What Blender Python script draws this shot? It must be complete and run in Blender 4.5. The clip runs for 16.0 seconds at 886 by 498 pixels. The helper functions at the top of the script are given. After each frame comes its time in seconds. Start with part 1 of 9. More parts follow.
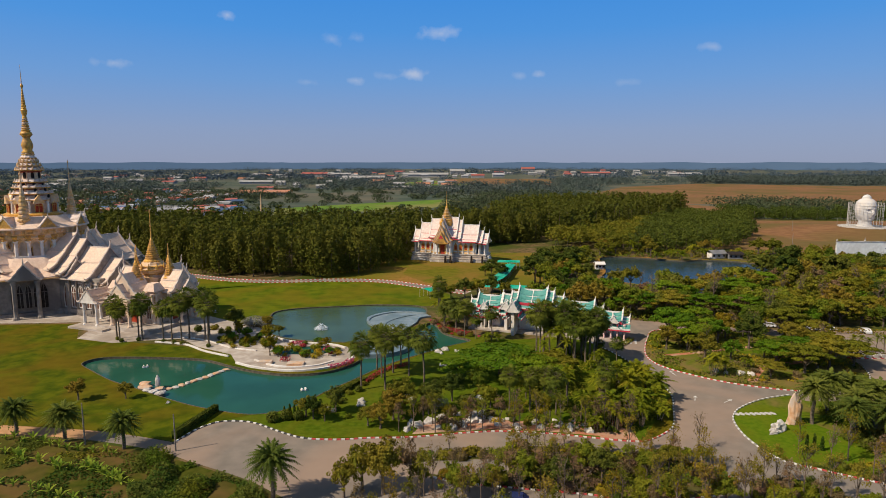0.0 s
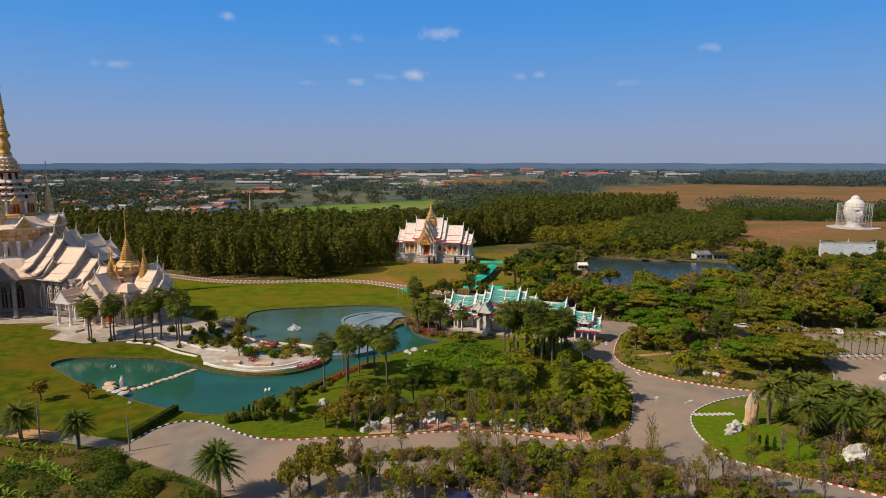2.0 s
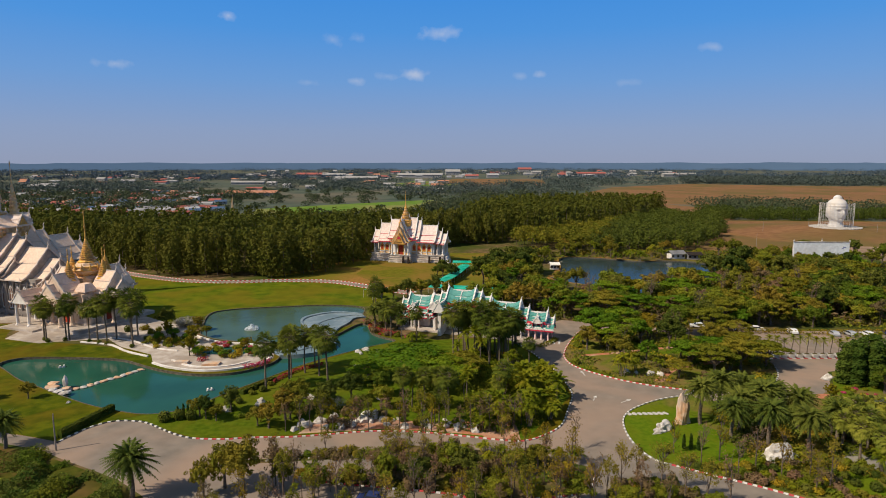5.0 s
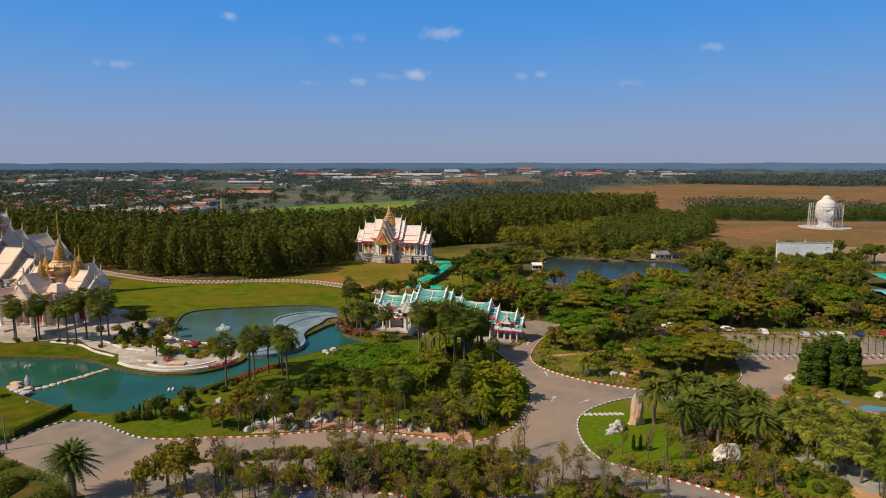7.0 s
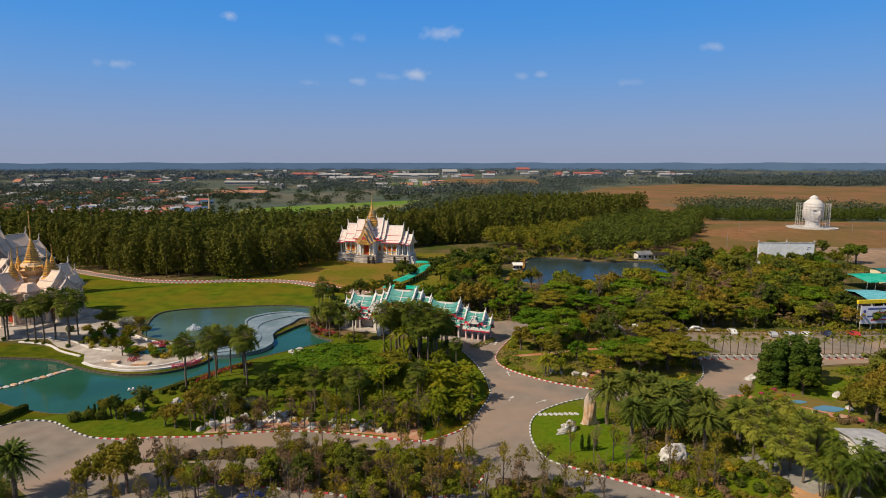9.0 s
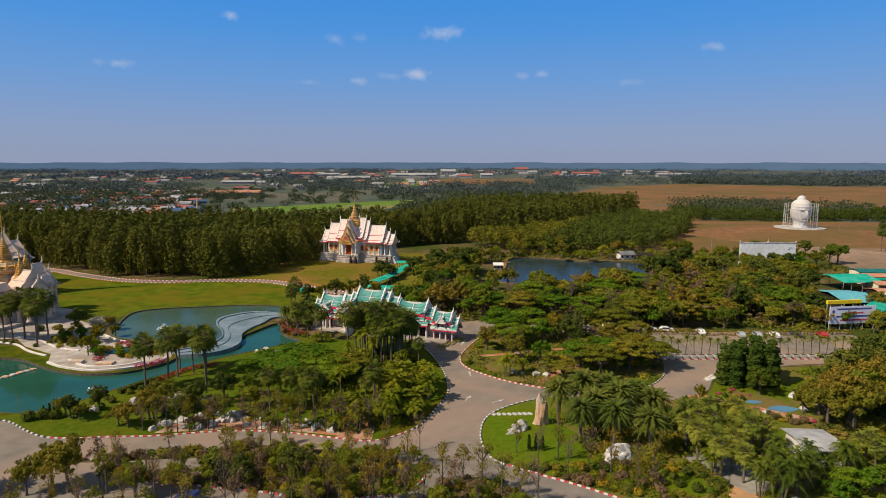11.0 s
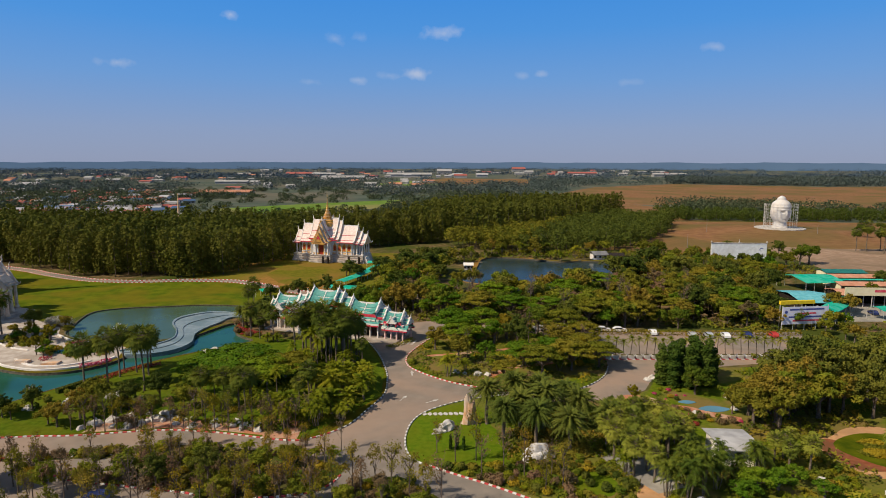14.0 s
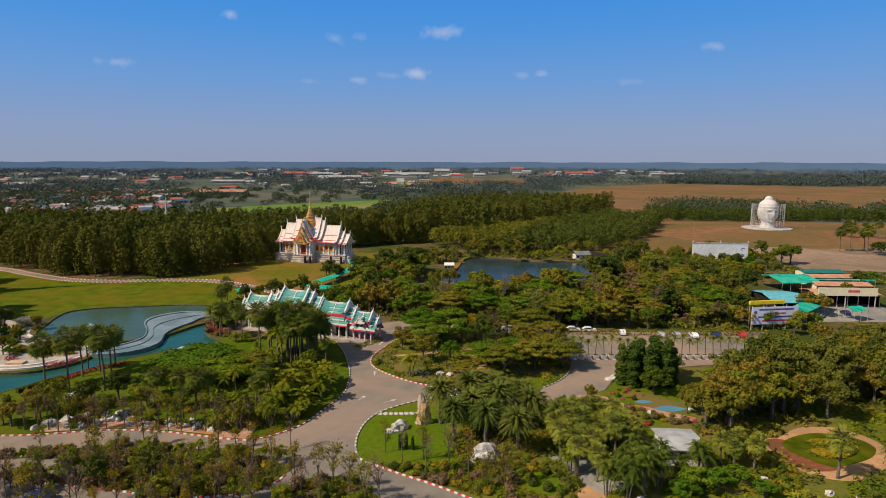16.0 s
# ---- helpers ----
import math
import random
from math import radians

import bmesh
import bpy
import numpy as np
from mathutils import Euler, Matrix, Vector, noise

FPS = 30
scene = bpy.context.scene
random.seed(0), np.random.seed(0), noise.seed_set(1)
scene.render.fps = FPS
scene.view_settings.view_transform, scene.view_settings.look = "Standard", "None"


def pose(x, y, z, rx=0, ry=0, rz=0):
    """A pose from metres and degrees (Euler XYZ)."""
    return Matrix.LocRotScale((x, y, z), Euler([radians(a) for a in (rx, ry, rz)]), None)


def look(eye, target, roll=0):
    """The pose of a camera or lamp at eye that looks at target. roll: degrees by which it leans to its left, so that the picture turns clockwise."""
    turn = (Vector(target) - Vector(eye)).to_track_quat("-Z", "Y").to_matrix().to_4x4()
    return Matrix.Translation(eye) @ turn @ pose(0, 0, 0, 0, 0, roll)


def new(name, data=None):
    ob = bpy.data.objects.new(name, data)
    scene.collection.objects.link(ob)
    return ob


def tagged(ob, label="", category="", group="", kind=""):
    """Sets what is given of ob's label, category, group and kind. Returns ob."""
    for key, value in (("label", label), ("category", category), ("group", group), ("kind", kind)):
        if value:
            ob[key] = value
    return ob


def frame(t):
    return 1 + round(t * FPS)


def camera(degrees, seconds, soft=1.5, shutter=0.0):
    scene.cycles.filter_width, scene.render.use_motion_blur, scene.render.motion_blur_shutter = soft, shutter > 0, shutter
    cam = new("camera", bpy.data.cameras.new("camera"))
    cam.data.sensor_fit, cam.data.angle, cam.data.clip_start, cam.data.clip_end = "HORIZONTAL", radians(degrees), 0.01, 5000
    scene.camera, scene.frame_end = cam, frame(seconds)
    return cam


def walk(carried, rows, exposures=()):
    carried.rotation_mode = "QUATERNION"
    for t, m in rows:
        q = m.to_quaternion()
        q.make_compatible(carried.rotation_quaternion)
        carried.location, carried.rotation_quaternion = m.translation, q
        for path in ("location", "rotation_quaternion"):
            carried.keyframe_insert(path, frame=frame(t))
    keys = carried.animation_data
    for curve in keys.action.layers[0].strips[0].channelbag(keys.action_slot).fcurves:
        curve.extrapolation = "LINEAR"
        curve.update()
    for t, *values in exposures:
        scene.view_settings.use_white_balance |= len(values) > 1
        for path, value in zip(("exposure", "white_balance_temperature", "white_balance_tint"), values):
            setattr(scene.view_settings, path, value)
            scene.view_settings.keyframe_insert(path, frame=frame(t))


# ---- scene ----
cam = camera(72.0, 16.0, soft=0.92)
METRES, EYE, TILT, LEAN, TURN = 75.0, 52.0, -8.1, 0.0, 0.0
ROWS = [
    (0.0, 0.0, 0.0, 0.0, 0.0, 0.0, -0.0),
    (0.5, 0.0273, -0.0012, 0.0003, 0.0, 0.01, -0.0),
    (1.0, 0.0552, -0.0029, 0.0011, 0.02, 0.03, 0.0),
    (1.5, 0.0851, -0.0037, 0.0011, 0.01, 0.05, -0.0),
    (2.0, 0.1146, -0.0047, 0.0004, 0.03, 0.06, -0.01),
    (2.5, 0.1449, -0.0062, 0.0001, 0.08, 0.05, 0.0),
    (3.0, 0.1749, -0.0072, 0.0004, 0.08, 0.03, 0.01),
    (3.5, 0.2053, -0.0083, 0.0008, 0.08, 0.04, 0.01),
    (4.0, 0.2363, -0.0092, 0.0008, 0.07, 0.03, 0.02),
    (6.5, 0.3937, -0.01, 0.0019, 0.16, 0.04, -0.01),
    (7.0, 0.4254, -0.0111, 0.0021, 0.2, 0.04, -0.02),
    (7.5, 0.4571, -0.0099, 0.0027, 0.2, 0.04, -0.03),
    (8.0, 0.4888, -0.0107, 0.0029, 0.2, 0.04, -0.03),
    (8.5, 0.5198, -0.012, 0.003, 0.21, 0.02, -0.04),
    (9.0, 0.5512, -0.0133, 0.003, 0.2, 0.03, -0.03),
    (11.5, 0.7143, -0.0189, 0.0053, 0.27, 0.0, -0.08),
    (12.0, 0.7462, -0.0202, 0.0057, 0.24, 0.0, -0.1),
    (12.5, 0.7781, -0.0216, 0.0057, 0.24, -0.0, -0.11),
    (13.0, 0.8101, -0.0227, 0.0064, 0.22, -0.01, -0.12),
    (13.5, 0.8418, -0.0233, 0.0069, 0.23, -0.01, -0.12),
    (14.0, 0.8739, -0.0243, 0.0073, 0.22, -0.02, -0.13),
    (14.5, 0.9063, -0.0254, 0.0076, 0.21, -0.04, -0.14),
    (15.0, 0.9383, -0.0265, 0.0082, 0.19, -0.04, -0.14),
    (15.5, 0.9696, -0.0276, 0.0088, 0.2, -0.04, -0.15),
    (16.0, 0.9993, -0.0288, 0.0093, 0.21, -0.05, -0.15),
]
walk(cam, [(t, pose(0, 0, EYE, TILT, LEAN, TURN) @ pose(METRES * x, METRES * y, METRES * z, 90 + pitch, roll, yaw)) for t, x, y, z, yaw, pitch, roll in ROWS])

# ---------------------------------------------------------------- light
SUN_AZ, SUN_EL = 245.0, 45.0
world = bpy.data.worlds.new("sky")
scene.world = world
world.use_nodes = True
wn, wl = world.node_tree.nodes, world.node_tree.links
wn.clear()
w_out = wn.new("ShaderNodeOutputWorld")
w_bg = wn.new("ShaderNodeBackground")
w_bg.inputs["Strength"].default_value = 0.08
w_sky = wn.new("ShaderNodeTexSky")
w_sky.sky_type = "NISHITA"
w_sky.sun_disc = False
w_sky.sun_elevation, w_sky.sun_rotation = radians(SUN_EL), radians(SUN_AZ)
w_sky.air_density, w_sky.dust_density, w_sky.ozone_density = 1.0, 0.6, 3.0
w_geo = wn.new("ShaderNodeTexCoord")
w_sep = wn.new("ShaderNodeSeparateXYZ")
wl.new(w_geo.outputs["Generated"], w_sep.inputs[0])
# dry-season haze low over the horizon, deeper blue towards the zenith
w_ramp = wn.new("ShaderNodeValToRGB")
els = w_ramp.color_ramp.elements
els[0].position, els[0].color = 0.0, (3.5, 4.15, 6.1, 1)
els[1].position, els[1].color = 1.0, (2.3, 2.7, 3.4, 1)
for pos, col in ((0.05, (3.1, 4.2, 6.9, 1)), (0.125, (1.8, 4.1, 8.5, 1)), (0.2, (0.85, 3.7, 9.3, 1)), (0.28, (0.45, 3.25, 9.4, 1)), (0.42, (1.5, 2.9, 5.6, 1)), (0.65, (2.2, 2.8, 3.8, 1))):
    e = els.new(pos)
    e.color = col
wl.new(w_sep.outputs["Z"], w_ramp.inputs[0])
w_mix = wn.new("ShaderNodeMix")
w_mix.data_type = "RGBA"
w_mix.inputs["Factor"].default_value = 0.9
wl.new(w_sky.outputs[0], w_mix.inputs["A"])
wl.new(w_ramp.outputs[0], w_mix.inputs["B"])
last = w_mix.outputs["Result"]
# small fair-weather clouds: direction (x/y, z/y), half width, half height, strength
w_div = wn.new("ShaderNodeVectorMath")
w_div.operation = "DIVIDE"
w_comb = wn.new("ShaderNodeCombineXYZ")
for i in range(3):
    wl.new(w_sep.outputs["Y"], w_comb.inputs[i])
wl.new(w_geo.outputs["Generated"], w_div.inputs[0])
wl.new(w_comb.outputs[0], w_div.inputs[1])
w_noise = wn.new("ShaderNodeTexNoise")
w_noise.inputs["Scale"].default_value = 40.0
w_noise.inputs["Detail"].default_value = 6.0
wl.new(w_div.outputs[0], w_noise.inputs["Vector"])
CLOUDS = [(-0.005, 0.201, 0.032, 0.012, 0.5), (-0.046, 0.139, 0.032, 0.009, 0.5), (-0.176, 0.192, 0.018, 0.009, 0.28),
          (-0.136, 0.194, 0.014, 0.008, 0.22), (-0.339, 0.229, 0.014, 0.007, 0.45), (-0.521, 0.156, 0.036, 0.007, 0.35),
          (-0.139, 0.129, 0.018, 0.006, 0.3), (0.152, 0.138, 0.014, 0.007, 0.42), (0.122, 0.136, 0.012, 0.006, 0.25),
          (0.424, 0.181, 0.022, 0.007, 0.3), (-0.215, 0.126, 0.016, 0.006, 0.22), (0.292, 0.126, 0.02, 0.006, 0.18), (-0.089, 0.136, 0.022, 0.006, 0.2)]
for cx, cz, hw, hh, amount in CLOUDS:
    sub = wn.new("ShaderNodeVectorMath")
    sub.operation = "SUBTRACT"
    sub.inputs[1].default_value = (cx, 1.0, cz)
    wl.new(w_div.outputs[0], sub.inputs[0])
    scl = wn.new("ShaderNodeVectorMath")
    scl.operation = "MULTIPLY"
    scl.inputs[1].default_value = (1 / hw, 0.0, 1 / hh)
    wl.new(sub.outputs[0], scl.inputs[0])
    ln = wn.new("ShaderNodeVectorMath")
    ln.operation = "LENGTH"
    wl.new(scl.outputs[0], ln.inputs[0])
    a = wn.new("ShaderNodeMath")
    a.operation = "MULTIPLY_ADD"
    a.inputs[1].default_value, a.inputs[2].default_value = 3.0, -1.5
    wl.new(w_noise.outputs[0], a.inputs[0])
    b = wn.new("ShaderNodeMath")
    b.operation = "ADD"
    wl.new(a.outputs[0], b.inputs[0])
    wl.new(ln.outputs["Value"], b.inputs[1])
    m = wn.new("ShaderNodeMapRange")
    m.inputs["From Min"].default_value, m.inputs["From Max"].default_value = 1.1, -0.3
    m.inputs["To Min"].default_value, m.inputs["To Max"].default_value = 0.0, amount
    wl.new(b.outputs[0], m.inputs["Value"])
    mx = wn.new("ShaderNodeMix")
    mx.data_type = "RGBA"
    mx.inputs["B"].default_value = (8.2, 8.3, 9.0, 1)
    wl.new(m.outputs[0], mx.inputs["Factor"])
    wl.new(last, mx.inputs["A"])
    last = mx.outputs["Result"]
wl.new(last, w_bg.inputs["Color"])
wl.new(w_bg.outputs[0], w_out.inputs["Surface"])

sun_data = bpy.data.lights.new("sun", "SUN")
sun_data.energy, sun_data.angle, sun_data.color = 5.0, radians(0.53), (1.0, 0.865, 0.675)
sun = new("sun", sun_data)
az, el = radians(SUN_AZ), radians(SUN_EL)
to_sun = Vector((math.sin(az) * math.cos(el), math.cos(az) * math.cos(el), math.sin(el)))
sun.matrix_world = look(to_sun * 400, (0, 0, 0))
scene.view_settings.exposure = 0.0

# ---------------------------------------------------------------- materials


def ramp_mix(nt, fac, a, b):
    m = nt.nodes.new("ShaderNodeMix")
    m.data_type = "RGBA"
    for key, v in (("Factor", fac), ("A", a), ("B", b)):
        if isinstance(v, bpy.types.NodeSocket):
            nt.links.new(v, m.inputs[key])
        elif key == "Factor":
            m.inputs[key].default_value = v
        else:
            m.inputs[key].default_value = (*v, 1)
    return m.outputs["Result"]


def noise_fac(nt, vec, scale, lo=0.4, hi=0.6, detail=4.0, distortion=0.0):
    n = nt.nodes.new("ShaderNodeTexNoise")
    n.inputs["Scale"].default_value, n.inputs["Detail"].default_value = scale, detail
    n.inputs["Distortion"].default_value = distortion
    nt.links.new(vec, n.inputs["Vector"])
    r = nt.nodes.new("ShaderNodeMapRange")
    r.inputs["From Min"].default_value, r.inputs["From Max"].default_value = lo, hi
    nt.links.new(n.outputs[0], r.inputs["Value"])
    return r.outputs[0], n.outputs[0]


def material(name, c1, c2, scale=2.0, c3=None, scale3=0.08, rough=0.8, metal=0.0, bump=0.0, spec=0.04, rnd=0.0, lo=0.38, hi=0.62, amount3=1.0):
    """A surface whose colour runs between c1 and c2 at a fine scale, with c3 in large patches."""
    m = bpy.data.materials.new(name)
    m.use_nodes = True
    nt = m.node_tree
    p = nt.nodes["Principled BSDF"]
    tc = nt.nodes.new("ShaderNodeTexCoord").outputs["Object"]
    f, raw = noise_fac(nt, tc, scale, lo, hi, 5.0)
    col = ramp_mix(nt, f, c1, c2)
    if c3 is not None:
        f3, _ = noise_fac(nt, tc, scale3, 0.42, 0.62, 3.0, 0.6)
        if amount3 < 1:
            mu = nt.nodes.new("ShaderNodeMath")
            mu.operation = "MULTIPLY"
            mu.inputs[1].default_value = amount3
            nt.links.new(f3, mu.inputs[0])
            f3 = mu.outputs[0]
        col = ramp_mix(nt, f3, col, c3)
    if rnd:
        info = nt.nodes.new("ShaderNodeObjectInfo")
        hs = nt.nodes.new("ShaderNodeHueSaturation")
        mr = nt.nodes.new("ShaderNodeMapRange")
        mr.inputs["To Min"].default_value, mr.inputs["To Max"].default_value = 1 - rnd, 1 + rnd
        nt.links.new(info.outputs["Random"], mr.inputs["Value"])
        nt.links.new(mr.outputs[0], hs.inputs["Value"])
        nt.links.new(col, hs.inputs["Color"])
        col = hs.outputs[0]
    nt.links.new(col, p.inputs["Base Color"])
    p.inputs["Roughness"].default_value, p.inputs["Metallic"].default_value = rough, metal
    p.inputs["Specular IOR Level"].default_value = spec
    if bump:
        b = nt.nodes.new("ShaderNodeBump")
        b.inputs["Strength"].default_value, b.inputs["Distance"].default_value = 0.6, bump
        nt.links.new(raw, b.inputs["Height"])
        nt.links.new(b.outputs[0], p.inputs["Normal"])
    return m


def foliage(name, c1, c2, c3=None, rnd=0.2, glow=0.3):
    """Leaves: every leaf its own shade between c1 and c2, some leaves c3, some light coming through."""
    m = bpy.data.materials.new(name)
    m.use_nodes = True
    nt = m.node_tree
    nt.nodes.clear()
    out = nt.nodes.new("ShaderNodeOutputMaterial")
    geo = nt.nodes.new("ShaderNodeNewGeometry").outputs["Random Per Island"]
    tc = nt.nodes.new("ShaderNodeTexCoord").outputs["Object"]
    clump, _ = noise_fac(nt, tc, 0.7, 0.34, 0.66, 2.0)
    fac = nt.nodes.new("ShaderNodeMix")
    fac.inputs["Factor"].default_value = 0.4
    nt.links.new(clump, fac.inputs["A"])
    nt.links.new(geo, fac.inputs["B"])
    col = ramp_mix(nt, fac.outputs["Result"], c1, c2)
    if c3 is not None:
        f, _ = noise_fac(nt, tc, 0.16, 0.5, 0.64, 2.0)
        col = ramp_mix(nt, f, col, c3)
    info = nt.nodes.new("ShaderNodeObjectInfo").outputs["Random"]
    hs = nt.nodes.new("ShaderNodeHueSaturation")
    for key, a, b in (("Value", 1 - rnd, 1 + rnd), ("Hue", 0.5 + rnd * 0.11, 0.5 - rnd * 0.1)):
        mr = nt.nodes.new("ShaderNodeMapRange")
        mr.inputs["To Min"].default_value, mr.inputs["To Max"].default_value = a, b
        nt.links.new(info, mr.inputs["Value"])
        nt.links.new(mr.outputs[0], hs.inputs[key])
    nt.links.new(col, hs.inputs["Color"])
    d = nt.nodes.new("ShaderNodeBsdfPrincipled")
    d.inputs["Roughness"].default_value, d.inputs["Specular IOR Level"].default_value = 0.7, 0.06
    tr = nt.nodes.new("ShaderNodeBsdfTranslucent")
    nt.links.new(hs.outputs[0], d.inputs["Base Color"])
    nt.links.new(hs.outputs[0], tr.inputs["Color"])
    mx = nt.nodes.new("ShaderNodeMixShader")
    mx.inputs[0].default_value = glow
    nt.links.new(d.outputs[0], mx.inputs[1])
    nt.links.new(tr.outputs[0], mx.inputs[2])
    nt.links.new(mx.outputs[0], out.inputs[0])
    return m


def water(name, colour, rough, bump, scale):
    m = bpy.data.materials.new(name)
    m.use_nodes = True
    nt = m.node_tree
    p = nt.nodes["Principled BSDF"]
    tc = nt.nodes.new("ShaderNodeTexCoord").outputs["Object"]
    f, raw = noise_fac(nt, tc, 0.06, 0.35, 0.65, 3.0)
    col = ramp_mix(nt, f, colour, [c * 1.35 for c in colour])
    nt.links.new(col, p.inputs["Base Color"])
    p.inputs["Roughness"].default_value, p.inputs["IOR"].default_value = rough, 1.33
    p.inputs["Specular IOR Level"].default_value = 0.14
    _, fine = noise_fac(nt, tc, scale, 0.4, 0.6, 3.0)
    b = nt.nodes.new("ShaderNodeBump")
    b.inputs["Strength"].default_value, b.inputs["Distance"].default_value = 0.35, bump
    nt.links.new(fine, b.inputs["Height"])
    nt.links.new(b.outputs[0], p.inputs["Normal"])
    return m


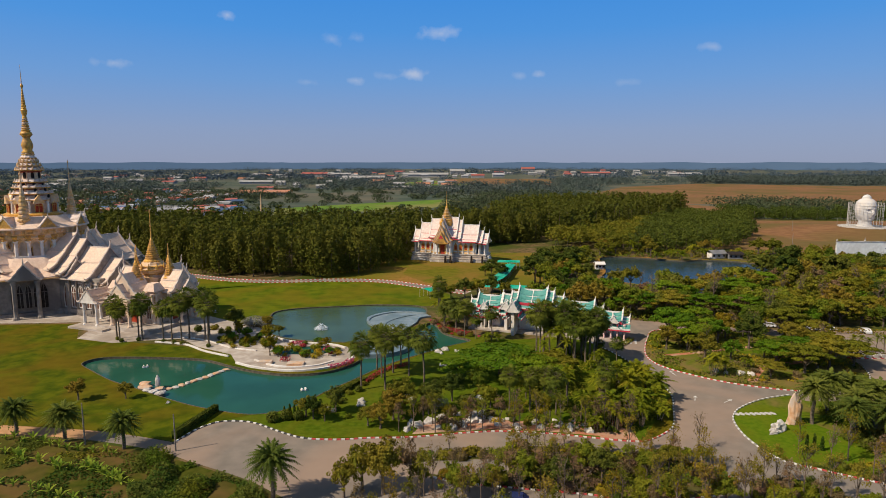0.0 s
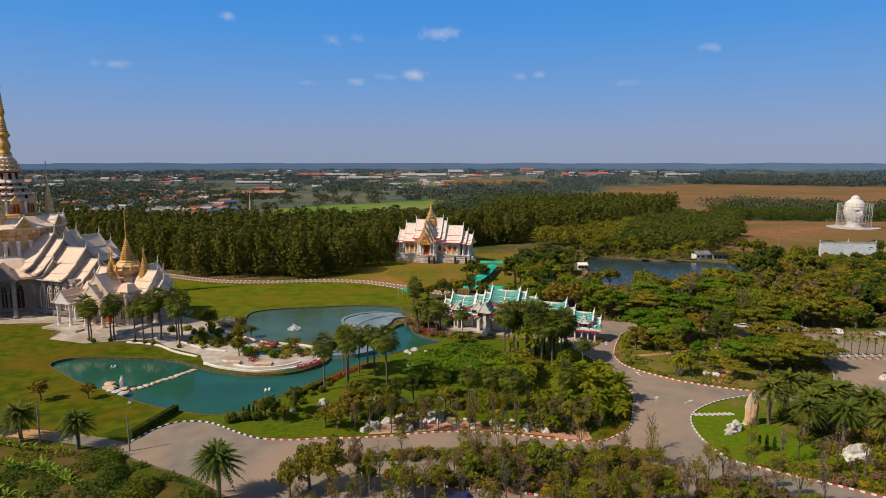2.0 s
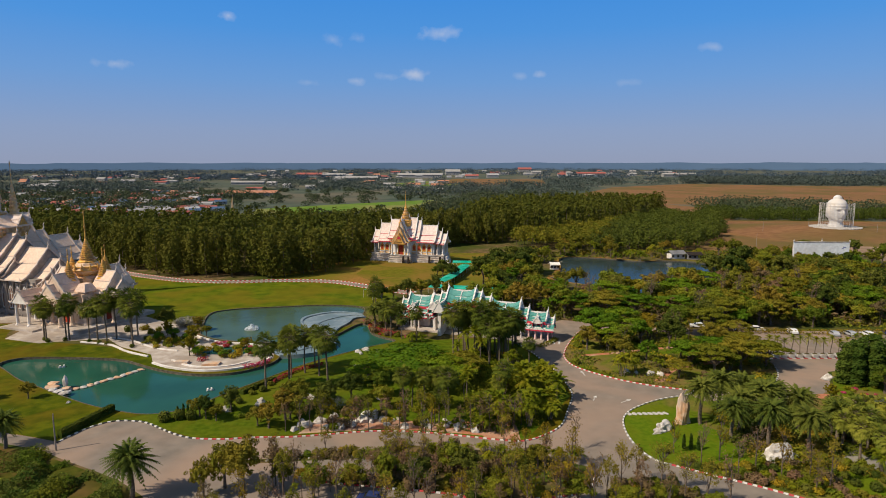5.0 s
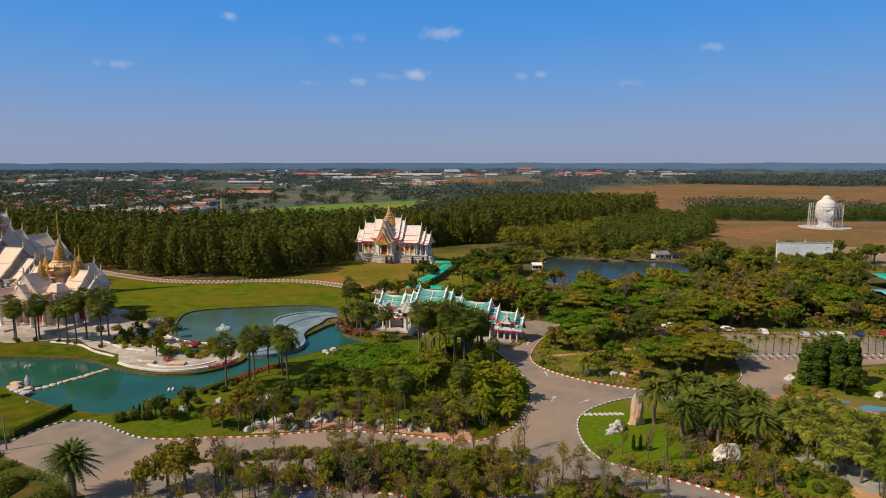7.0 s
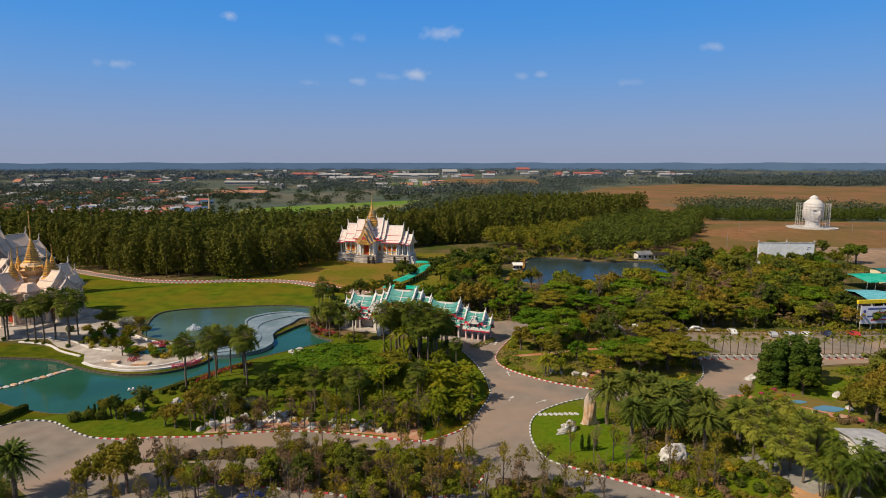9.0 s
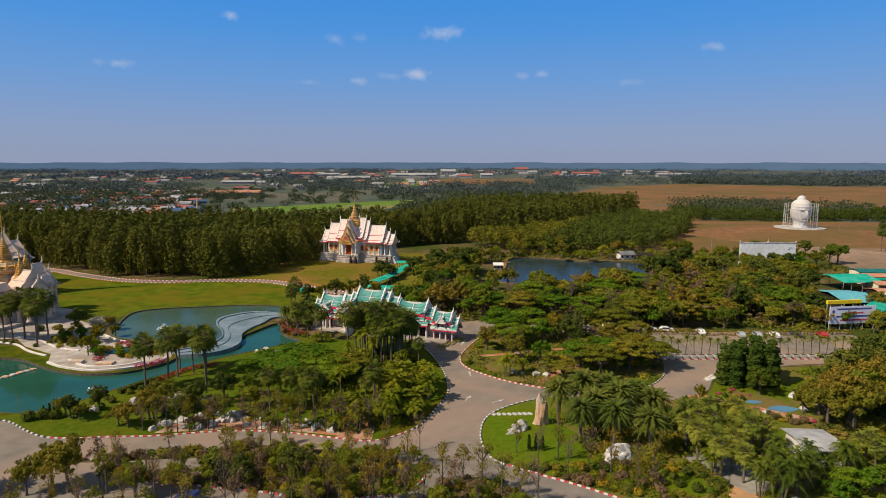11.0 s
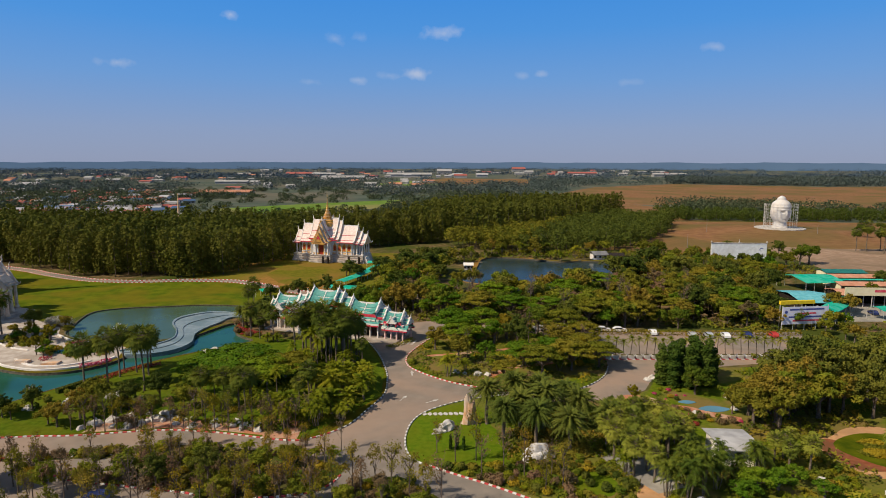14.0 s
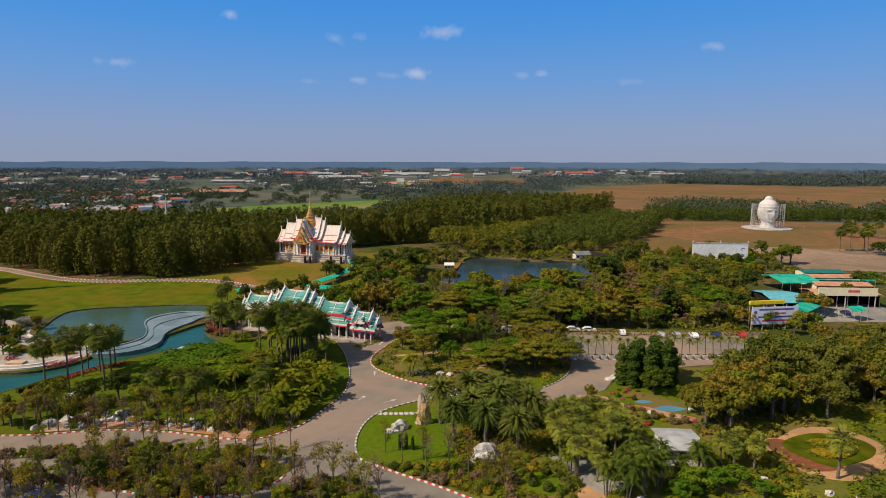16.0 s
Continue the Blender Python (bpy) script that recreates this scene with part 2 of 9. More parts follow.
MAT = dict(
    soil=material("dry_soil_and_scrub", (0.075, 0.065, 0.02), (0.18, 0.115, 0.06), 0.35, (0.055, 0.07, 0.012), 0.03, 0.95, bump=0.1),
    lawn=material("mown_lawn", (0.042, 0.062, 0.002), (0.092, 0.102, 0.004), 0.3, (0.135, 0.08, 0.007), 0.06, 0.95, bump=0.04, amount3=0.62),
    dry_lawn=material("half_dry_lawn", (0.105, 0.105, 0.008), (0.145, 0.13, 0.012), 0.4, (0.22, 0.125, 0.028), 0.05, 0.95, bump=0.04, amount3=0.7),
    upper_lawn=material("yellow_green_lawn", (0.062, 0.094, 0.003), (0.112, 0.13, 0.005), 0.2, (0.15, 0.11, 0.008), 0.05, 0.95, bump=0.04, amount3=0.6),
    garden=material("park_grass", (0.07, 0.108, 0.004), (0.115, 0.145, 0.008), 1.0, (0.2, 0.125, 0.05), 0.09, 0.95, bump=0.05, amount3=0.75),
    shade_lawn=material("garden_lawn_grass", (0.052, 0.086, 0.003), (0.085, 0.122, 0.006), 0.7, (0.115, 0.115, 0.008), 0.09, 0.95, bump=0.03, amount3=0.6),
    bright_lawn=material("watered_lawn", (0.07, 0.122, 0.004), (0.1, 0.152, 0.006), 1.0, (0.125, 0.13, 0.008), 0.1, 0.95, bump=0.03, amount3=0.55),
    dry=material("dry_orange_grass", (0.22, 0.115, 0.028), (0.28, 0.15, 0.038), 0.5, (0.13, 0.125, 0.012), 0.022, 0.95, bump=0.05),
    field=material("ploughed_brown_field", (0.185, 0.092, 0.042), (0.245, 0.126, 0.058), 0.15, (0.14, 0.1, 0.034), 0.012, 0.95, bump=0.1),
    green_field=material("young_green_crop", (0.09, 0.17, 0.02), (0.14, 0.21, 0.03), 0.1, (0.22, 0.19, 0.07), 0.01, 0.95),
    # farmland colours greyed and bluer, distance haze mixed into them
    plain=material("far_farmland_haze_tint", (0.056, 0.076, 0.056), (0.088, 0.104, 0.074), 0.02, (0.17, 0.135, 0.095), 0.006, 0.95, amount3=0.6),
    asphalt=material("worn_grey_asphalt", (0.168, 0.145, 0.122), (0.245, 0.206, 0.17), 0.28, (0.32, 0.225, 0.168), 0.04, 0.95, bump=0.01, amount3=0.8, lo=0.3, hi=0.7),
    concrete=material("stained_concrete_paving", (0.27, 0.245, 0.21), (0.34, 0.31, 0.26), 0.7, (0.20, 0.19, 0.175), 0.06, 0.9, bump=0.01),
    sand=material("sandy_path", (0.44, 0.235, 0.11), (0.52, 0.3, 0.15), 0.9, (0.36, 0.21, 0.11), 0.1, 0.95, bump=0.03),
    brick_path=material("red_brick_paving", (0.36, 0.13, 0.07), (0.46, 0.2, 0.115), 2.5, (0.45, 0.3, 0.21), 0.2, 0.9, bump=0.02),
    kerb_white=material("white_kerb_paint", (0.62, 0.6, 0.56), (0.78, 0.76, 0.72), 3, (0.4, 0.37, 0.33), 0.6, 0.7, amount3=0.6),
    kerb_red=material("red_kerb_paint", (0.48, 0.05, 0.06), (0.58, 0.09, 0.09), 3, (0.3, 0.12, 0.1), 0.6, 0.7, amount3=0.6),
    kerb_black=material("black_kerb_paint", (0.04, 0.04, 0.04), (0.08, 0.08, 0.075), 3, rough=0.7),
    paint=material("worn_road_paint", (0.6, 0.58, 0.54), (0.72, 0.7, 0.66), 2, (0.36, 0.33, 0.3), 0.8, 0.8),
    stone=material("pale_garden_stone", (0.42, 0.385, 0.35), (0.63, 0.6, 0.56), 1.2, (0.3, 0.25, 0.2), 0.5, 0.9, bump=0.15, amount3=0.7),
    orange_stone=material("orange_boulder_stone", (0.5, 0.27, 0.14), (0.6, 0.4, 0.26), 0.9, (0.52, 0.43, 0.35), 0.35, 0.9, bump=0.15),
    paving=material("white_terrazzo_paving", (0.38, 0.32, 0.27), (0.49, 0.43, 0.375), 0.5, (0.27, 0.22, 0.18), 0.1, 0.8, bump=0.01, amount3=0.7),
    cream_wall=material("cream_painted_wall", (0.66, 0.49, 0.35), (0.75, 0.59, 0.45), 0.8, (0.52, 0.39, 0.29), 0.2, 0.8, bump=0.02, amount3=0.5),
    cool_white=material("bluish_white_wall", (0.66, 0.68, 0.68), (0.76, 0.78, 0.78), 0.8, (0.55, 0.54, 0.52), 0.2, 0.8, bump=0.01, amount3=0.4),
    plaster=material("white_plaster", (0.68, 0.63, 0.58), (0.79, 0.75, 0.7), 0.8, (0.56, 0.49, 0.42), 0.2, 0.8, bump=0.01, amount3=0.5),
    grey_stucco=material("grey_stone_cladding", (0.235, 0.205, 0.18), (0.33, 0.29, 0.25), 0.7, (0.18, 0.155, 0.14), 0.15, 0.85, bump=0.03),
    tile_white=material("pinkish_white_roof_tiles", (0.68, 0.55, 0.49), (0.79, 0.67, 0.6), 1.4, (0.58, 0.45, 0.39), 0.25, 0.7, bump=0.05, amount3=0.4),
    tile_cream=material("cream_temple_roof_tiles", (0.68, 0.49, 0.37), (0.78, 0.59, 0.46), 1.4, (0.58, 0.42, 0.33), 0.2, 0.7, bump=0.05, amount3=0.3),
    tile_teal=material("turquoise_roof_tiles", (0.045, 0.21, 0.185), (0.09, 0.29, 0.25), 1.6, (0.13, 0.34, 0.3), 0.3, 0.5, bump=0.05, amount3=0.5, spec=0.3),
    trim_white=material("white_ridge_trim", (0.68, 0.63, 0.58), (0.78, 0.74, 0.69), 2, rough=0.7),
    trim_cream=material("cream_ridge_trim", (0.56, 0.46, 0.39), (0.66, 0.56, 0.48), 1.5, (0.44, 0.36, 0.31), 0.4, 0.7, amount3=0.6),
    weir=material("wet_pale_concrete", (0.17, 0.22, 0.24), (0.25, 0.3, 0.32), 0.8, (0.14, 0.19, 0.2), 0.15, 0.4, spec=0.3),
    trim_red=material("red_painted_trim", (0.5, 0.035, 0.06), (0.62, 0.07, 0.1), 2, rough=0.6),
    pink=material("pale_pink_column_paint", (0.68, 0.45, 0.42), (0.76, 0.55, 0.51), 2, rough=0.7),
    gold=material("gilded_ornament", (0.60, 0.30, 0.045), (0.78, 0.45, 0.1), 2.2, (0.46, 0.25, 0.08), 0.6, 0.5, 0.2, bump=0.08, spec=0.3),
    pale_gold=material("pale_gilded_moulding", (0.58, 0.34, 0.13), (0.74, 0.48, 0.2), 1.6, (0.64, 0.46, 0.32), 0.4, 0.5, 0.15, bump=0.06, spec=0.3),
    dark=material("dark_interior_opening", (0.02, 0.016, 0.014), (0.045, 0.035, 0.03), 1.5, rough=0.5),
    red_door=material("red_lacquered_door", (0.3, 0.04, 0.025), (0.42, 0.07, 0.03), 2, rough=0.5),
    brown_glass=material("brown_tinted_window", (0.1, 0.05, 0.035), (0.2, 0.1, 0.07), 1.2, rough=0.25, spec=0.6),
    net=material("turquoise_shade_net", (0.0, 0.30, 0.2), (0.01, 0.4, 0.27), 0.7, (0.1, 0.48, 0.36), 0.25, 0.7, bump=0.1, amount3=0.5),
    sheet_blue=material("blue_sheet_roof", (0.1, 0.36, 0.42), (0.16, 0.45, 0.5), 0.8, rough=0.5),
    teal_sheet=material("dark_teal_sheet_roof", (0.015, 0.13, 0.12), (0.03, 0.18, 0.16), 0.8, rough=0.6),
    banner=material("pale_banner_cloth", (0.62, 0.64, 0.78), (0.72, 0.73, 0.84), 0.4, rough=0.7),
    ink_red=material("red_print", (0.55, 0.06, 0.1), (0.65, 0.12, 0.15), 1, rough=0.7),
    ink_blue=material("dark_blue_print", (0.06, 0.08, 0.28), (0.1, 0.12, 0.34), 1, rough=0.7),
    yellow=material("yellow_awning", (0.7, 0.5, 0.02), (0.8, 0.6, 0.05), 1, rough=0.7),
    cream=material("cream_sign_board", (0.7, 0.62, 0.4), (0.76, 0.68, 0.46), 0.6, rough=0.7),
    terracotta=material("terracotta_sheet_roof", (0.45, 0.2, 0.12), (0.55, 0.28, 0.18), 0.4, rough=0.7),
    bark=material("grey_brown_bark", (0.10, 0.075, 0.055), (0.18, 0.14, 0.11), 3, rough=0.95, bump=0.05),
    palm_bark=material("ringed_palm_bark", (0.11, 0.085, 0.06), (0.2, 0.16, 0.12), 4, rough=0.95, bump=0.05),
    wood=material("weathered_pole", (0.2, 0.17, 0.14), (0.3, 0.26, 0.22), 3, rough=0.9),
    steel=material("scaffold_steel", (0.5, 0.47, 0.44), (0.6, 0.57, 0.53), 3, rough=0.6, metal=0.2),
    head=material("unpainted_white_cement", (0.5, 0.49, 0.48), (0.62, 0.61, 0.6), 0.3, (0.6, 0.55, 0.5), 0.1, 0.8, bump=0.1),
    car_white=material("white_car_paint", (0.75, 0.75, 0.76), (0.8, 0.8, 0.8), 1, rough=0.25, spec=0.6),
    car_blue=material("dark_blue_car_paint", (0.02, 0.03, 0.1), (0.03, 0.04, 0.13), 1, rough=0.25, spec=0.6),
    car_grey=material("silver_car_paint", (0.35, 0.36, 0.38), (0.42, 0.43, 0.45), 1, rough=0.25, spec=0.6),
    car_red=material("red_car_paint", (0.4, 0.03, 0.03), (0.45, 0.05, 0.04), 1, rough=0.25, spec=0.6),
    glass=material("dark_car_glass", (0.02, 0.025, 0.03), (0.03, 0.035, 0.04), 1, rough=0.1, spec=0.8),
    pool=water("blue_garden_pool", (0.09, 0.2, 0.28), 0.15, 0.01, 1.0),
    rubber=material("black_rubber", (0.02, 0.02, 0.02), (0.03, 0.03, 0.03), 4, rough=0.9),
    hills=material("hills_with_haze_glow", (0.02, 0.03, 0.04), (0.03, 0.04, 0.05), 0.004, rough=1.0, spec=0.0),
    pond=water("green_pond_water", (0.016, 0.07, 0.047), 0.08, 0.02, 1.2),
    pond_up=water("grey_green_pond_water", (0.046, 0.078, 0.043), 0.16, 0.02, 1.2),
    lake=water("blue_lake_water", (0.022, 0.036, 0.036), 0.2, 0.03, 0.8),
    bank=material("wet_pond_bank", (0.085, 0.075, 0.05), (0.15, 0.13, 0.1), 1.5, rough=0.9, bump=0.05),
    foam=material("fountain_spray", (0.75, 0.78, 0.8), (0.85, 0.87, 0.88), 2, rough=0.6),
    h_white=material("far_white_wall", (0.38, 0.37, 0.36), (0.5, 0.48, 0.46), 0.2, rough=0.8, rnd=0.35),
    # red and orange roofs muted with grey, haze painted into their colour
    h_red=material("far_red_roof_haze_greyed", (0.27, 0.085, 0.07), (0.33, 0.115, 0.095), 0.3, rough=0.8, rnd=0.35),
    h_orange=material("far_orange_roof_haze_greyed", (0.31, 0.14, 0.085), (0.37, 0.18, 0.115), 0.3, rough=0.8, rnd=0.35),
    shed_roof=material("weathered_grey_sheet_roof", (0.34, 0.335, 0.34), (0.44, 0.43, 0.43), 0.5, (0.26, 0.25, 0.24), 0.3, 0.7, amount3=0.6),
    h_grey=material("far_grey_roof", (0.25, 0.25, 0.26), (0.37, 0.36, 0.36), 0.3, rough=0.8, rnd=0.4),
    h_blue=material("far_blue_roof", (0.07, 0.11, 0.2), (0.1, 0.17, 0.28), 0.3, rough=0.8, rnd=0.3),
    l_bright=foliage("bright_young_leaves", (0.085, 0.165, 0.008), (0.16, 0.235, 0.014), rnd=0.2, glow=0.3),
    red_earth=material("red_earth_walk", (0.2, 0.062, 0.03), (0.27, 0.09, 0.045), 1.0, (0.16, 0.07, 0.035), 0.2, 0.95),
    weeds=material("dry_weedy_slope", (0.04, 0.052, 0.005), (0.075, 0.076, 0.010), 0.5, (0.14, 0.08, 0.03), 0.11, 0.95, bump=0.1, amount3=0.75),
    dirt=material("trodden_dirt_yard", (0.27, 0.175, 0.115), (0.34, 0.235, 0.16), 0.3, (0.2, 0.14, 0.09), 0.03, 0.95, bump=0.03),
    old_white=material("weathered_white_plinth", (0.48, 0.44, 0.4), (0.6, 0.56, 0.51), 0.8, (0.33, 0.29, 0.25), 0.25, 0.85, bump=0.02),
    l_rain=foliage("feathery_rain_tree_leaves", (0.085, 0.16, 0.008), (0.165, 0.235, 0.012), (0.15, 0.17, 0.01), rnd=0.22, glow=0.3),
    l_mid=foliage("fresh_green_leaves", (0.095, 0.13, 0.011), (0.235, 0.245, 0.021), (0.215, 0.185, 0.018), rnd=0.34, glow=0.3),
    l_dark=foliage("deep_green_leaves", (0.054, 0.076, 0.012), (0.14, 0.152, 0.021), rnd=0.32, glow=0.25),
    l_olive=foliage("olive_leaves", (0.12, 0.112, 0.012), (0.28, 0.228, 0.026), (0.165, 0.165, 0.015), rnd=0.32, glow=0.3),
    l_khaki=foliage("golden_olive_leaves", (0.135, 0.135, 0.012), (0.27, 0.235, 0.022), (0.17, 0.19, 0.014), rnd=0.22, glow=0.34),
    l_yellow=foliage("yellowing_leaves", (0.17, 0.14, 0.008), (0.27, 0.195, 0.015), (0.13, 0.15, 0.01), rnd=0.25, glow=0.35),
    l_brown=foliage("dry_russet_leaves", (0.15, 0.1, 0.05), (0.25, 0.165, 0.085), (0.16, 0.145, 0.04), rnd=0.2),
    l_palm=foliage("palm_fronds", (0.052, 0.077, 0.010), (0.17, 0.187, 0.022), rnd=0.2, glow=0.32),
    l_clump=foliage("clump_palm_fronds", (0.045, 0.072, 0.009), (0.15, 0.18, 0.02), rnd=0.15, glow=0.28),
    l_date=foliage("date_palm_fronds", (0.055, 0.078, 0.011), (0.165, 0.185, 0.03), rnd=0.15, glow=0.25),
    l_areca=foliage("areca_fronds", (0.085, 0.12, 0.006), (0.3, 0.305, 0.018), (0.27, 0.22, 0.02), rnd=0.2, glow=0.42),
    l_light=foliage("silvery_green_fronds", (0.15, 0.175, 0.022), (0.31, 0.32, 0.045), rnd=0.15, glow=0.32),
    l_pine=foliage("casuarina_needles", (0.068, 0.074, 0.010), (0.142, 0.134, 0.018), (0.09, 0.1, 0.012), rnd=0.2, glow=0.2),
    l_cypress=foliage("cypress_needles", (0.035, 0.068, 0.008), (0.08, 0.115, 0.015), rnd=0.15, glow=0.15),
    # far leaf copies, paler and bluer with distance: haze painted into the colour
    l_far=foliage("far_leaves_faint_haze_tint", (0.05, 0.07, 0.034), (0.085, 0.102, 0.048), (0.082, 0.085, 0.046), rnd=0.1, glow=0.1),
    l_mist=foliage("leaves_light_haze_tint", (0.05, 0.072, 0.064), (0.078, 0.098, 0.082), (0.08, 0.088, 0.075), rnd=0.1, glow=0.1),
    l_haze=foliage("leaves_deep_haze_tint", (0.056, 0.082, 0.102), (0.072, 0.098, 0.118), rnd=0.1, glow=0.1),
    l_flower=foliage("red_and_pink_flowers", (0.4, 0.03, 0.06), (0.5, 0.1, 0.14), rnd=0.2),
    l_gold=foliage("golden_bedding_flowers", (0.32, 0.22, 0.01), (0.4, 0.3, 0.03), rnd=0.1),
    l_banana=foliage("banana_leaves", (0.15, 0.24, 0.015), (0.3, 0.36, 0.05), rnd=0.15, glow=0.35),
    l_white=foliage("white_blossom", (0.3, 0.28, 0.24), (0.42, 0.4, 0.36), (0.08, 0.09, 0.05), rnd=0.1),
)

# bluish emission stands in for the haze over the backdrop hills
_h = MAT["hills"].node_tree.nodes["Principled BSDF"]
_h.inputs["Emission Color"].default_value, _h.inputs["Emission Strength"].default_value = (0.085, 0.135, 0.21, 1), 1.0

# ---------------------------------------------------------------- mesh tools


class Geo:
    """Collects vertices and faces of one mesh."""

    def __init__(self):
        self.v, self.f, self.n = [], [], 0

    def add(self, verts, faces, m=None):
        verts = np.asarray(verts, float)
        if m is not None:
            a = np.array(m)
            verts = verts @ a[:3, :3].T + a[:3, 3]
        self.v.append(verts)
        for face in faces:
            self.f.append([i + self.n for i in face])
        self.n += len(verts)
        return self

    def box(self, x0, x1, y0, y1, z0, z1, m=None, top=1.0):
        """A block; top scales its upper face about its middle."""
        cx, cy = (x0 + x1) / 2, (y0 + y1) / 2
        v = [(x0, y0, z0), (x1, y0, z0), (x1, y1, z0), (x0, y1, z0)]
        v += [(cx + (x - cx) * top, cy + (y - cy) * top, z1) for x, y, _ in v]
        return self.add(v, [(3, 2, 1, 0), (4, 5, 6, 7), (0, 1, 5, 4), (1, 2, 6, 5), (2, 3, 7, 6), (3, 0, 4, 7)], m)

    def lathe(self, profile, n=12, x=0.0, y=0.0, turn=0.0, m=None, dent=0.0):
        """A turned form from (radius, height) pairs; dent redents every second corner."""
        v, f = [], []
        for r, z in profile:
            for k in range(n):
                a = turn + 2 * math.pi * k / n
                q = r * (1 - dent * (k % 2))
                v.append((x + q * math.cos(a), y + q * math.sin(a), z))
        for i in range(len(profile) - 1):
            for k in range(n):
                j = (k + 1) % n
                f.append((i * n + k, i * n + j, (i + 1) * n + j, (i + 1) * n + k))
        f.append(tuple(range(n))[::-1])
        f.append(tuple((len(profile) - 1) * n + k for k in range(n)))
        return self.add(v, f, m)

    def tube(self, pts, radii, n=6, m=None):
        v, f = [], []
        pts = [Vector(p) for p in pts]
        for i, p in enumerate(pts):
            d = (pts[min(i + 1, len(pts) - 1)] - pts[max(i - 1, 0)]).normalized()
            a = d.orthogonal().normalized()
            b = d.cross(a)
            for k in range(n):
                t = 2 * math.pi * k / n
                v.append(tuple(p + (a * math.cos(t) + b * math.sin(t)) * radii[i]))
        for i in range(len(pts) - 1):
            for k in range(n):
                j = (k + 1) % n
                f.append((i * n + k, i * n + j, (i + 1) * n + j, (i + 1) * n + k))
        f.append(tuple((len(pts) - 1) * n + k for k in range(n)))
        return self.add(v, f, m)

    def prism(self, outline, y0, y1, m=None):
        """An outline in x, z pushed from y0 to y1."""
        n = len(outline)
        v = [(x, y0, z) for x, z in outline] + [(x, y1, z) for x, z in outline]
        f = [tuple(range(n)), tuple(range(2 * n - 1, n - 1, -1))] + [(i, i + n, (i + 1) % n + n, (i + 1) % n) for i in range(n)]
        return self.add(v, f, m)

    def slab(self, outline, z0, z1, m=None):
        """An outline in x, y raised from z0 to z1."""
        n = len(outline)
        v = [(x, y, z0) for x, y in outline] + [(x, y, z1) for x, y in outline]
        f = [tuple(range(n))[::-1], tuple(range(n, 2 * n))] + [(i, (i + 1) % n, (i + 1) % n + n, i + n) for i in range(n)]
        return self.add(v, f, m)

    def mesh(self, name, mat, smooth=False):
        me = bpy.data.meshes.new(name)
        me.from_pydata(np.concatenate(self.v).tolist() if self.v else [], [], self.f)
        me.materials.append(mat)
        if smooth:
            me.shade_smooth()
        return me


def quads_mesh(name, quads, mat):
    """A mesh of loose leaves from an array (n, corners, 3)."""
    q = np.asarray(quads, np.float32)
    k = q.shape[1]
    q = q.reshape(-1, 3)
    n = len(q) // k
    me = bpy.data.meshes.new(name)
    me.vertices.add(len(q))
    me.vertices.foreach_set("co", q.ravel())
    me.loops.add(len(q))
    me.loops.foreach_set("vertex_index", np.arange(len(q), dtype=np.int32))
    me.polygons.add(n)
    me.polygons.foreach_set("loop_start", np.arange(0, k * n, k, dtype=np.int32))
    me.update(calc_edges=True)
    me.materials.append(mat)
    return me


def part(name, geo, mat, parent=None, label="", smooth=False):
    me = geo if isinstance(geo, bpy.types.Mesh) else geo.mesh(name, MAT[mat], smooth)
    ob = new(name, me)
    if parent is not None:
        ob.parent = parent
    if label:
        ob["label"] = label
    return ob


def thing(name, m, label, category, group="", kind=""):
    ob = new(name)
    ob.matrix_basis = m
    ob.empty_display_size = 0.5
    return tagged(ob, label, category, group, kind)


def smooth_line(pts, closed=False, step=1.2):
    """A Catmull-Rom curve through pts in the plane, in even steps."""
    p = [np.array(q, float) for q in pts]
    n = len(p)
    out = []
    for i in range(n if closed else n - 1):
        a, b, c, d = (p[(i - 1) % n], p[i], p[(i + 1) % n], p[(i + 2) % n]) if closed else (p[max(i - 1, 0)], p[i], p[i + 1], p[min(i + 2, n - 1)])
        k = max(2, int(np.linalg.norm(c - b) / step))
        for j in range(k):
            t = j / k
            out.append(0.5 * (2 * b + (c - a) * t + (2 * a - 5 * b + 4 * c - d) * t * t + (3 * b - a - 3 * c + d) * t ** 3))
    if not closed:
        out.append(p[-1])
    return [(float(q[0]), float(q[1])) for q in out]


def resample(line, step):
    """Points and headings at even steps along a line."""
    line = np.array(line)
    seg = np.linalg.norm(np.diff(line, axis=0), axis=1)
    s = np.concatenate([[0], np.cumsum(seg)])
    k = max(1, int(s[-1] / step))
    u = (np.arange(k) + 0.5) * s[-1] / k
    x, y = np.interp(u, s, line[:, 0]), np.interp(u, s, line[:, 1])
    h = [math.atan2(line[i + 1][1] - line[i][1], line[i + 1][0] - line[i][0]) for i in (min(max(int(np.searchsorted(s, q)) - 1, 0), len(seg) - 1) for q in u)]
    return list(zip(x, y, h)), s[-1] / k


def inside(poly, x, y):
    """Which of the points lie in the polygon."""
    x, y = np.asarray(x, float), np.asarray(y, float)
    hit = np.zeros(x.shape, bool)
    px, py = zip(*poly)
    j = len(poly) - 1
    for i in range(len(poly)):
        if py[i] != py[j]:
            hit ^= ((py[i] > y) != (py[j] > y)) & (x < (px[j] - px[i]) * (y - py[i]) / (py[j] - py[i]) + px[i])
        j = i
    return hit


def ribbon(line, width):
    """The outline of a band of that width along a line."""
    a = np.array(line)
    d = np.gradient(a, axis=0)
    d /= np.linalg.norm(d, axis=1)[:, None] + 1e-9
    nrm = np.stack([-d[:, 1], d[:, 0]], 1) * width / 2
    return [tuple(q) for q in np.concatenate([a + nrm, (a - nrm)[::-1]]).tolist()]

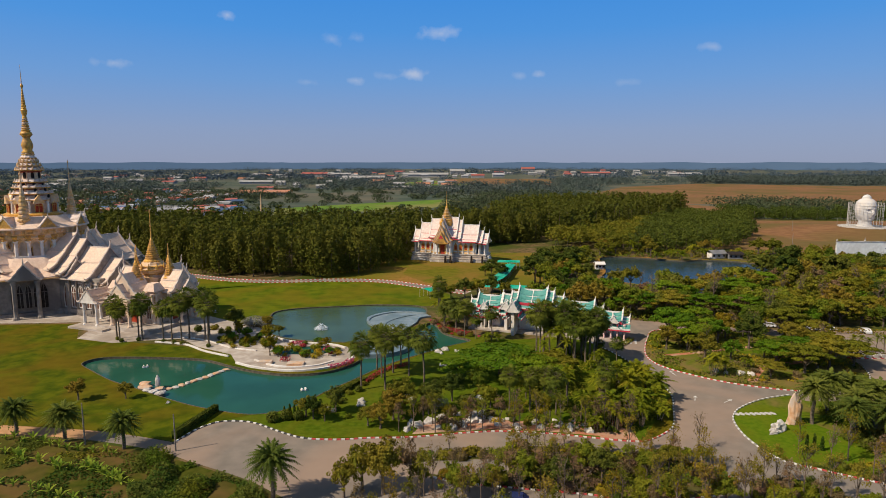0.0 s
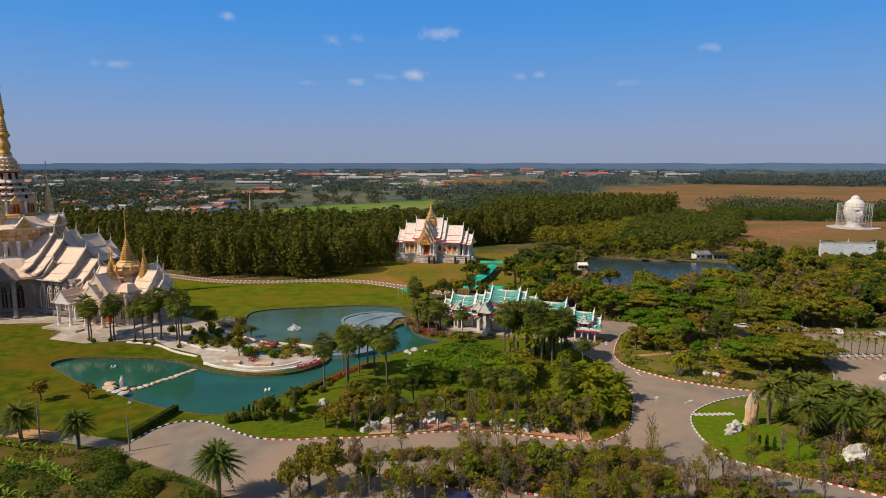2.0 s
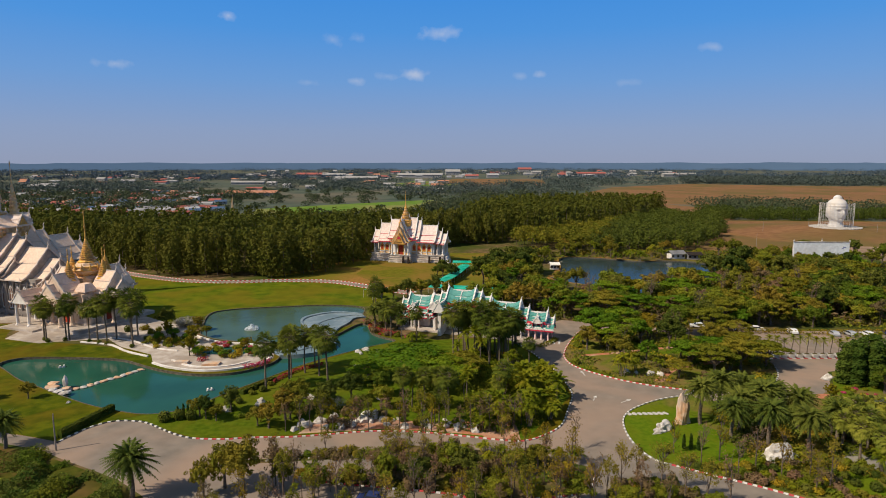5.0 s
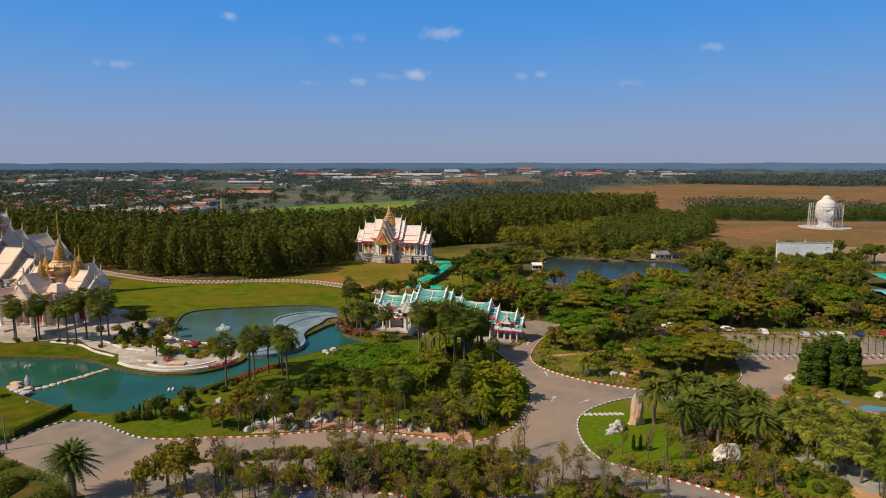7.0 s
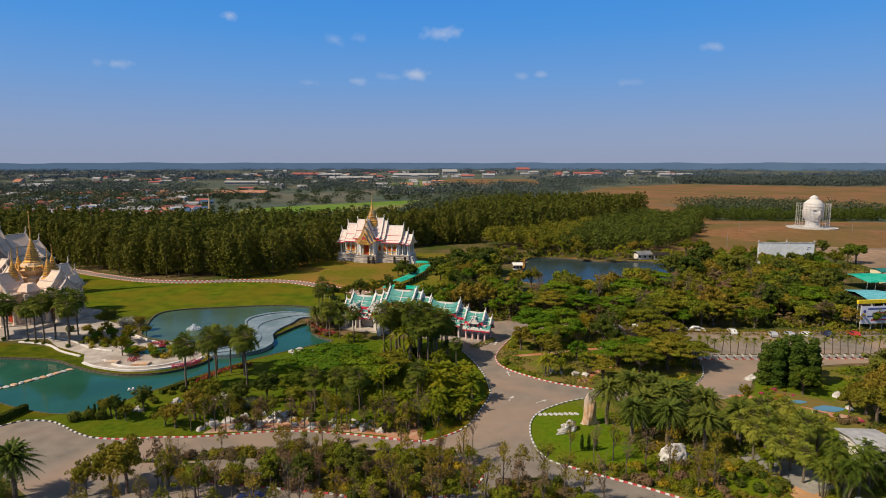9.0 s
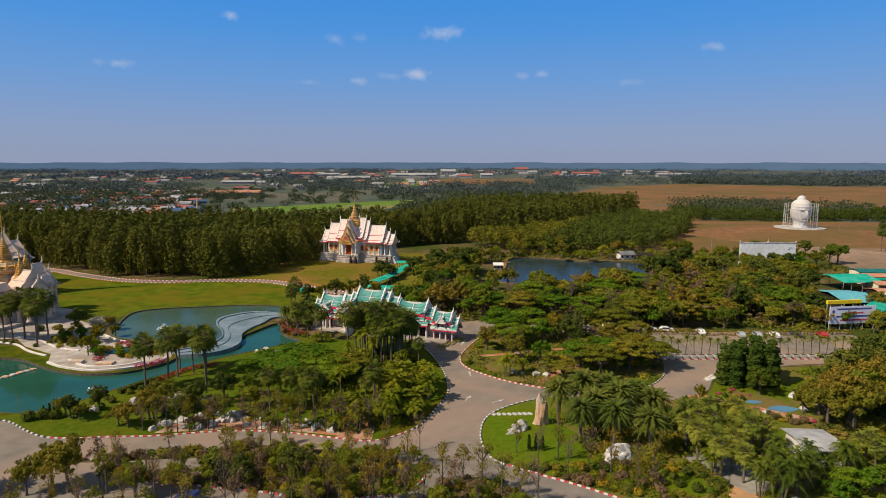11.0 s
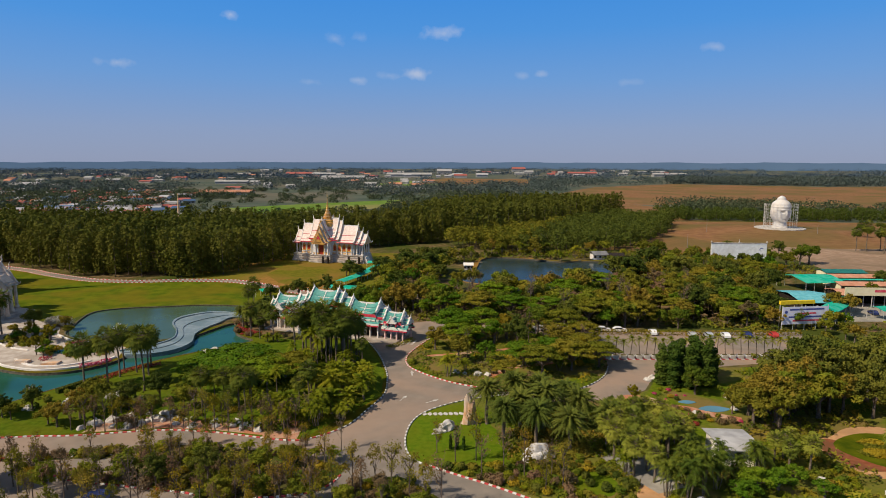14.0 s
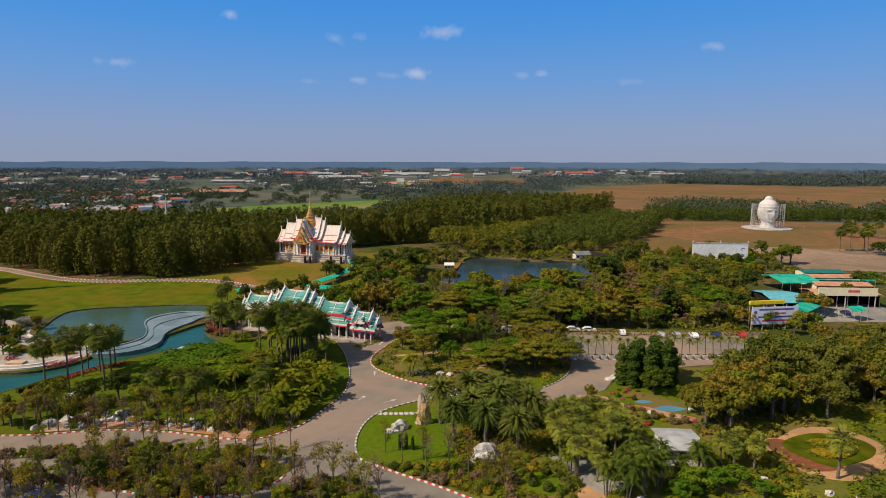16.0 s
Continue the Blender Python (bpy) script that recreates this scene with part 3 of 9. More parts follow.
# ---------------------------------------------------------------- plan of the ground
POND_LOW = smooth_line([(-94, 153), (-93, 157), (-88, 158.6), (-75, 158.2), (-64, 156.6), (-55, 151.5), (-47.6, 147.6), (-38.4, 145.2), (-30, 146.6), (-24, 152),
                        (-22, 158), (-24, 166), (-21, 172), (-12, 178), (-6, 192), (-3, 193), (0, 183), (4, 178), (8, 174), (2, 169), (-4, 163.5), (-11.5, 156), (-17, 149),
                        (-22, 141), (-27, 133.5), (-31, 126.5), (-35, 122.3), (-40, 121), (-46, 122.4), (-54, 125.6), (-62, 130), (-72, 136.2), (-80, 141), (-88, 147.5)], True)
POND_UP = smooth_line([(-59, 207), (-57, 211), (-50, 214.6), (-38, 217), (-24, 219.5), (-10, 218), (-6, 212), (-7.5, 198), (-13, 190), (-14, 179), (-23, 173.5),
                       (-31, 172.5), (-44, 175.5), (-52, 181), (-55, 190), (-58, 200)], True)
POND_ISLE = smooth_line([(-47, 165), (-40, 168), (-33, 168.5), (-30.5, 165), (-33, 161.5), (-40, 161), (-46, 162)], True)
LAKE = smooth_line([(72, 270), (78, 288), (82, 306), (84, 322), (88, 333), (98, 336), (112, 331), (128, 322), (140, 324), (154, 321), (163, 310), (160, 290), (146, 277), (130, 262), (116, 250),
                    (104, 240), (92, 246), (84, 258)], True)
GARDEN_KERB = [(-50.5, 107.5), (-48.6, 113.2), (-46, 116.6), (-42.8, 117.5), (-37.9, 116.5), (-31, 112), (-26, 109.6), (-19.7, 109.1), (-14, 109.8), (-5.6, 110.2),
               (9, 112.6), (20, 111.8), (28, 110), (34, 108.6), (38, 108.5), (42, 111), (46, 115.5), (49, 123.6), (51.5, 131.6), (51.5, 140), (50.5, 148), (47, 162), (42, 175)]
LAWN_KERB = [(78, 131.5), (72, 129.5), (66.8, 126.7), (61.6, 122.3), (58.8, 117), (57.9, 109), (59.5, 101.5), (64, 98), (68, 95.4), (73, 92.4), (78.5, 88.6), (86, 83)]
ISLE_KERB = [(66, 184.5), (61, 176.4), (56.5, 165), (55, 157.8), (56.3, 151), (61.6, 144.4), (68.6, 138.8), (78.6, 134.6), (90, 133), (97, 135.5), (104, 142.6), (107.8, 151), (109, 160), (108, 172), (95, 182), (78, 186)]
MEDIAN = smooth_line([(-16, 100.5), (-8, 101.6), (8, 105), (16, 106.6), (27, 105.2), (36, 103), (44, 100.2), (48, 97.4), (44, 90), (29, 87.6), (24, 89.6), (10.6, 92), (1.5, 93.8), (-8, 98.6)], True)
CORNER_BED = smooth_line([(50, 93), (53.4, 94.6), (58, 95), (61, 92), (66, 86), (60, 80), (48, 84)], True)
FAR_ROAD = smooth_line([(-230, 330), (-147, 295), (-124, 282), (-96, 267.5), (-73, 263.5), (-50, 266.5), (-28, 264.5), (-12, 255), (0, 246), (10, 240)], step=3)
garden_line = smooth_line(GARDEN_KERB)
lawn_line = smooth_line(LAWN_KERB)
isle_line = smooth_line(ISLE_KERB, True)

ROAD_A = smooth_line(GARDEN_KERB[:-3]) + [(60, 128)] + lawn_line[6:] + [(84, 75), (40, 70), (0, 72), (-22, 72), (-25, 89), (-31.5, 94), (-37, 97), (-45, 101), (-51, 104.5)]
ROAD_B = smooth_line(GARDEN_KERB[17:]) + [(43, 190), (62, 198), (80, 192), (98, 188), (108, 184), (176, 185), (178, 156), (147, 154), (135, 151.5), (119, 147), (112.5, 135.3), (106, 130), (94.5, 128), (80, 128)] + lawn_line[:12]
WEST_ROAD = ribbon(smooth_line([(-210, 135), (-130, 118), (-88, 113.8), (-66, 110.8), (-50, 106)], step=4), 3.6)
TEMPLE_COURT = [(-210, 190), (-150, 193), (-134, 193.5), (-118, 195), (-111, 188), (-109, 176), (-96, 171.5), (-90, 173.5), (-78, 176), (-70, 168), (-58, 161), (-54, 153.5), (-48, 149.6),
                (-39, 147), (-31, 148.5), (-25.5, 152.5), (-23.5, 158), (-26, 167), (-31, 170.5), (-44, 173.5), (-53.5, 180), (-58, 188), (-70, 196), (-84, 206), (-110, 225), (-210, 260)]
WEST_LAWN = [(-210, 137.5), (-130, 120), (-88, 115.8), (-66, 112.9), (-51, 108.6)] + garden_line + [(38, 178), (20, 175), (8, 180), (0, 186), (-4, 196), (-20, 176), (-60, 165), (-85, 171), (-109, 176), (-118, 193), (-210, 187)]
GARDEN_LAWN = [(-44, 118.2), (-38, 117), (-31, 112.6), (-26, 110.2), (-14, 110.4), (9, 113.2), (38, 109.1), (51, 131), (50, 148), (42, 175), (20, 175), (8, 180), (3, 169), (-11, 155), (-22, 140), (-31, 126)]
UPPER_LAWN = [(-230, 320), (-147, 292), (-124, 279), (-96, 265), (-73, 261), (-50, 264), (-28, 262), (-12, 252.5), (0, 243), (6, 230), (-4, 218), (-58, 211), (-62, 195), (-75, 198), (-110, 222), (-230, 265)]
MONDOP_FIELD = [(-58, 272), (-28, 268), (-10, 257), (10, 246), (42, 258), (60, 300), (52, 350), (-45, 352), (-48, 300)]
GATE_LAWN = [p for p in lawn_line if 99.5 < p[1] < 126.5] + [(66, 100.5), (71, 99.2), (77, 99.6), (80.5, 103), (78, 110), (75, 115), (74, 121), (70, 126)]
PARK_EAST = lawn_line + [(86, 70), (180, 70), (190, 120), (178, 154), (136, 151), (120, 147), (113, 135), (106, 130), (94, 128), (80, 128)]
FIELDS = [[(160, 368), (215, 350), (330, 415), (520, 440), (900, 470), (900, 560), (520, 535), (330, 545), (258, 548), (200, 440)],
          [(300, 770), (640, 700), (1200, 720), (1800, 1000), (1700, 1480), (900, 1340), (620, 1500), (380, 1300), (240, 1000)],
          [(190, 560), (290, 560), (330, 700), (280, 820), (170, 760)], [(-30, 1500), (260, 1420), (330, 1900), (60, 2000)]]
GREEN_FIELDS = [[(-170, 610), (-100, 640), (-20, 690), (40, 800), (0, 860), (-120, 760), (-190, 690)], [(-120, 1380), (40, 1330), (90, 1600), (-60, 1750)]]
FLOWER_BED = smooth_line([(140.4, 109.2), (145.6, 112), (150, 112.4), (154.6, 110.4), (155.8, 106.4), (152.4, 102.4), (146, 99.4), (142.8, 99), (139.6, 103.2), (138.7, 106.4)], True)
GOLD_BED = smooth_line([(143.3, 108), (147, 109.3), (152.2, 108.2), (151.4, 104.6), (147, 102), (143.5, 102), (141.6, 104.2)], True)
FLOWER_RING = smooth_line([(136.8, 109.4), (140.4, 109.6), (143, 104), (145.4, 99.4), (143.4, 97.8), (140.5, 97.3), (137.4, 98.2), (136.2, 101.6), (135.7, 105.6)], True)
FLOWER_WALK = smooth_line([(135.2, 106), (135.8, 101.4), (136.8, 97.2), (140.5, 94.6), (145, 94.4), (150.4, 97.4), (156.4, 102), (158, 108.4), (154.4, 114.6), (148.8, 115.4), (144.6, 114), (140, 110.6), (136.2, 110)], True)
BRICK_PATHS = [[(30, 109.9), (37, 109), (37, 117), (31, 119)], ribbon(smooth_line([(105.5, 130.5), (109, 131), (112.4, 128.6), (114, 125.4), (118, 124.6), (121, 122), (127, 118.6)]), 2.6),
               [(-6, 111.6), (9, 113.7), (20, 112.9), (28, 111.2), (31, 110.6), (32, 118), (24, 116.6), (12, 118), (2, 119.4), (-4, 116.5)],
               ribbon(smooth_line([(74, 140), (82, 150), (96, 156), (104, 166)]), 2.0), ribbon(smooth_line([(60, 160), (72, 163), (88, 168)]), 1.6)]
LAKE_SHORE = [(118 + (x - 118) * 1.06, 288 + (y - 288) * 1.05 + 1.0) for x, y in LAKE]
SHOP_YARD = [(255, 300), (330, 285), (430, 330), (430, 405), (300, 398), (262, 372)]
SHOP_COURT = [(196, 198), (234, 198), (238, 224), (202, 226)]

MEDIAN_LANE = smooth_line([(-13.6, 99.4), (-6, 100.2), (2, 101.2), (9, 101.4), (11.4, 98.6), (9, 95.2), (2.4, 95), (-6, 98)], True)
PALM_COURT = [(95.8, 100.4), (97.2, 102.6), (99.9, 101.9), (103.4, 99), (102.2, 92.9), (98.1, 92.5), (96.1, 95.1)]
PALM_PATH = [(97.7, 92.7), (101.9, 93), (100.4, 88), (95.6, 88)]
SMALL_LAWN = smooth_line([(86.9, 94.1), (90, 97.1), (92.9, 96.1), (94.3, 93.5), (92.8, 89.7), (90.8, 89.1), (87.4, 90.3)], True)
REGIONS = [("shop_court", PALM_COURT), ("path", PALM_PATH), ("bright", SMALL_LAWN), ("water_low", POND_LOW), ("water_isle", POND_ISLE), ("water_up", POND_UP), ("water_lake", LAKE), ("flower_bed", FLOWER_BED), ("flower_ring", FLOWER_RING), ("path", FLOWER_WALK)]
REGIONS += [("brick_path", p) for p in BRICK_PATHS]
REGIONS += [("road", MEDIAN_LANE), ("planting", MEDIAN), ("planting", CORNER_BED), ("park", isle_line), ("bright", GATE_LAWN), ("road", ROAD_A), ("road", ROAD_B),
            ("road", ribbon(FAR_ROAD, 5)), ("road", ribbon(smooth_line([(-67, 111), (-58, 108.6), (-49, 105.6)], step=3), 3.6)), ("path", WEST_ROAD), ("court", TEMPLE_COURT), ("garden_lawn", GARDEN_LAWN), ("lawn", WEST_LAWN), ("upper", UPPER_LAWN), ("temple_lawn", [(-17, 304), (-19, 282), (-8, 262), (6, 252), (28, 268), (44, 300), (52, 350), (-30, 352)]), ("dry", MONDOP_FIELD), ("park", PARK_EAST),
            ("shore", LAKE_SHORE), ("yard", SHOP_YARD), ("shop_court", SHOP_COURT)]
SLOPE = [(-230, 60), (-230, 139), (-130, 115.8), (-88, 111.4), (-66, 108.4), (-51, 103.4), (-45, 100.4), (-37, 96.4), (-31.5, 93.4), (-25.6, 88.6), (-25, 60)]
REGIONS += [("slope", SLOPE)]
REGIONS += [("field", p) for p in FIELDS] + [("crop", p) for p in GREEN_FIELDS]
NEAR_GROUND = [(-260, 20), (260, 20), (480, 300), (400, 560), (-330, 560), (-330, 300)]
REGIONS += [("near", NEAR_GROUND)]


def lay_ground():
    """One triangulated sheet, cut along every outline; each kind of ground takes its triangles."""
    from mathutils.geometry import delaunay_2d_cdt
    verts, edges = [], []

    def loop(poly):
        k = len(verts)
        verts.extend(Vector(p[:2]) for p in poly)
        edges.extend((k + i, k + (i + 1) % len(poly)) for i in range(len(poly)))

    loop([(-4900, -700), (4900, -700), (4900, 4850), (-4900, 4850)])
    for _, poly in REGIONS:
        loop(poly)
    v, _, f, *_ = delaunay_2d_cdt(verts, edges, [], 0, 1e-4)
    xy = np.array([tuple(p) for p in v])
    tri = np.array([t for t in f if len(t) == 3])
    mid = xy[tri].mean(1)
    kind = np.full(len(tri), "plain", dtype=object)
    for name, poly in reversed(REGIONS):
        kind[inside(poly, mid[:, 0], mid[:, 1])] = name
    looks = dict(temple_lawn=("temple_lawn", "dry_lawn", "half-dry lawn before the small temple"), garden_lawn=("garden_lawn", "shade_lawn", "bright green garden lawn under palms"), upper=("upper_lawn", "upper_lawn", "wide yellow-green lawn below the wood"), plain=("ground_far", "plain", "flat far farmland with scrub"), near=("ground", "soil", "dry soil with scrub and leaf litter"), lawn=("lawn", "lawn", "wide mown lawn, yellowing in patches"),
                 park=("park_ground", "garden", "park grass under trees"), bright=("gate_lawn", "bright_lawn", "freshly watered bright green lawn"), dry=("dry_field", "dry", "dry orange grass round the small temple"),
                 field=("field", "field", "bare brown ploughed fields"), crop=("crop_field", "green_field", "strip of young green crop"), road=("road", "asphalt", "worn grey asphalt road and forecourt"),
                 path=("path", "sand", "sandy lane beside the lawn"), court=("temple_court", "paving", "white paved temple court"), brick_path=("brick_path", "brick_path", "red brick garden paths"),
                 planting=("planting_bed", "soil", "bare soil of the planted road median"), flower_bed=("flower_bed_ground", "lawn", "round ornamental lawn bed"), flower_ring=("flower_ring", "red_earth", "red earth ring walk"),
                 shore=("lake_shore", "dry", "dry sandy lake shore"), slope=("slope_ground", "weeds", "weedy slope below the lane"), shop_court=("market_court", "concrete", "concrete court before the market stalls"), yard=("market_yard", "dirt", "sandy yard behind the market"))
    for k in sorted(set(kind)):
        if k.startswith("water"):
            continue
        use = tri[kind == k]
        idx, inv = np.unique(use, return_inverse=True)
        me = bpy.data.meshes.new(looks[k][0])
        me.from_pydata([(x, y, 0.0) for x, y in xy[idx].tolist()], [], inv.reshape(-1, 3).tolist())
        me.materials.append(MAT[looks[k][1]])
        tagged(new(looks[k][0], me), looks[k][2], "ground", kind="structure")


lay_ground()


def pond(name, outline, mat, level, label):
    g = Geo()
    n = len(outline)
    a = np.array(outline)
    c = a.mean(0)
    g.add([(*p, 0.0) for p in outline] + [(*p, level - 0.8) for p in outline], [(i, (i + 1) % n, n + (i + 1) % n, n + i) for i in range(n)])
    tagged(part(name + "_bank", g, "bank"), "stone-edged bank of the pond", "bank", kind="structure")
    from mathutils.geometry import tessellate_polygon
    tris = tessellate_polygon([[Vector((*p, 0)) for p in outline]])
    g = Geo().add([(*p, level) for p in outline], [t if (a[t[1]] - a[t[0]])[0] * (a[t[2]] - a[t[0]])[1] - (a[t[1]] - a[t[0]])[1] * (a[t[2]] - a[t[0]])[0] > 0 else t[::-1] for t in tris])
    tagged(part(name, g, mat), label, "water", kind="structure")


pond("pond_low_water", POND_LOW, "pond", -0.6, "still teal-green water of the lower pond")
pond("pond_up_water", POND_UP, "pond_up", -0.35, "still teal-green water of the upper pond")
pond("terrace_pool_water", POND_ISLE, "pond", -0.25, "small dark pool in the white terrace")
pond("lake_water", LAKE, "lake", -0.7, "dark blue water of the lake")

# coping round the ponds
for outline, w in ((POND_LOW, 0.22), (POND_UP, 0.4)):
    a = np.array(outline)
    d = np.roll(a, -1, 0) - np.roll(a, 1, 0)
    d /= np.linalg.norm(d, axis=1)[:, None]
    o = a + np.stack([d[:, 1], -d[:, 0]], 1) * -w * (1 if np.cross(a, np.roll(a, -1, 0)).sum() < 0 else -1)
    n = len(a)
    v = [(*p, -0.1) for p in a] + [(*p, 0.06) for p in a] + [(*p, 0.06) for p in o] + [(*p, -0.1) for p in o]
    f = [(r * n + i, r * n + (i + 1) % n, ((r + 1) % 4) * n + (i + 1) % n, ((r + 1) % 4) * n + i) for r in range(4) for i in range(n)]
    tagged(part("pond_coping", Geo().add(v, f), "bank"), "weathered concrete coping of the pond edge", "coping", kind="structure")

# backdrop hills, their haze given as a blue glow of the material
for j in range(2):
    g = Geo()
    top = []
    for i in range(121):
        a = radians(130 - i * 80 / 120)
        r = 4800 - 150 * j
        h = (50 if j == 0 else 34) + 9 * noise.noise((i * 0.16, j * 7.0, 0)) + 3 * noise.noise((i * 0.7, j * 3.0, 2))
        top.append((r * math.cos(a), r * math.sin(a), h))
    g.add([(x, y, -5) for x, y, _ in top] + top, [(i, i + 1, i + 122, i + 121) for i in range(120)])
    tagged(part("backdrop", g, "hills"), "horizon backdrop of hills with a painted blue haze glow", "hills", kind="structure")

# ---------------------------------------------------------------- temple kit


def slope_profile(W, ze, zr, step=0.3, flare=1.3):
    """Half of a gable's outline: sagging, in three overlapping layers."""
    out = []
    for s, drop in ((0, 0), (0.2, 0), (0.42, 0), (0.425, 1), (0.6, 1), (0.72, 1), (0.725, 2), (0.86, 2), (1, 2)):
        out.append((W * s, zr - (zr - ze - 2 * step) * (1 - (1 - s) ** flare) - drop * step))
    return out


def roof(parent, m, L, W, ze, zr, tile, trim, gable="plaster", horn=1.6, ends=(True, True), border=None, edge=None, sag=0.0175, ridge=0.16, eave=None, flare=1.3, lines=0.1):
    """A Thai gable roof along x: two sagging tiled slopes, bargeboards with horned finials, gables."""
    prof = slope_profile(W, ze, zr, flare=flare)
    g = Geo()
    xs = np.linspace(-L / 2, L / 2, 7)
    th = 0.22
    body = None
    for sgn in (1, -1):
        v, f = [], []
        for dz in (0, -th):
            for x in xs:
                lift = sag * L * abs(2 * x / L) ** 2.5
                v += [(x, sgn * y, z + dz + lift) for y, z in prof]
        k = len(prof)
        for i in range(6):
            for j in range(k - 1):
                q = (i * k + j, i * k + j + 1, (i + 1) * k + j + 1, (i + 1) * k + j)
                f.append(q)
                f.append(tuple(7 * k + a for a in q[::-1]))
        for i in range(6):
            f.append((i * k + k - 1, 7 * k + i * k + k - 1, 7 * k + (i + 1) * k + k - 1, (i + 1) * k + k - 1))
        for e in (0, 6):
            for j in range(k - 1):
                f.append((e * k + j, e * k + j + 1, 7 * k + e * k + j + 1, 7 * k + e * k + j))
        g.add(v, f, m)
    body = part("roof", g, tile, parent)
    lift = sag * L
    for end, sgn in zip(ends, (-1, 1)):
        if not end:
            continue
        b = Geo()
        wd = 0.45 if border is None else border
        for s2 in (1, -1):
            v, f = [], []
            for y, z in prof:
                for dx, dz in ((0.12, -0.25), (0.12, 0.3), (-wd, 0.3), (-wd, -0.25)):
                    v.append((sgn * (L / 2 + dx), s2 * (y + 0.05), z + dz + lift))
            for j in range(len(prof) - 1):
                for q in range(4):
                    f.append((j * 4 + q, j * 4 + (q + 1) % 4, j * 4 + 4 + (q + 1) % 4, j * 4 + 4 + q))
            f += [(0, 1, 2, 3), tuple(len(v) - 4 + q for q in range(4))]
            b.add(v, f, m)
            y, z = prof[-1]
            b.tube([(sgn * L / 2, s2 * (y - 0.3), z + lift), (sgn * L / 2, s2 * (y + 0.35 * horn), z + lift + 0.1 * horn), (sgn * L / 2, s2 * (y + 0.55 * horn), z + lift + 0.55 * horn)], [0.18 * horn ** .5, 0.14 * horn ** .5, 0.03], 5, m)
        b.tube([(sgn * (L / 2 - 0.2), 0, zr + lift - 0.1), (sgn * (L / 2 + 0.15 * horn), 0, zr + lift + 0.5 * horn), (sgn * (L / 2 + 0.05 * horn), 0, zr + lift + 0.95 * horn), (sgn * (L / 2 + 0.35 * horn), 0, zr + lift + 1.5 * horn)],
               [0.22 * horn ** .5, 0.2 * horn ** .5, 0.12 * horn ** .5, 0.02], 6, m)
        part("bargeboard", b, trim, body)
        if gable:
            out = [(-y, z - 0.2) for y, z in prof[::-1]] + [(y, z - 0.2) for y, z in prof[1:]]
            v = [(sgn * (L / 2 - 0.6), a, z + lift * 0.8) for a, z in out] + [(sgn * (L / 2 - 0.02), a, z + lift * 0.8) for a, z in out]
            n = len(out)
            part("gable", Geo().add(v, [tuple(range(n)), tuple(range(2 * n - 1, n - 1, -1))] + [(i, (i + 1) % n, (i + 1) % n + n, i + n) for i in range(n)], m), gable, body)
    for s2 in (1, -1):
        y, z = prof[-1]
        part("eave", Geo().box(-L / 2 + 0.3, L / 2 - 0.3, s2 * y - 0.12, s2 * y + 0.12, z - (0.5 if eave else 0.3), z + 0.12, m), eave or edge or trim, body)
        for k in (3, 6):
            y, z = prof[k]
            part("layer_edge", Geo().box(-L / 2 + 0.3, L / 2 - 0.3, s2 * y - lines, s2 * y + lines, z - 0.02, z + 0.14 + lines, m), edge or trim, body)
    part("ridge", Geo().box(-L / 2 + 0.3, L / 2 - 0.3, -ridge, ridge, zr - 0.1 - ridge * 0.3, zr + 0.28, m), trim, body)
    return body


def ringed_spire(parent, m, r, h, mat="gold", needle=0.4):
    """A stout cone of diminishing rings under a thin needle with beads."""
    prof, n, body = [(r * 1.12, 0), (r * 1.12, 0.02 * h), (r, 0.03 * h)], 10, h * (1 - needle)
    for i in range(n):
        q, z = r * (1 - i / n) ** 0.85 * 0.86 + r * 0.12, 0.03 * h + (body - 0.03 * h) * i / n
        dz = (body - 0.03 * h) / n
        prof += [(q, z + 0.1 * dz), (q * 0.98, z + 0.45 * dz), (q * 0.76, z + 0.6 * dz), (q * 0.74, z + 0.98 * dz)]
    prof += [(r * 0.2, body), (r * 0.095, body + 0.03 * h), (r * 0.07, body + needle * 0.4 * h), (r * 0.13, body + needle * 0.44 * h), (r * 0.06, body + needle * 0.5 * h), (r * 0.05, h * 0.93), (r * 0.1, h * 0.945), (0.02, h)]
    return part("spire", Geo().lathe(prof, 14, m=m, dent=0.06), mat, parent)


def T(x, y, z=0.0, rz=0.0):
    return pose(x, y, z, 0, 0, rz)


def wall_block(parent, m, x0, x1, y0, y1, z0, z1, mat="plaster", name="wall", plinth=0.0):
    g = Geo().box(x0, x1, y0, y1, z0, z1, m)
    if plinth:
        g.box(x0 - plinth, x1 + plinth, y0 - plinth, y1 + plinth, z0, z0 + 0.8, m)
        g.box(x0 - plinth * 0.5, x1 + plinth * 0.5, y0 - plinth * 0.5, y1 + plinth * 0.5, z0 + 0.8, z0 + 1.4, m)
    return part(name, g, mat, parent)


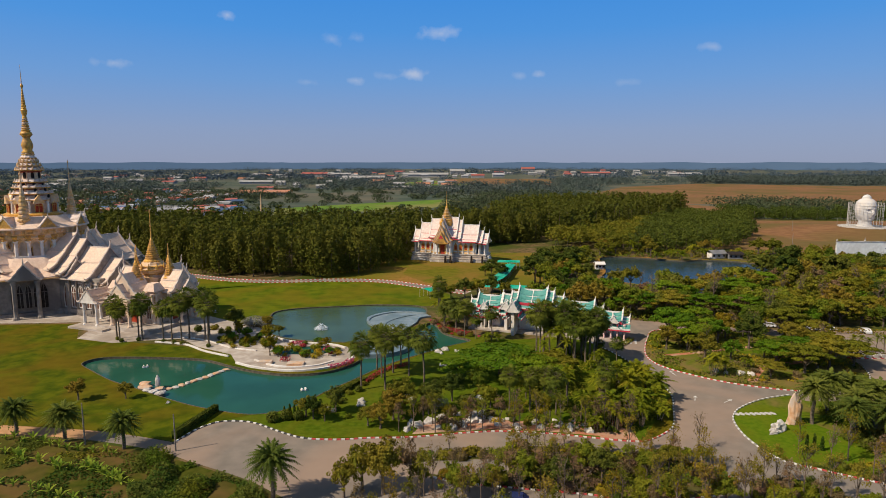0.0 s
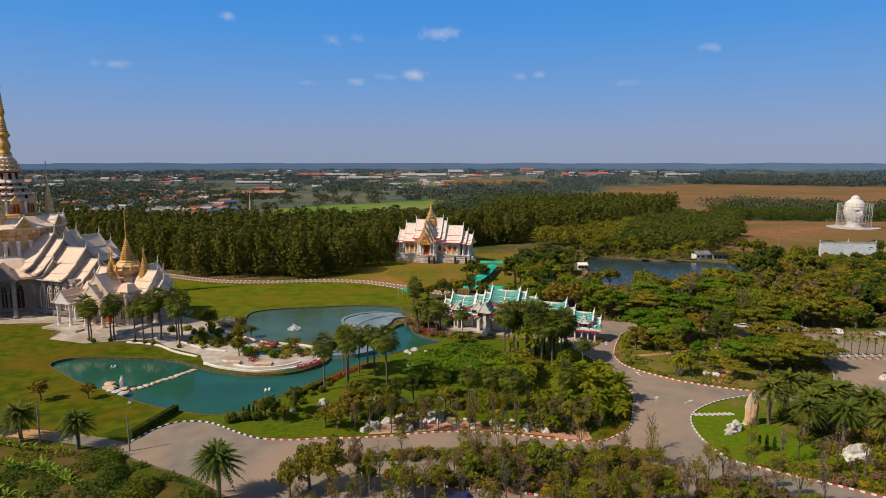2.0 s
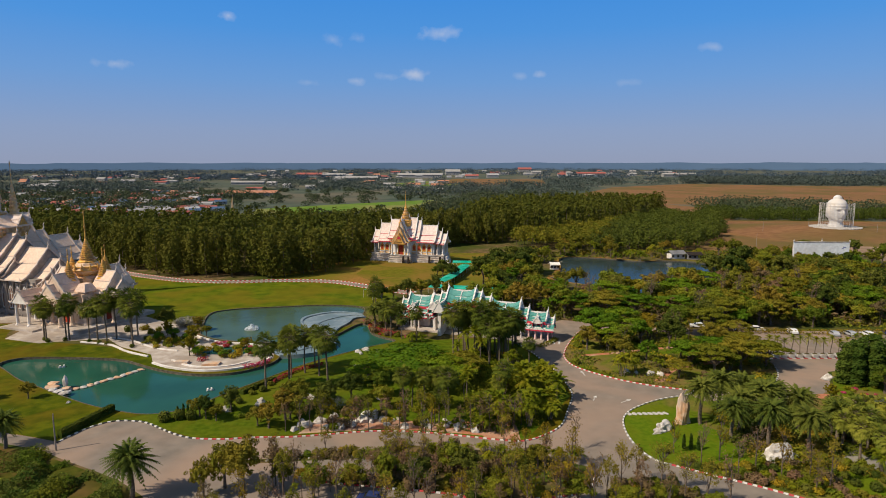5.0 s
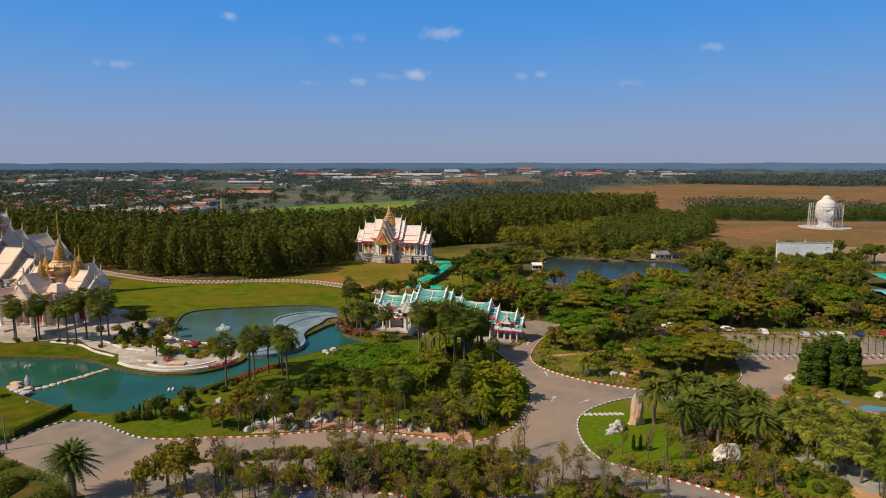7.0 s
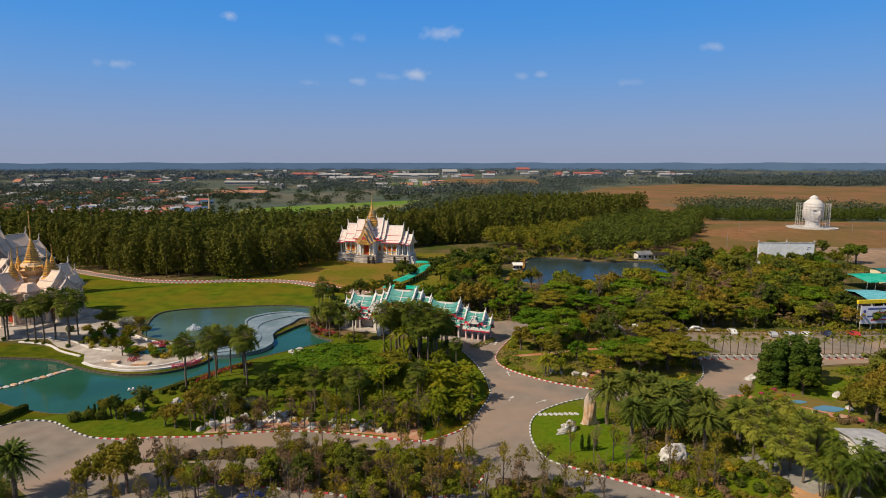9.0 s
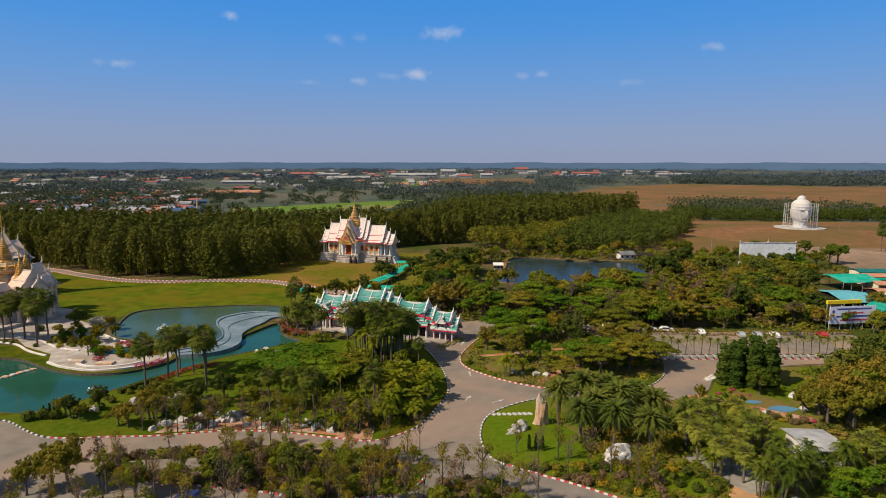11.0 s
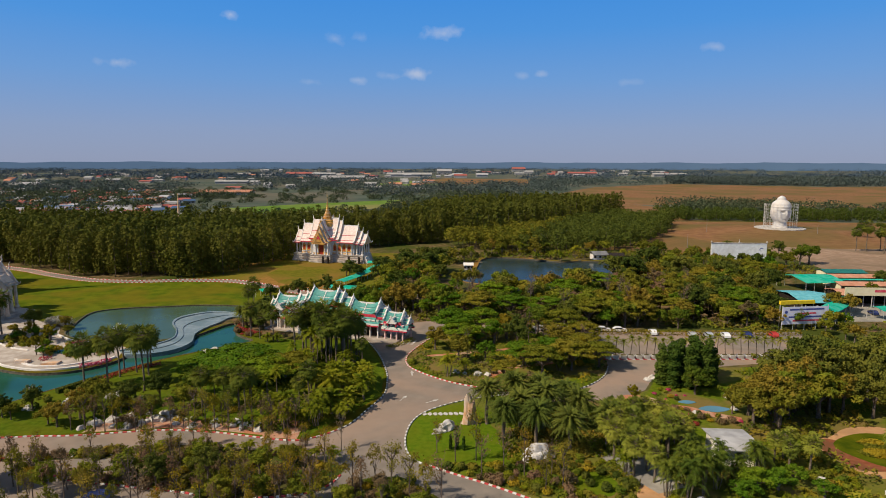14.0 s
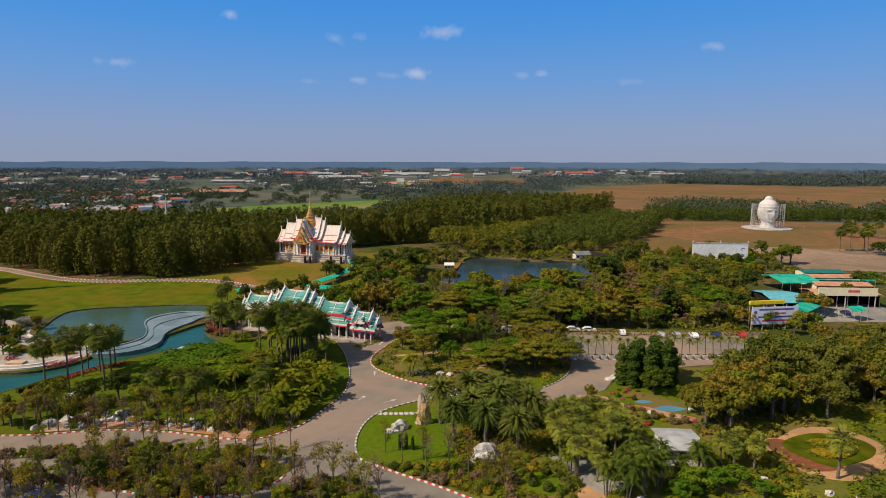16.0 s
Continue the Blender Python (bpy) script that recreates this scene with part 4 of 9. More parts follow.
def arch_window(parent, m, w, h, frame_mat="plaster", pane="brown_glass", pointed=True):
    """A window in the plane y = 0, facing -y, its sill's middle at the origin of m."""
    tip = [(-w / 2, 0), (w / 2, 0), (w / 2, h * 0.66), (w * 0.3, h * 0.86), (0, h), (-w * 0.3, h * 0.86), (-w / 2, h * 0.66)]
    win = part("window", Geo().prism(tip, -0.06, 0.25, m), pane, parent)
    g = Geo()
    n = len(tip)
    for i in range(n):
        a, b = Vector((tip[i][0], -0.1, tip[i][1])), Vector((tip[(i + 1) % n][0], -0.1, tip[(i + 1) % n][1]))
        g.tube([a, b], [0.16, 0.16], 4, m)
    g.box(-0.08, 0.08, -0.16, 0.0, 0, h * 0.95, m)
    g.box(-w / 2, w / 2, -0.16, 0.0, h * 0.62, h * 0.62 + 0.14, m)
    part("window_frame", g, frame_mat, win)
    return win


def column(parent, m, x, y, z0, z1, r=0.45, mat="plaster"):
    h = z1 - z0
    prof = [(r * 1.5, z0), (r * 1.5, z0 + 0.04 * h), (r * 1.15, z0 + 0.07 * h), (r, z0 + 0.1 * h), (r * 0.88, z0 + 0.88 * h), (r * 1.3, z0 + 0.93 * h), (r * 1.45, z1)]
    return part("column", Geo().lathe(prof, 8, x, y, math.pi / 8, m), mat, parent)


# ---------------------------------------------------------------- great temple
AX = -20.0


def great_temple():
    t = thing("temple", T(-150, 223, 0, AX), "large cream and grey Thai temple with a gilded tiered spire", "temple")
    I = Matrix.Identity(4)
    # lower octagonal hall with grey walls and tall windows
    part("wall", Geo().lathe([(24.5, 0), (24.5, 1.2), (23.2, 1.2), (23.0, 13.4), (23.6, 13.8)], 8, turn=math.pi / 8), "grey_stucco", t)
    part("roof", Geo().lathe([(25.6, 13.2), (25.6, 13.6), (20.5, 15.8), (17.2, 19.2), (16.6, 19.2), (16.6, 13.2)], 24), "tile_cream", t)
    part("cornice", Geo().lathe([(25.9, 12.8), (26.1, 13.15), (25.7, 13.2), (24.4, 12.9)], 24), "pale_gold", t)
    # round drum with columns
    part("drum", Geo().lathe([(13.2, 17), (13.2, 26.4), (14.5, 26.6)], 32), "cream_wall", t)
    for k in range(48):
        a = 2 * math.pi * k / 48
        part("pendant", Geo().lathe([(0.1, 27.0), (0.42, 27.6), (0.5, 28.3), (0.3, 29.0)], 5, 16.2 * math.cos(a), 16.2 * math.sin(a)), "pale_gold", t)
    for k in range(24):
        a = 2 * math.pi * k / 24
        column(t, I, 14.6 * math.cos(a), 14.6 * math.sin(a), 18.6, 25.0, 0.62)
        part("bracket", Geo().lathe([(0.5, 24.6), (0.95, 25.1), (0.8, 25.6), (1.25, 26.2), (1.1, 26.8)], 8, 14.7 * math.cos(a), 14.7 * math.sin(a)), "gold", t)
        mm = T(0, 0, 0, math.degrees(a) + 97.5)
        part("arch", Geo().prism([(-1.5, 22.6), (-1.15, 22.6), (-0.9, 24.0), (0, 25.0), (0.9, 24.0), (1.15, 22.6), (1.5, 22.6), (1.5, 25.6), (-1.5, 25.6)], -14.5, -14.1, mm), "pale_gold", t)
        part("balustrade", Geo().box(-1.7, 1.7, -15.1, -14.8, 18.6, 19.7, mm), "plaster", t)
        if k % 2:
            arch_window(t, T(0, 0, 0, math.degrees(a) + 90) @ T(0, -13.3, 18.8), 1.7, 5.6, "gold")
    part("cornice", Geo().lathe([(14.9, 25.4), (15.4, 26.0), (15.2, 26.8), (15.9, 27.4), (15.9, 28.2), (16.6, 28.8), (16.4, 29.4), (15.6, 29.4)], 32), "pale_gold", t, "carved gilded cornice round the drum")
    part("roof", Geo().lathe([(17.4, 29.0), (17.4, 29.4), (14.5, 30.6), (11.6, 33.0), (11.0, 33.0)], 24), "tile_cream", t)
    for k in range(8):
        roof(t, T(0, 0, 0, 22.5 + 45 * k) @ T(13.6, 0), 6.4, 3.0, 29.6, 33.0, "tile_white", "trim_cream", "gold", 1.1, (False, True))
    # the great spire: gilded plinth, arched storey, tiered eaves with niches, lotus, ringed finial
    I8 = math.pi / 8
    part("spire_base", Geo().lathe([(11.4, 30.6), (11.4, 31.4), (10.4, 31.7), (10.8, 32.4), (9.6, 32.9), (9.8, 33.6), (8.8, 34.0)], 16, dent=0.05, turn=I8), "gold", t, "gilded moulded plinth under the spire")
    part("spire_core", Geo().lathe([(7.2, 33.9), (7.0, 38.6), (6.0, 38.8), (5.7, 40.8), (5.0, 41.2), (4.7, 43.2), (4.2, 43.4), (3.9, 45.2), (3.3, 45.4), (3.1, 49.3), (3.5, 49.6), (3.0, 50.7), (2.7, 52.2), (2.2, 53.6), (1.8, 55.0)], 16, dent=0.06, turn=I8), "cream_wall", t)
    for k in range(8):
        a = I8 + k * math.pi / 4
        mm = T(0, 0, 0, math.degrees(a) + 90)
        arch_window(t, mm @ T(0, -7.6, 34.2), 2.4, 3.9, "gold", "red_door")
        part("niche_gable", Geo().prism([(-1.9, 37.4), (1.9, 37.4), (1.2, 38.8), (0, 40.4), (-1.2, 38.8)], -8.3, -7.0, mm), "pale_gold", t)
        column(t, mm @ T(3.05, -7.0, 0), 0, 0, 33.8, 38.3, 0.42)
        for z, r in ((39.0, 6.0), (41.3, 5.0), (43.5, 4.2), (46.2, 3.2)):
            h = 1.5 if z < 46 else 2.6
            part("niche", Geo().prism([(-0.45, z), (0.45, z), (0.45, z + h * 0.7), (0, z + h), (-0.45, z + h * 0.7)], -r - 0.1, -r + 0.4, mm), "dark", t)
            part("niche_post", Geo().tube([(0.85, -r - 0.12, z - 0.1), (0.85, -r - 0.12, z + h + 0.2)], [0.2, 0.17], 5, mm), "pale_gold", t)
    for z, r in ((38.6, 7.9), (40.8, 6.9), (43.0, 5.9), (45.0, 5.1), (49.3, 4.5), (50.8, 3.8), (52.2, 3.1), (53.6, 2.5), (54.8, 2.0)):
        part("tier", Geo().lathe([(r * 0.72, z - 0.55), (r * 0.97, z - 0.2), (r * 1.02, z + 0.12), (r * 0.9, z + 0.42), (r * 0.74, z + 0.8), (r * 0.66, z + 0.85)], 24, dent=0.07), "tile_white", t)
        part("gilded_band", Geo().lathe([(r * 0.96, z - 0.32), (r * 1.05, z - 0.16), (r * 1.05, z + 0.04), (r * 0.96, z + 0.1)], 24, dent=0.09), "gold", t)
        part("tier_soffit", Geo().lathe([(r * 0.7, z - 0.95), (r * 0.86, z - 0.62), (r * 0.7, z - 0.5)], 24), "red_door", t)
        if r > 3:
            g = Geo()
            for k in range(16):
                a = 2 * math.pi * k / 16
                g.lathe([(0.3, z + 0.1), (0.36, z + 0.45), (0.22, z + 0.75), (0.03, z + 1.2)], 5, r * 0.93 * math.cos(a), r * 0.93 * math.sin(a))
            part("antefixes", g, "trim_cream" if r > 4.7 else "pale_gold", t)
    bell = [(1.9, 55.0), (2.0, 55.6), (1.45, 56.2), (1.75, 57.3), (1.9, 58.3), (1.5, 59.6), (1.1, 60.6), (1.3, 61.1), (2.0, 61.8), (1.9, 62.4), (1.4, 63.0)]
    part("lotus_bulb", Geo().lathe(bell, 16), "gold", t, "gilded lotus bulb of the spire", smooth=True)
    for i in range(6):
        z, r = 63.0 + 0.8 * i, 1.5 - 0.12 * i
        part("spire_ring", Geo().lathe([(r * 0.8, z), (r, z + 0.2), (r, z + 0.45), (r * 0.76, z + 0.6), (r * 0.74, z + 0.82)], 14), "pale_gold" if i % 2 else "gold", t)
    bell = [(0.8, 67.6), (0.6, 68.4), (0.95, 69.6), (1.05, 70.4), (0.75, 70.9)]
    for i in range(8):
        z, r = 71.0 + 0.88 * i, 0.86 - 0.08 * i
        bell += [(r, z), (r, z + 0.3), (r * 0.72, z + 0.5)]
    bell += [(0.25, 78.2), (0.5, 78.7), (0.45, 79.1), (0.14, 79.8), (0.09, 83), (0.03, 86.6)]
    part("finial", Geo().lathe(bell, 12), "gold", t, "slender gilded finial of the spire")
    for k in range(4):
        a = radians(40 + 90 * k)
        ringed_spire(t, T(12.2 * math.cos(a), 12.2 * math.sin(a), 29.6), 2.4, 23.6, "pale_gold")
    # wings: descending roofs along the axis and across
    for rz, tiers in ((0, 4), (90, 4), (180, 3), (270, 2)):
        m = T(0, 0, 0, rz)
        for i, (x0, x1, W, ze, zr) in enumerate(((6, 21, 11.5, 15.5, 27.0), (12, 25.5, 11.0, 14.2, 25.0), (19, 36, 10.2, 12.6, 22.4), (30, 41.5, 8.8, 11.2, 18.8))[:tiers]):
            roof(t, m @ T((x0 + x1) / 2, 0), x1 - x0, W, ze, zr, "tile_cream", "trim_cream", "grey_stucco", 2.0, (False, True), edge="trim_cream")
        x1 = (22, 22, 30, 40)[tiers - 1]
        wall_block(t, m, 16, x1, -8.6, 8.6, 0, 13.0, "grey_stucco", plinth=0.8)
        wall_block(t, m, 16, x1 - 4, -9.4, 9.4, 0, 2.0, "grey_stucco")
        for side in (-1, 1):
            for k in range(5 if tiers > 2 else 2):
                mm = m @ T(24.5 + 3.4 * k if tiers > 2 else 18 + 4 * k, side * 8.65, 2.6, 0 if side < 0 else 180)
                if 24.5 + 3.4 * k < x1 - 1.2 or tiers < 3:
                    arch_window(t, mm, 2.3, 8.0, "plaster")
                    column(t, mm, 1.7, -0.35, -2.6, 9.6, 0.42, "grey_stucco")
        mm = m @ T(x1 + 0.05, 0, 2.0, 90)
        for k in (-1, 0, 1):
            arch_window(t, mm @ T(k * 4.6, 0), 2.6, 8.6, "plaster")
    # porch with a gable set against the octagon towards the lawn
    for ang in (-45, -78, -12, 225):
        m = T(0, 0, 0, ang)
        roof(t, m @ T(23.5, 0), 8, 4.6, 13.2, 18.4, "tile_cream", "trim_cream", "grey_stucco", 1.6, (False, True))
        for s in (-1, 1):
            column(t, m, 26.6, s * 3.4, 0, 13.0, 0.7, "grey_stucco")
        for k in (-1, 0, 1):
            arch_window(t, m @ T(23.05, k * 2.4, 3.0, 90), 1.9, 8.4, "grey_stucco", "dark")
    for k in range(16):
        a = 2 * math.pi * (k + 0.5) / 16
        mm = T(0, 0, 0, math.degrees(a) + 90) @ T(0, -22.0, 2.4)
        arch_window(t, mm, 2.2, 9.0, "grey_stucco", "dark")
    return t


def gate_hall():
    """Entry hall with a gilded spire before the great temple."""
    t = thing("entry_hall", T(-96, 199, 0, AX), "white temple entry hall with gilded spire and columned porches", "temple")
    part("platform", Geo().box(-15, 13, -15.5, 14, 0, 1.1).box(-17.5, -3, -18.5, -8, 0, 0.6), "paving", t)
    wall_block(t, Matrix.Identity(4), -8.5, 8.5, -8.5, 8.5, 1.1, 12.0, "cream_wall")
    for ang in range(0, 360, 90):
        m = T(0, 0, 0, ang)
        roof(t, m @ T(9.0, 0), 7, 5.6, 11.0, 17.2, "tile_cream", "trim_cream", "cream_wall", 2.0, (False, True))
        roof(t, m @ T(12.3, 0), 5, 4.6, 9.6, 14.2, "tile_cream", "trim_cream", "cream_wall", 1.8, (False, True))
        for s in (-1, 1):
            column(t, m, 14.0, s * 3.6, 1.1, 10.0, 0.6, "cream_wall")
            column(t, m, 10.6, s * 4.4, 1.1, 10.4, 0.6, "cream_wall")
            column(t, m, 9.1, s * 8.3, 1.1, 11.0, 0.55, "cream_wall")
            arch_window(t, m @ T(8.55, s * 6.0, 2.6, 90), 1.9, 6.4, "plaster")
        part("door", Geo().box(8.45, 8.62, -1.5, 1.5, 1.1, 6.6, m), "red_door", t)
        part("roof", Geo().box(5.0, 9.6, 5.0, 9.6, 11.8, 14.2, m, top=0.55), "tile_cream", t)
        ringed_spire(t, m @ T(6.9, 0, 14.6), 2.1, 10.2, "gold", 0.42)
        part("spire_plinth", Geo().box(4.7, 9.1, -2.2, 2.2, 12.4, 14.7, m, top=0.85), "pale_gold", t)
        part("dormer", Geo().prism([(-2.2, 14.0), (2.2, 14.0), (1.0, 15.6), (0, 16.9), (-1.0, 15.6)], -7.4, -5.0, m), "tile_white", t)
    part("spire_base", Geo().lathe([(4.6, 12), (4.6, 14.6), (3.9, 15.0), (3.6, 15.6), (4.2, 16.1), (4.9, 17.0), (5.0, 17.5), (4.3, 17.9), (4.5, 18.3), (3.6, 18.8), (3.3, 19.4), (2.5, 19.8)], 24, dent=0.06), "pale_gold", t, "gilded lotus base of the spire")
    for z, r in ((15.6, 4.05), (17.15, 5.0), (18.2, 4.5)):
        part("gilded_band", Geo().lathe([(r, z), (r * 1.04, z + 0.1), (r * 1.04, z + 0.26), (r, z + 0.36)], 24, dent=0.08), "gold", t)
    for k in range(12):
        a = k * math.pi / 6
        part("petal", Geo().lathe([(0.4, 17.3), (0.5, 17.9), (0.3, 18.5), (0.05, 19.5)], 6, 4.6 * math.cos(a), 4.6 * math.sin(a)), "gold", t)
    ringed_spire(t, T(0, 0, 19.6), 2.6, 17.2, "gold", 0.58)
    # small porch facing the lawn
    m = T(-11.5, -10.5, 0, -90)
    roof(t, m @ T(1.5, 0), 8, 3.8, 8.0, 11.8, "tile_cream", "trim_cream", "plaster", 1.5, (True, True))
    for sx in (-1.5, 4.5):
        for sy in (-2.6, 2.6):
            column(t, m, sx, sy, 0.6, 8.4, 0.5)
    return t


def mondop():
    """Small temple beyond the lawn."""
    t = thing("small_temple", T(2, 326, 0, -16), "small white temple with pink-white tiled roofs and gilded spire", "temple")
    I = Matrix.Identity(4)
    for i, (e, z0, z1) in enumerate(((0.0, 0, 0.9), (0.45, 0.9, 1.5), (0.2, 1.5, 1.8), (0.7, 1.8, 2.7), (0.45, 2.7, 3.0), (0.95, 3.0, 3.7), (0.6, 3.7, 4.1))):
        g = Geo().box(-18.2 + e, 23.6 - e, -6.9 + e, 6.2 - e, z0, z1)
        g.box(-6.4 + e, 6.4 - e, -10.4 + e, -6.9 + e + 0.02, z0, z1 - 0.01)
        part("plinth_course", g, "old_white" if i % 2 == 0 else "trim_cream", t, "stepped weathered white plinth")
    wall_block(t, I, -13.2, 17.0, -4.8, 4.8, 4.1, 11.2, "cool_white")
    wall_block(t, I, -4.8, 4.8, -8.0, 8.0, 4.1, 11.6, "cool_white")
    part("base_band", Geo().box(-13.3, 17.1, -4.95, -4.8, 4.1, 5.0).box(-4.9, 4.9, -8.15, -8.0, 4.1, 5.0), "pale_gold", t)
    for x0, x1, W, ze, zr, end in ((-17.6, -13.4, 6.3, 10.0, 15.8, -1), (-13.9, -4.5, 7.0, 10.7, 19.6, -1), (-8.2, -1, 7.0, 12.4, 21.8, -1),
                                   (1, 6.8, 7.0, 12.8, 22.8, 1), (3, 9.0, 7.0, 11.9, 21.4, 1), (8, 18.0, 7.0, 10.7, 19.0, 1), (17.0, 20.4, 6.3, 10.2, 16.0, 1), (20.0, 23.2, 5.8, 9.8, 14.6, 1)):
        roof(t, T((x0 + x1) / 2, 0), x1 - x0, W, ze, zr, "tile_white", "trim_white", "pale_gold", 1.6, (end < 0, end > 0), edge="trim_red", flare=1.75, lines=0.06, border=0.3)
    for side in (-1, 1):
        for y0, y1, W, ze, zr, tr, gb in ((0, 6.4, 5.8, 12.4, 22.2, "trim_white", "pale_gold"), (3, 8.6, 5.4, 11.4, 21.6, "gold", "trim_cream"), (6, 10.0, 4.6, 10.6, 18.6, "gold", "pale_gold"), (8, 11.2, 3.4, 10.0, 15.4, "gold", "gold")):
            roof(t, T(0, side * (y0 + y1) / 2, 0, 90), y1 - y0, W, ze, zr, "tile_white", tr, gb, 1.5, (side < 0, side > 0), edge="trim_red", flare=1.6, lines=0.06, border=0.3)
        for k in range(3):
            part("pediment_ornament", Geo().prism([(-1.5 + 0.45 * k, 11.0 + 1.5 * k), (1.5 - 0.45 * k, 11.0 + 1.5 * k), (0, 13.4 + 1.3 * k)], side * 11.3 - 0.12, side * 11.3 + 0.12), ("gold", "trim_red", "gold")[k], t)
        part("door", Geo().box(-1.2, 1.2, side * 8.1 - 0.12, side * 8.1 + 0.12, 4.1, 9.0), "red_door", t)
        part("door_frame", Geo().box(-1.75, -1.2, side * 8.1 - 0.2, side * 8.1 + 0.2, 4.1, 9.4).box(1.2, 1.75, side * 8.1 - 0.2, side * 8.1 + 0.2, 4.1, 9.4).prism([(-1.75, 9.0), (1.75, 9.0), (0.5, 10.2), (0, 11.0), (-0.5, 10.2)], side * 8.1 - 0.2, side * 8.1 + 0.2), "gold", t)
        for x in (-4.5, -2.6, 2.6, 4.5):
            column(t, I, x, side * 9.4, 4.1, 10.6, 0.4)
        for x in (-11.8, -9.0, -6.3, 6.3, 9.0, 11.8, 14.6):
            mm = T(x, side * 4.85, 7.4, 0 if side < 0 else 180)
            part("window", Geo().box(-0.6, 0.6, -0.1, 0.2, -1.2, 1.0, mm), "red_door", t)
            part("window_frame", Geo().box(-0.95, -0.6, -0.22, 0.0, -1.4, 1.3, mm).box(0.6, 0.95, -0.22, 0.0, -1.4, 1.3, mm).box(-1.1, 1.1, -0.26, 0.0, -1.75, -1.2, mm).prism([(-0.95, 1.0), (0.95, 1.0), (0.35, 1.9), (0, 2.7), (-0.35, 1.9)], -0.24, 0.0, mm), "gold", t)
            column(t, mm, 1.4, -0.25, -3.3, 3.6, 0.3)
    for x, ys in ((-16.4, (-4.4, -1.6, 1.6, 4.4)), (19.0, (-4.6, -1.6, 1.6, 4.6)), (21.8, (-4.2, -1.5, 1.5, 4.2))):
        for y in ys:
            column(t, I, x, y, 4.1, 10.4, 0.42)
    part("end_door", Geo().box(16.95, 17.1, -1.3, 1.3, 4.1, 8.8), "dark", t)
    for x in (2.4, 5.2, 15.6, 21.4):
        part("guardian_pedestal", Geo().box(x - 0.55, x + 0.55, -11.8 if x < 9 else -8.4, -10.7 if x < 9 else -7.3, 0, 3.6, top=0.7), "dark", t)
    part("spire_base", Geo().lathe([(4.2, 18.5), (4.2, 20.4), (3.5, 20.9), (3.7, 21.6), (3.2, 22.0)], 16, dent=0.08), "gold", t)
    for i in range(7):
        z, r = 21.8 + 0.84 * i, 3.25 - 0.37 * i
        part("spire_ring", Geo().lathe([(r * 0.74, z), (r, z + 0.1), (r, z + 0.34), (r * 0.74, z + 0.46), (r * 0.68, z + 0.86)], 16, dent=0.06), "gold" if i % 2 else "pale_gold", t)
    part("finial", Geo().lathe([(0.66, 27.6), (0.78, 28.2), (0.42, 28.9), (0.5, 29.5), (0.24, 30.2), (0.3, 30.8), (0.14, 31.6), (0.03, 37.0)], 10), "gold", t)
    part("stair", Geo().box(23.4, 25.6, -5.4, -1.4, 0, 1.0).box(23.4, 24.8, -5.4, -1.4, 1.0, 2.2).box(23.4, 24.2, -5.4, -1.4, 2.2, 3.4), "plaster", t)
    return t


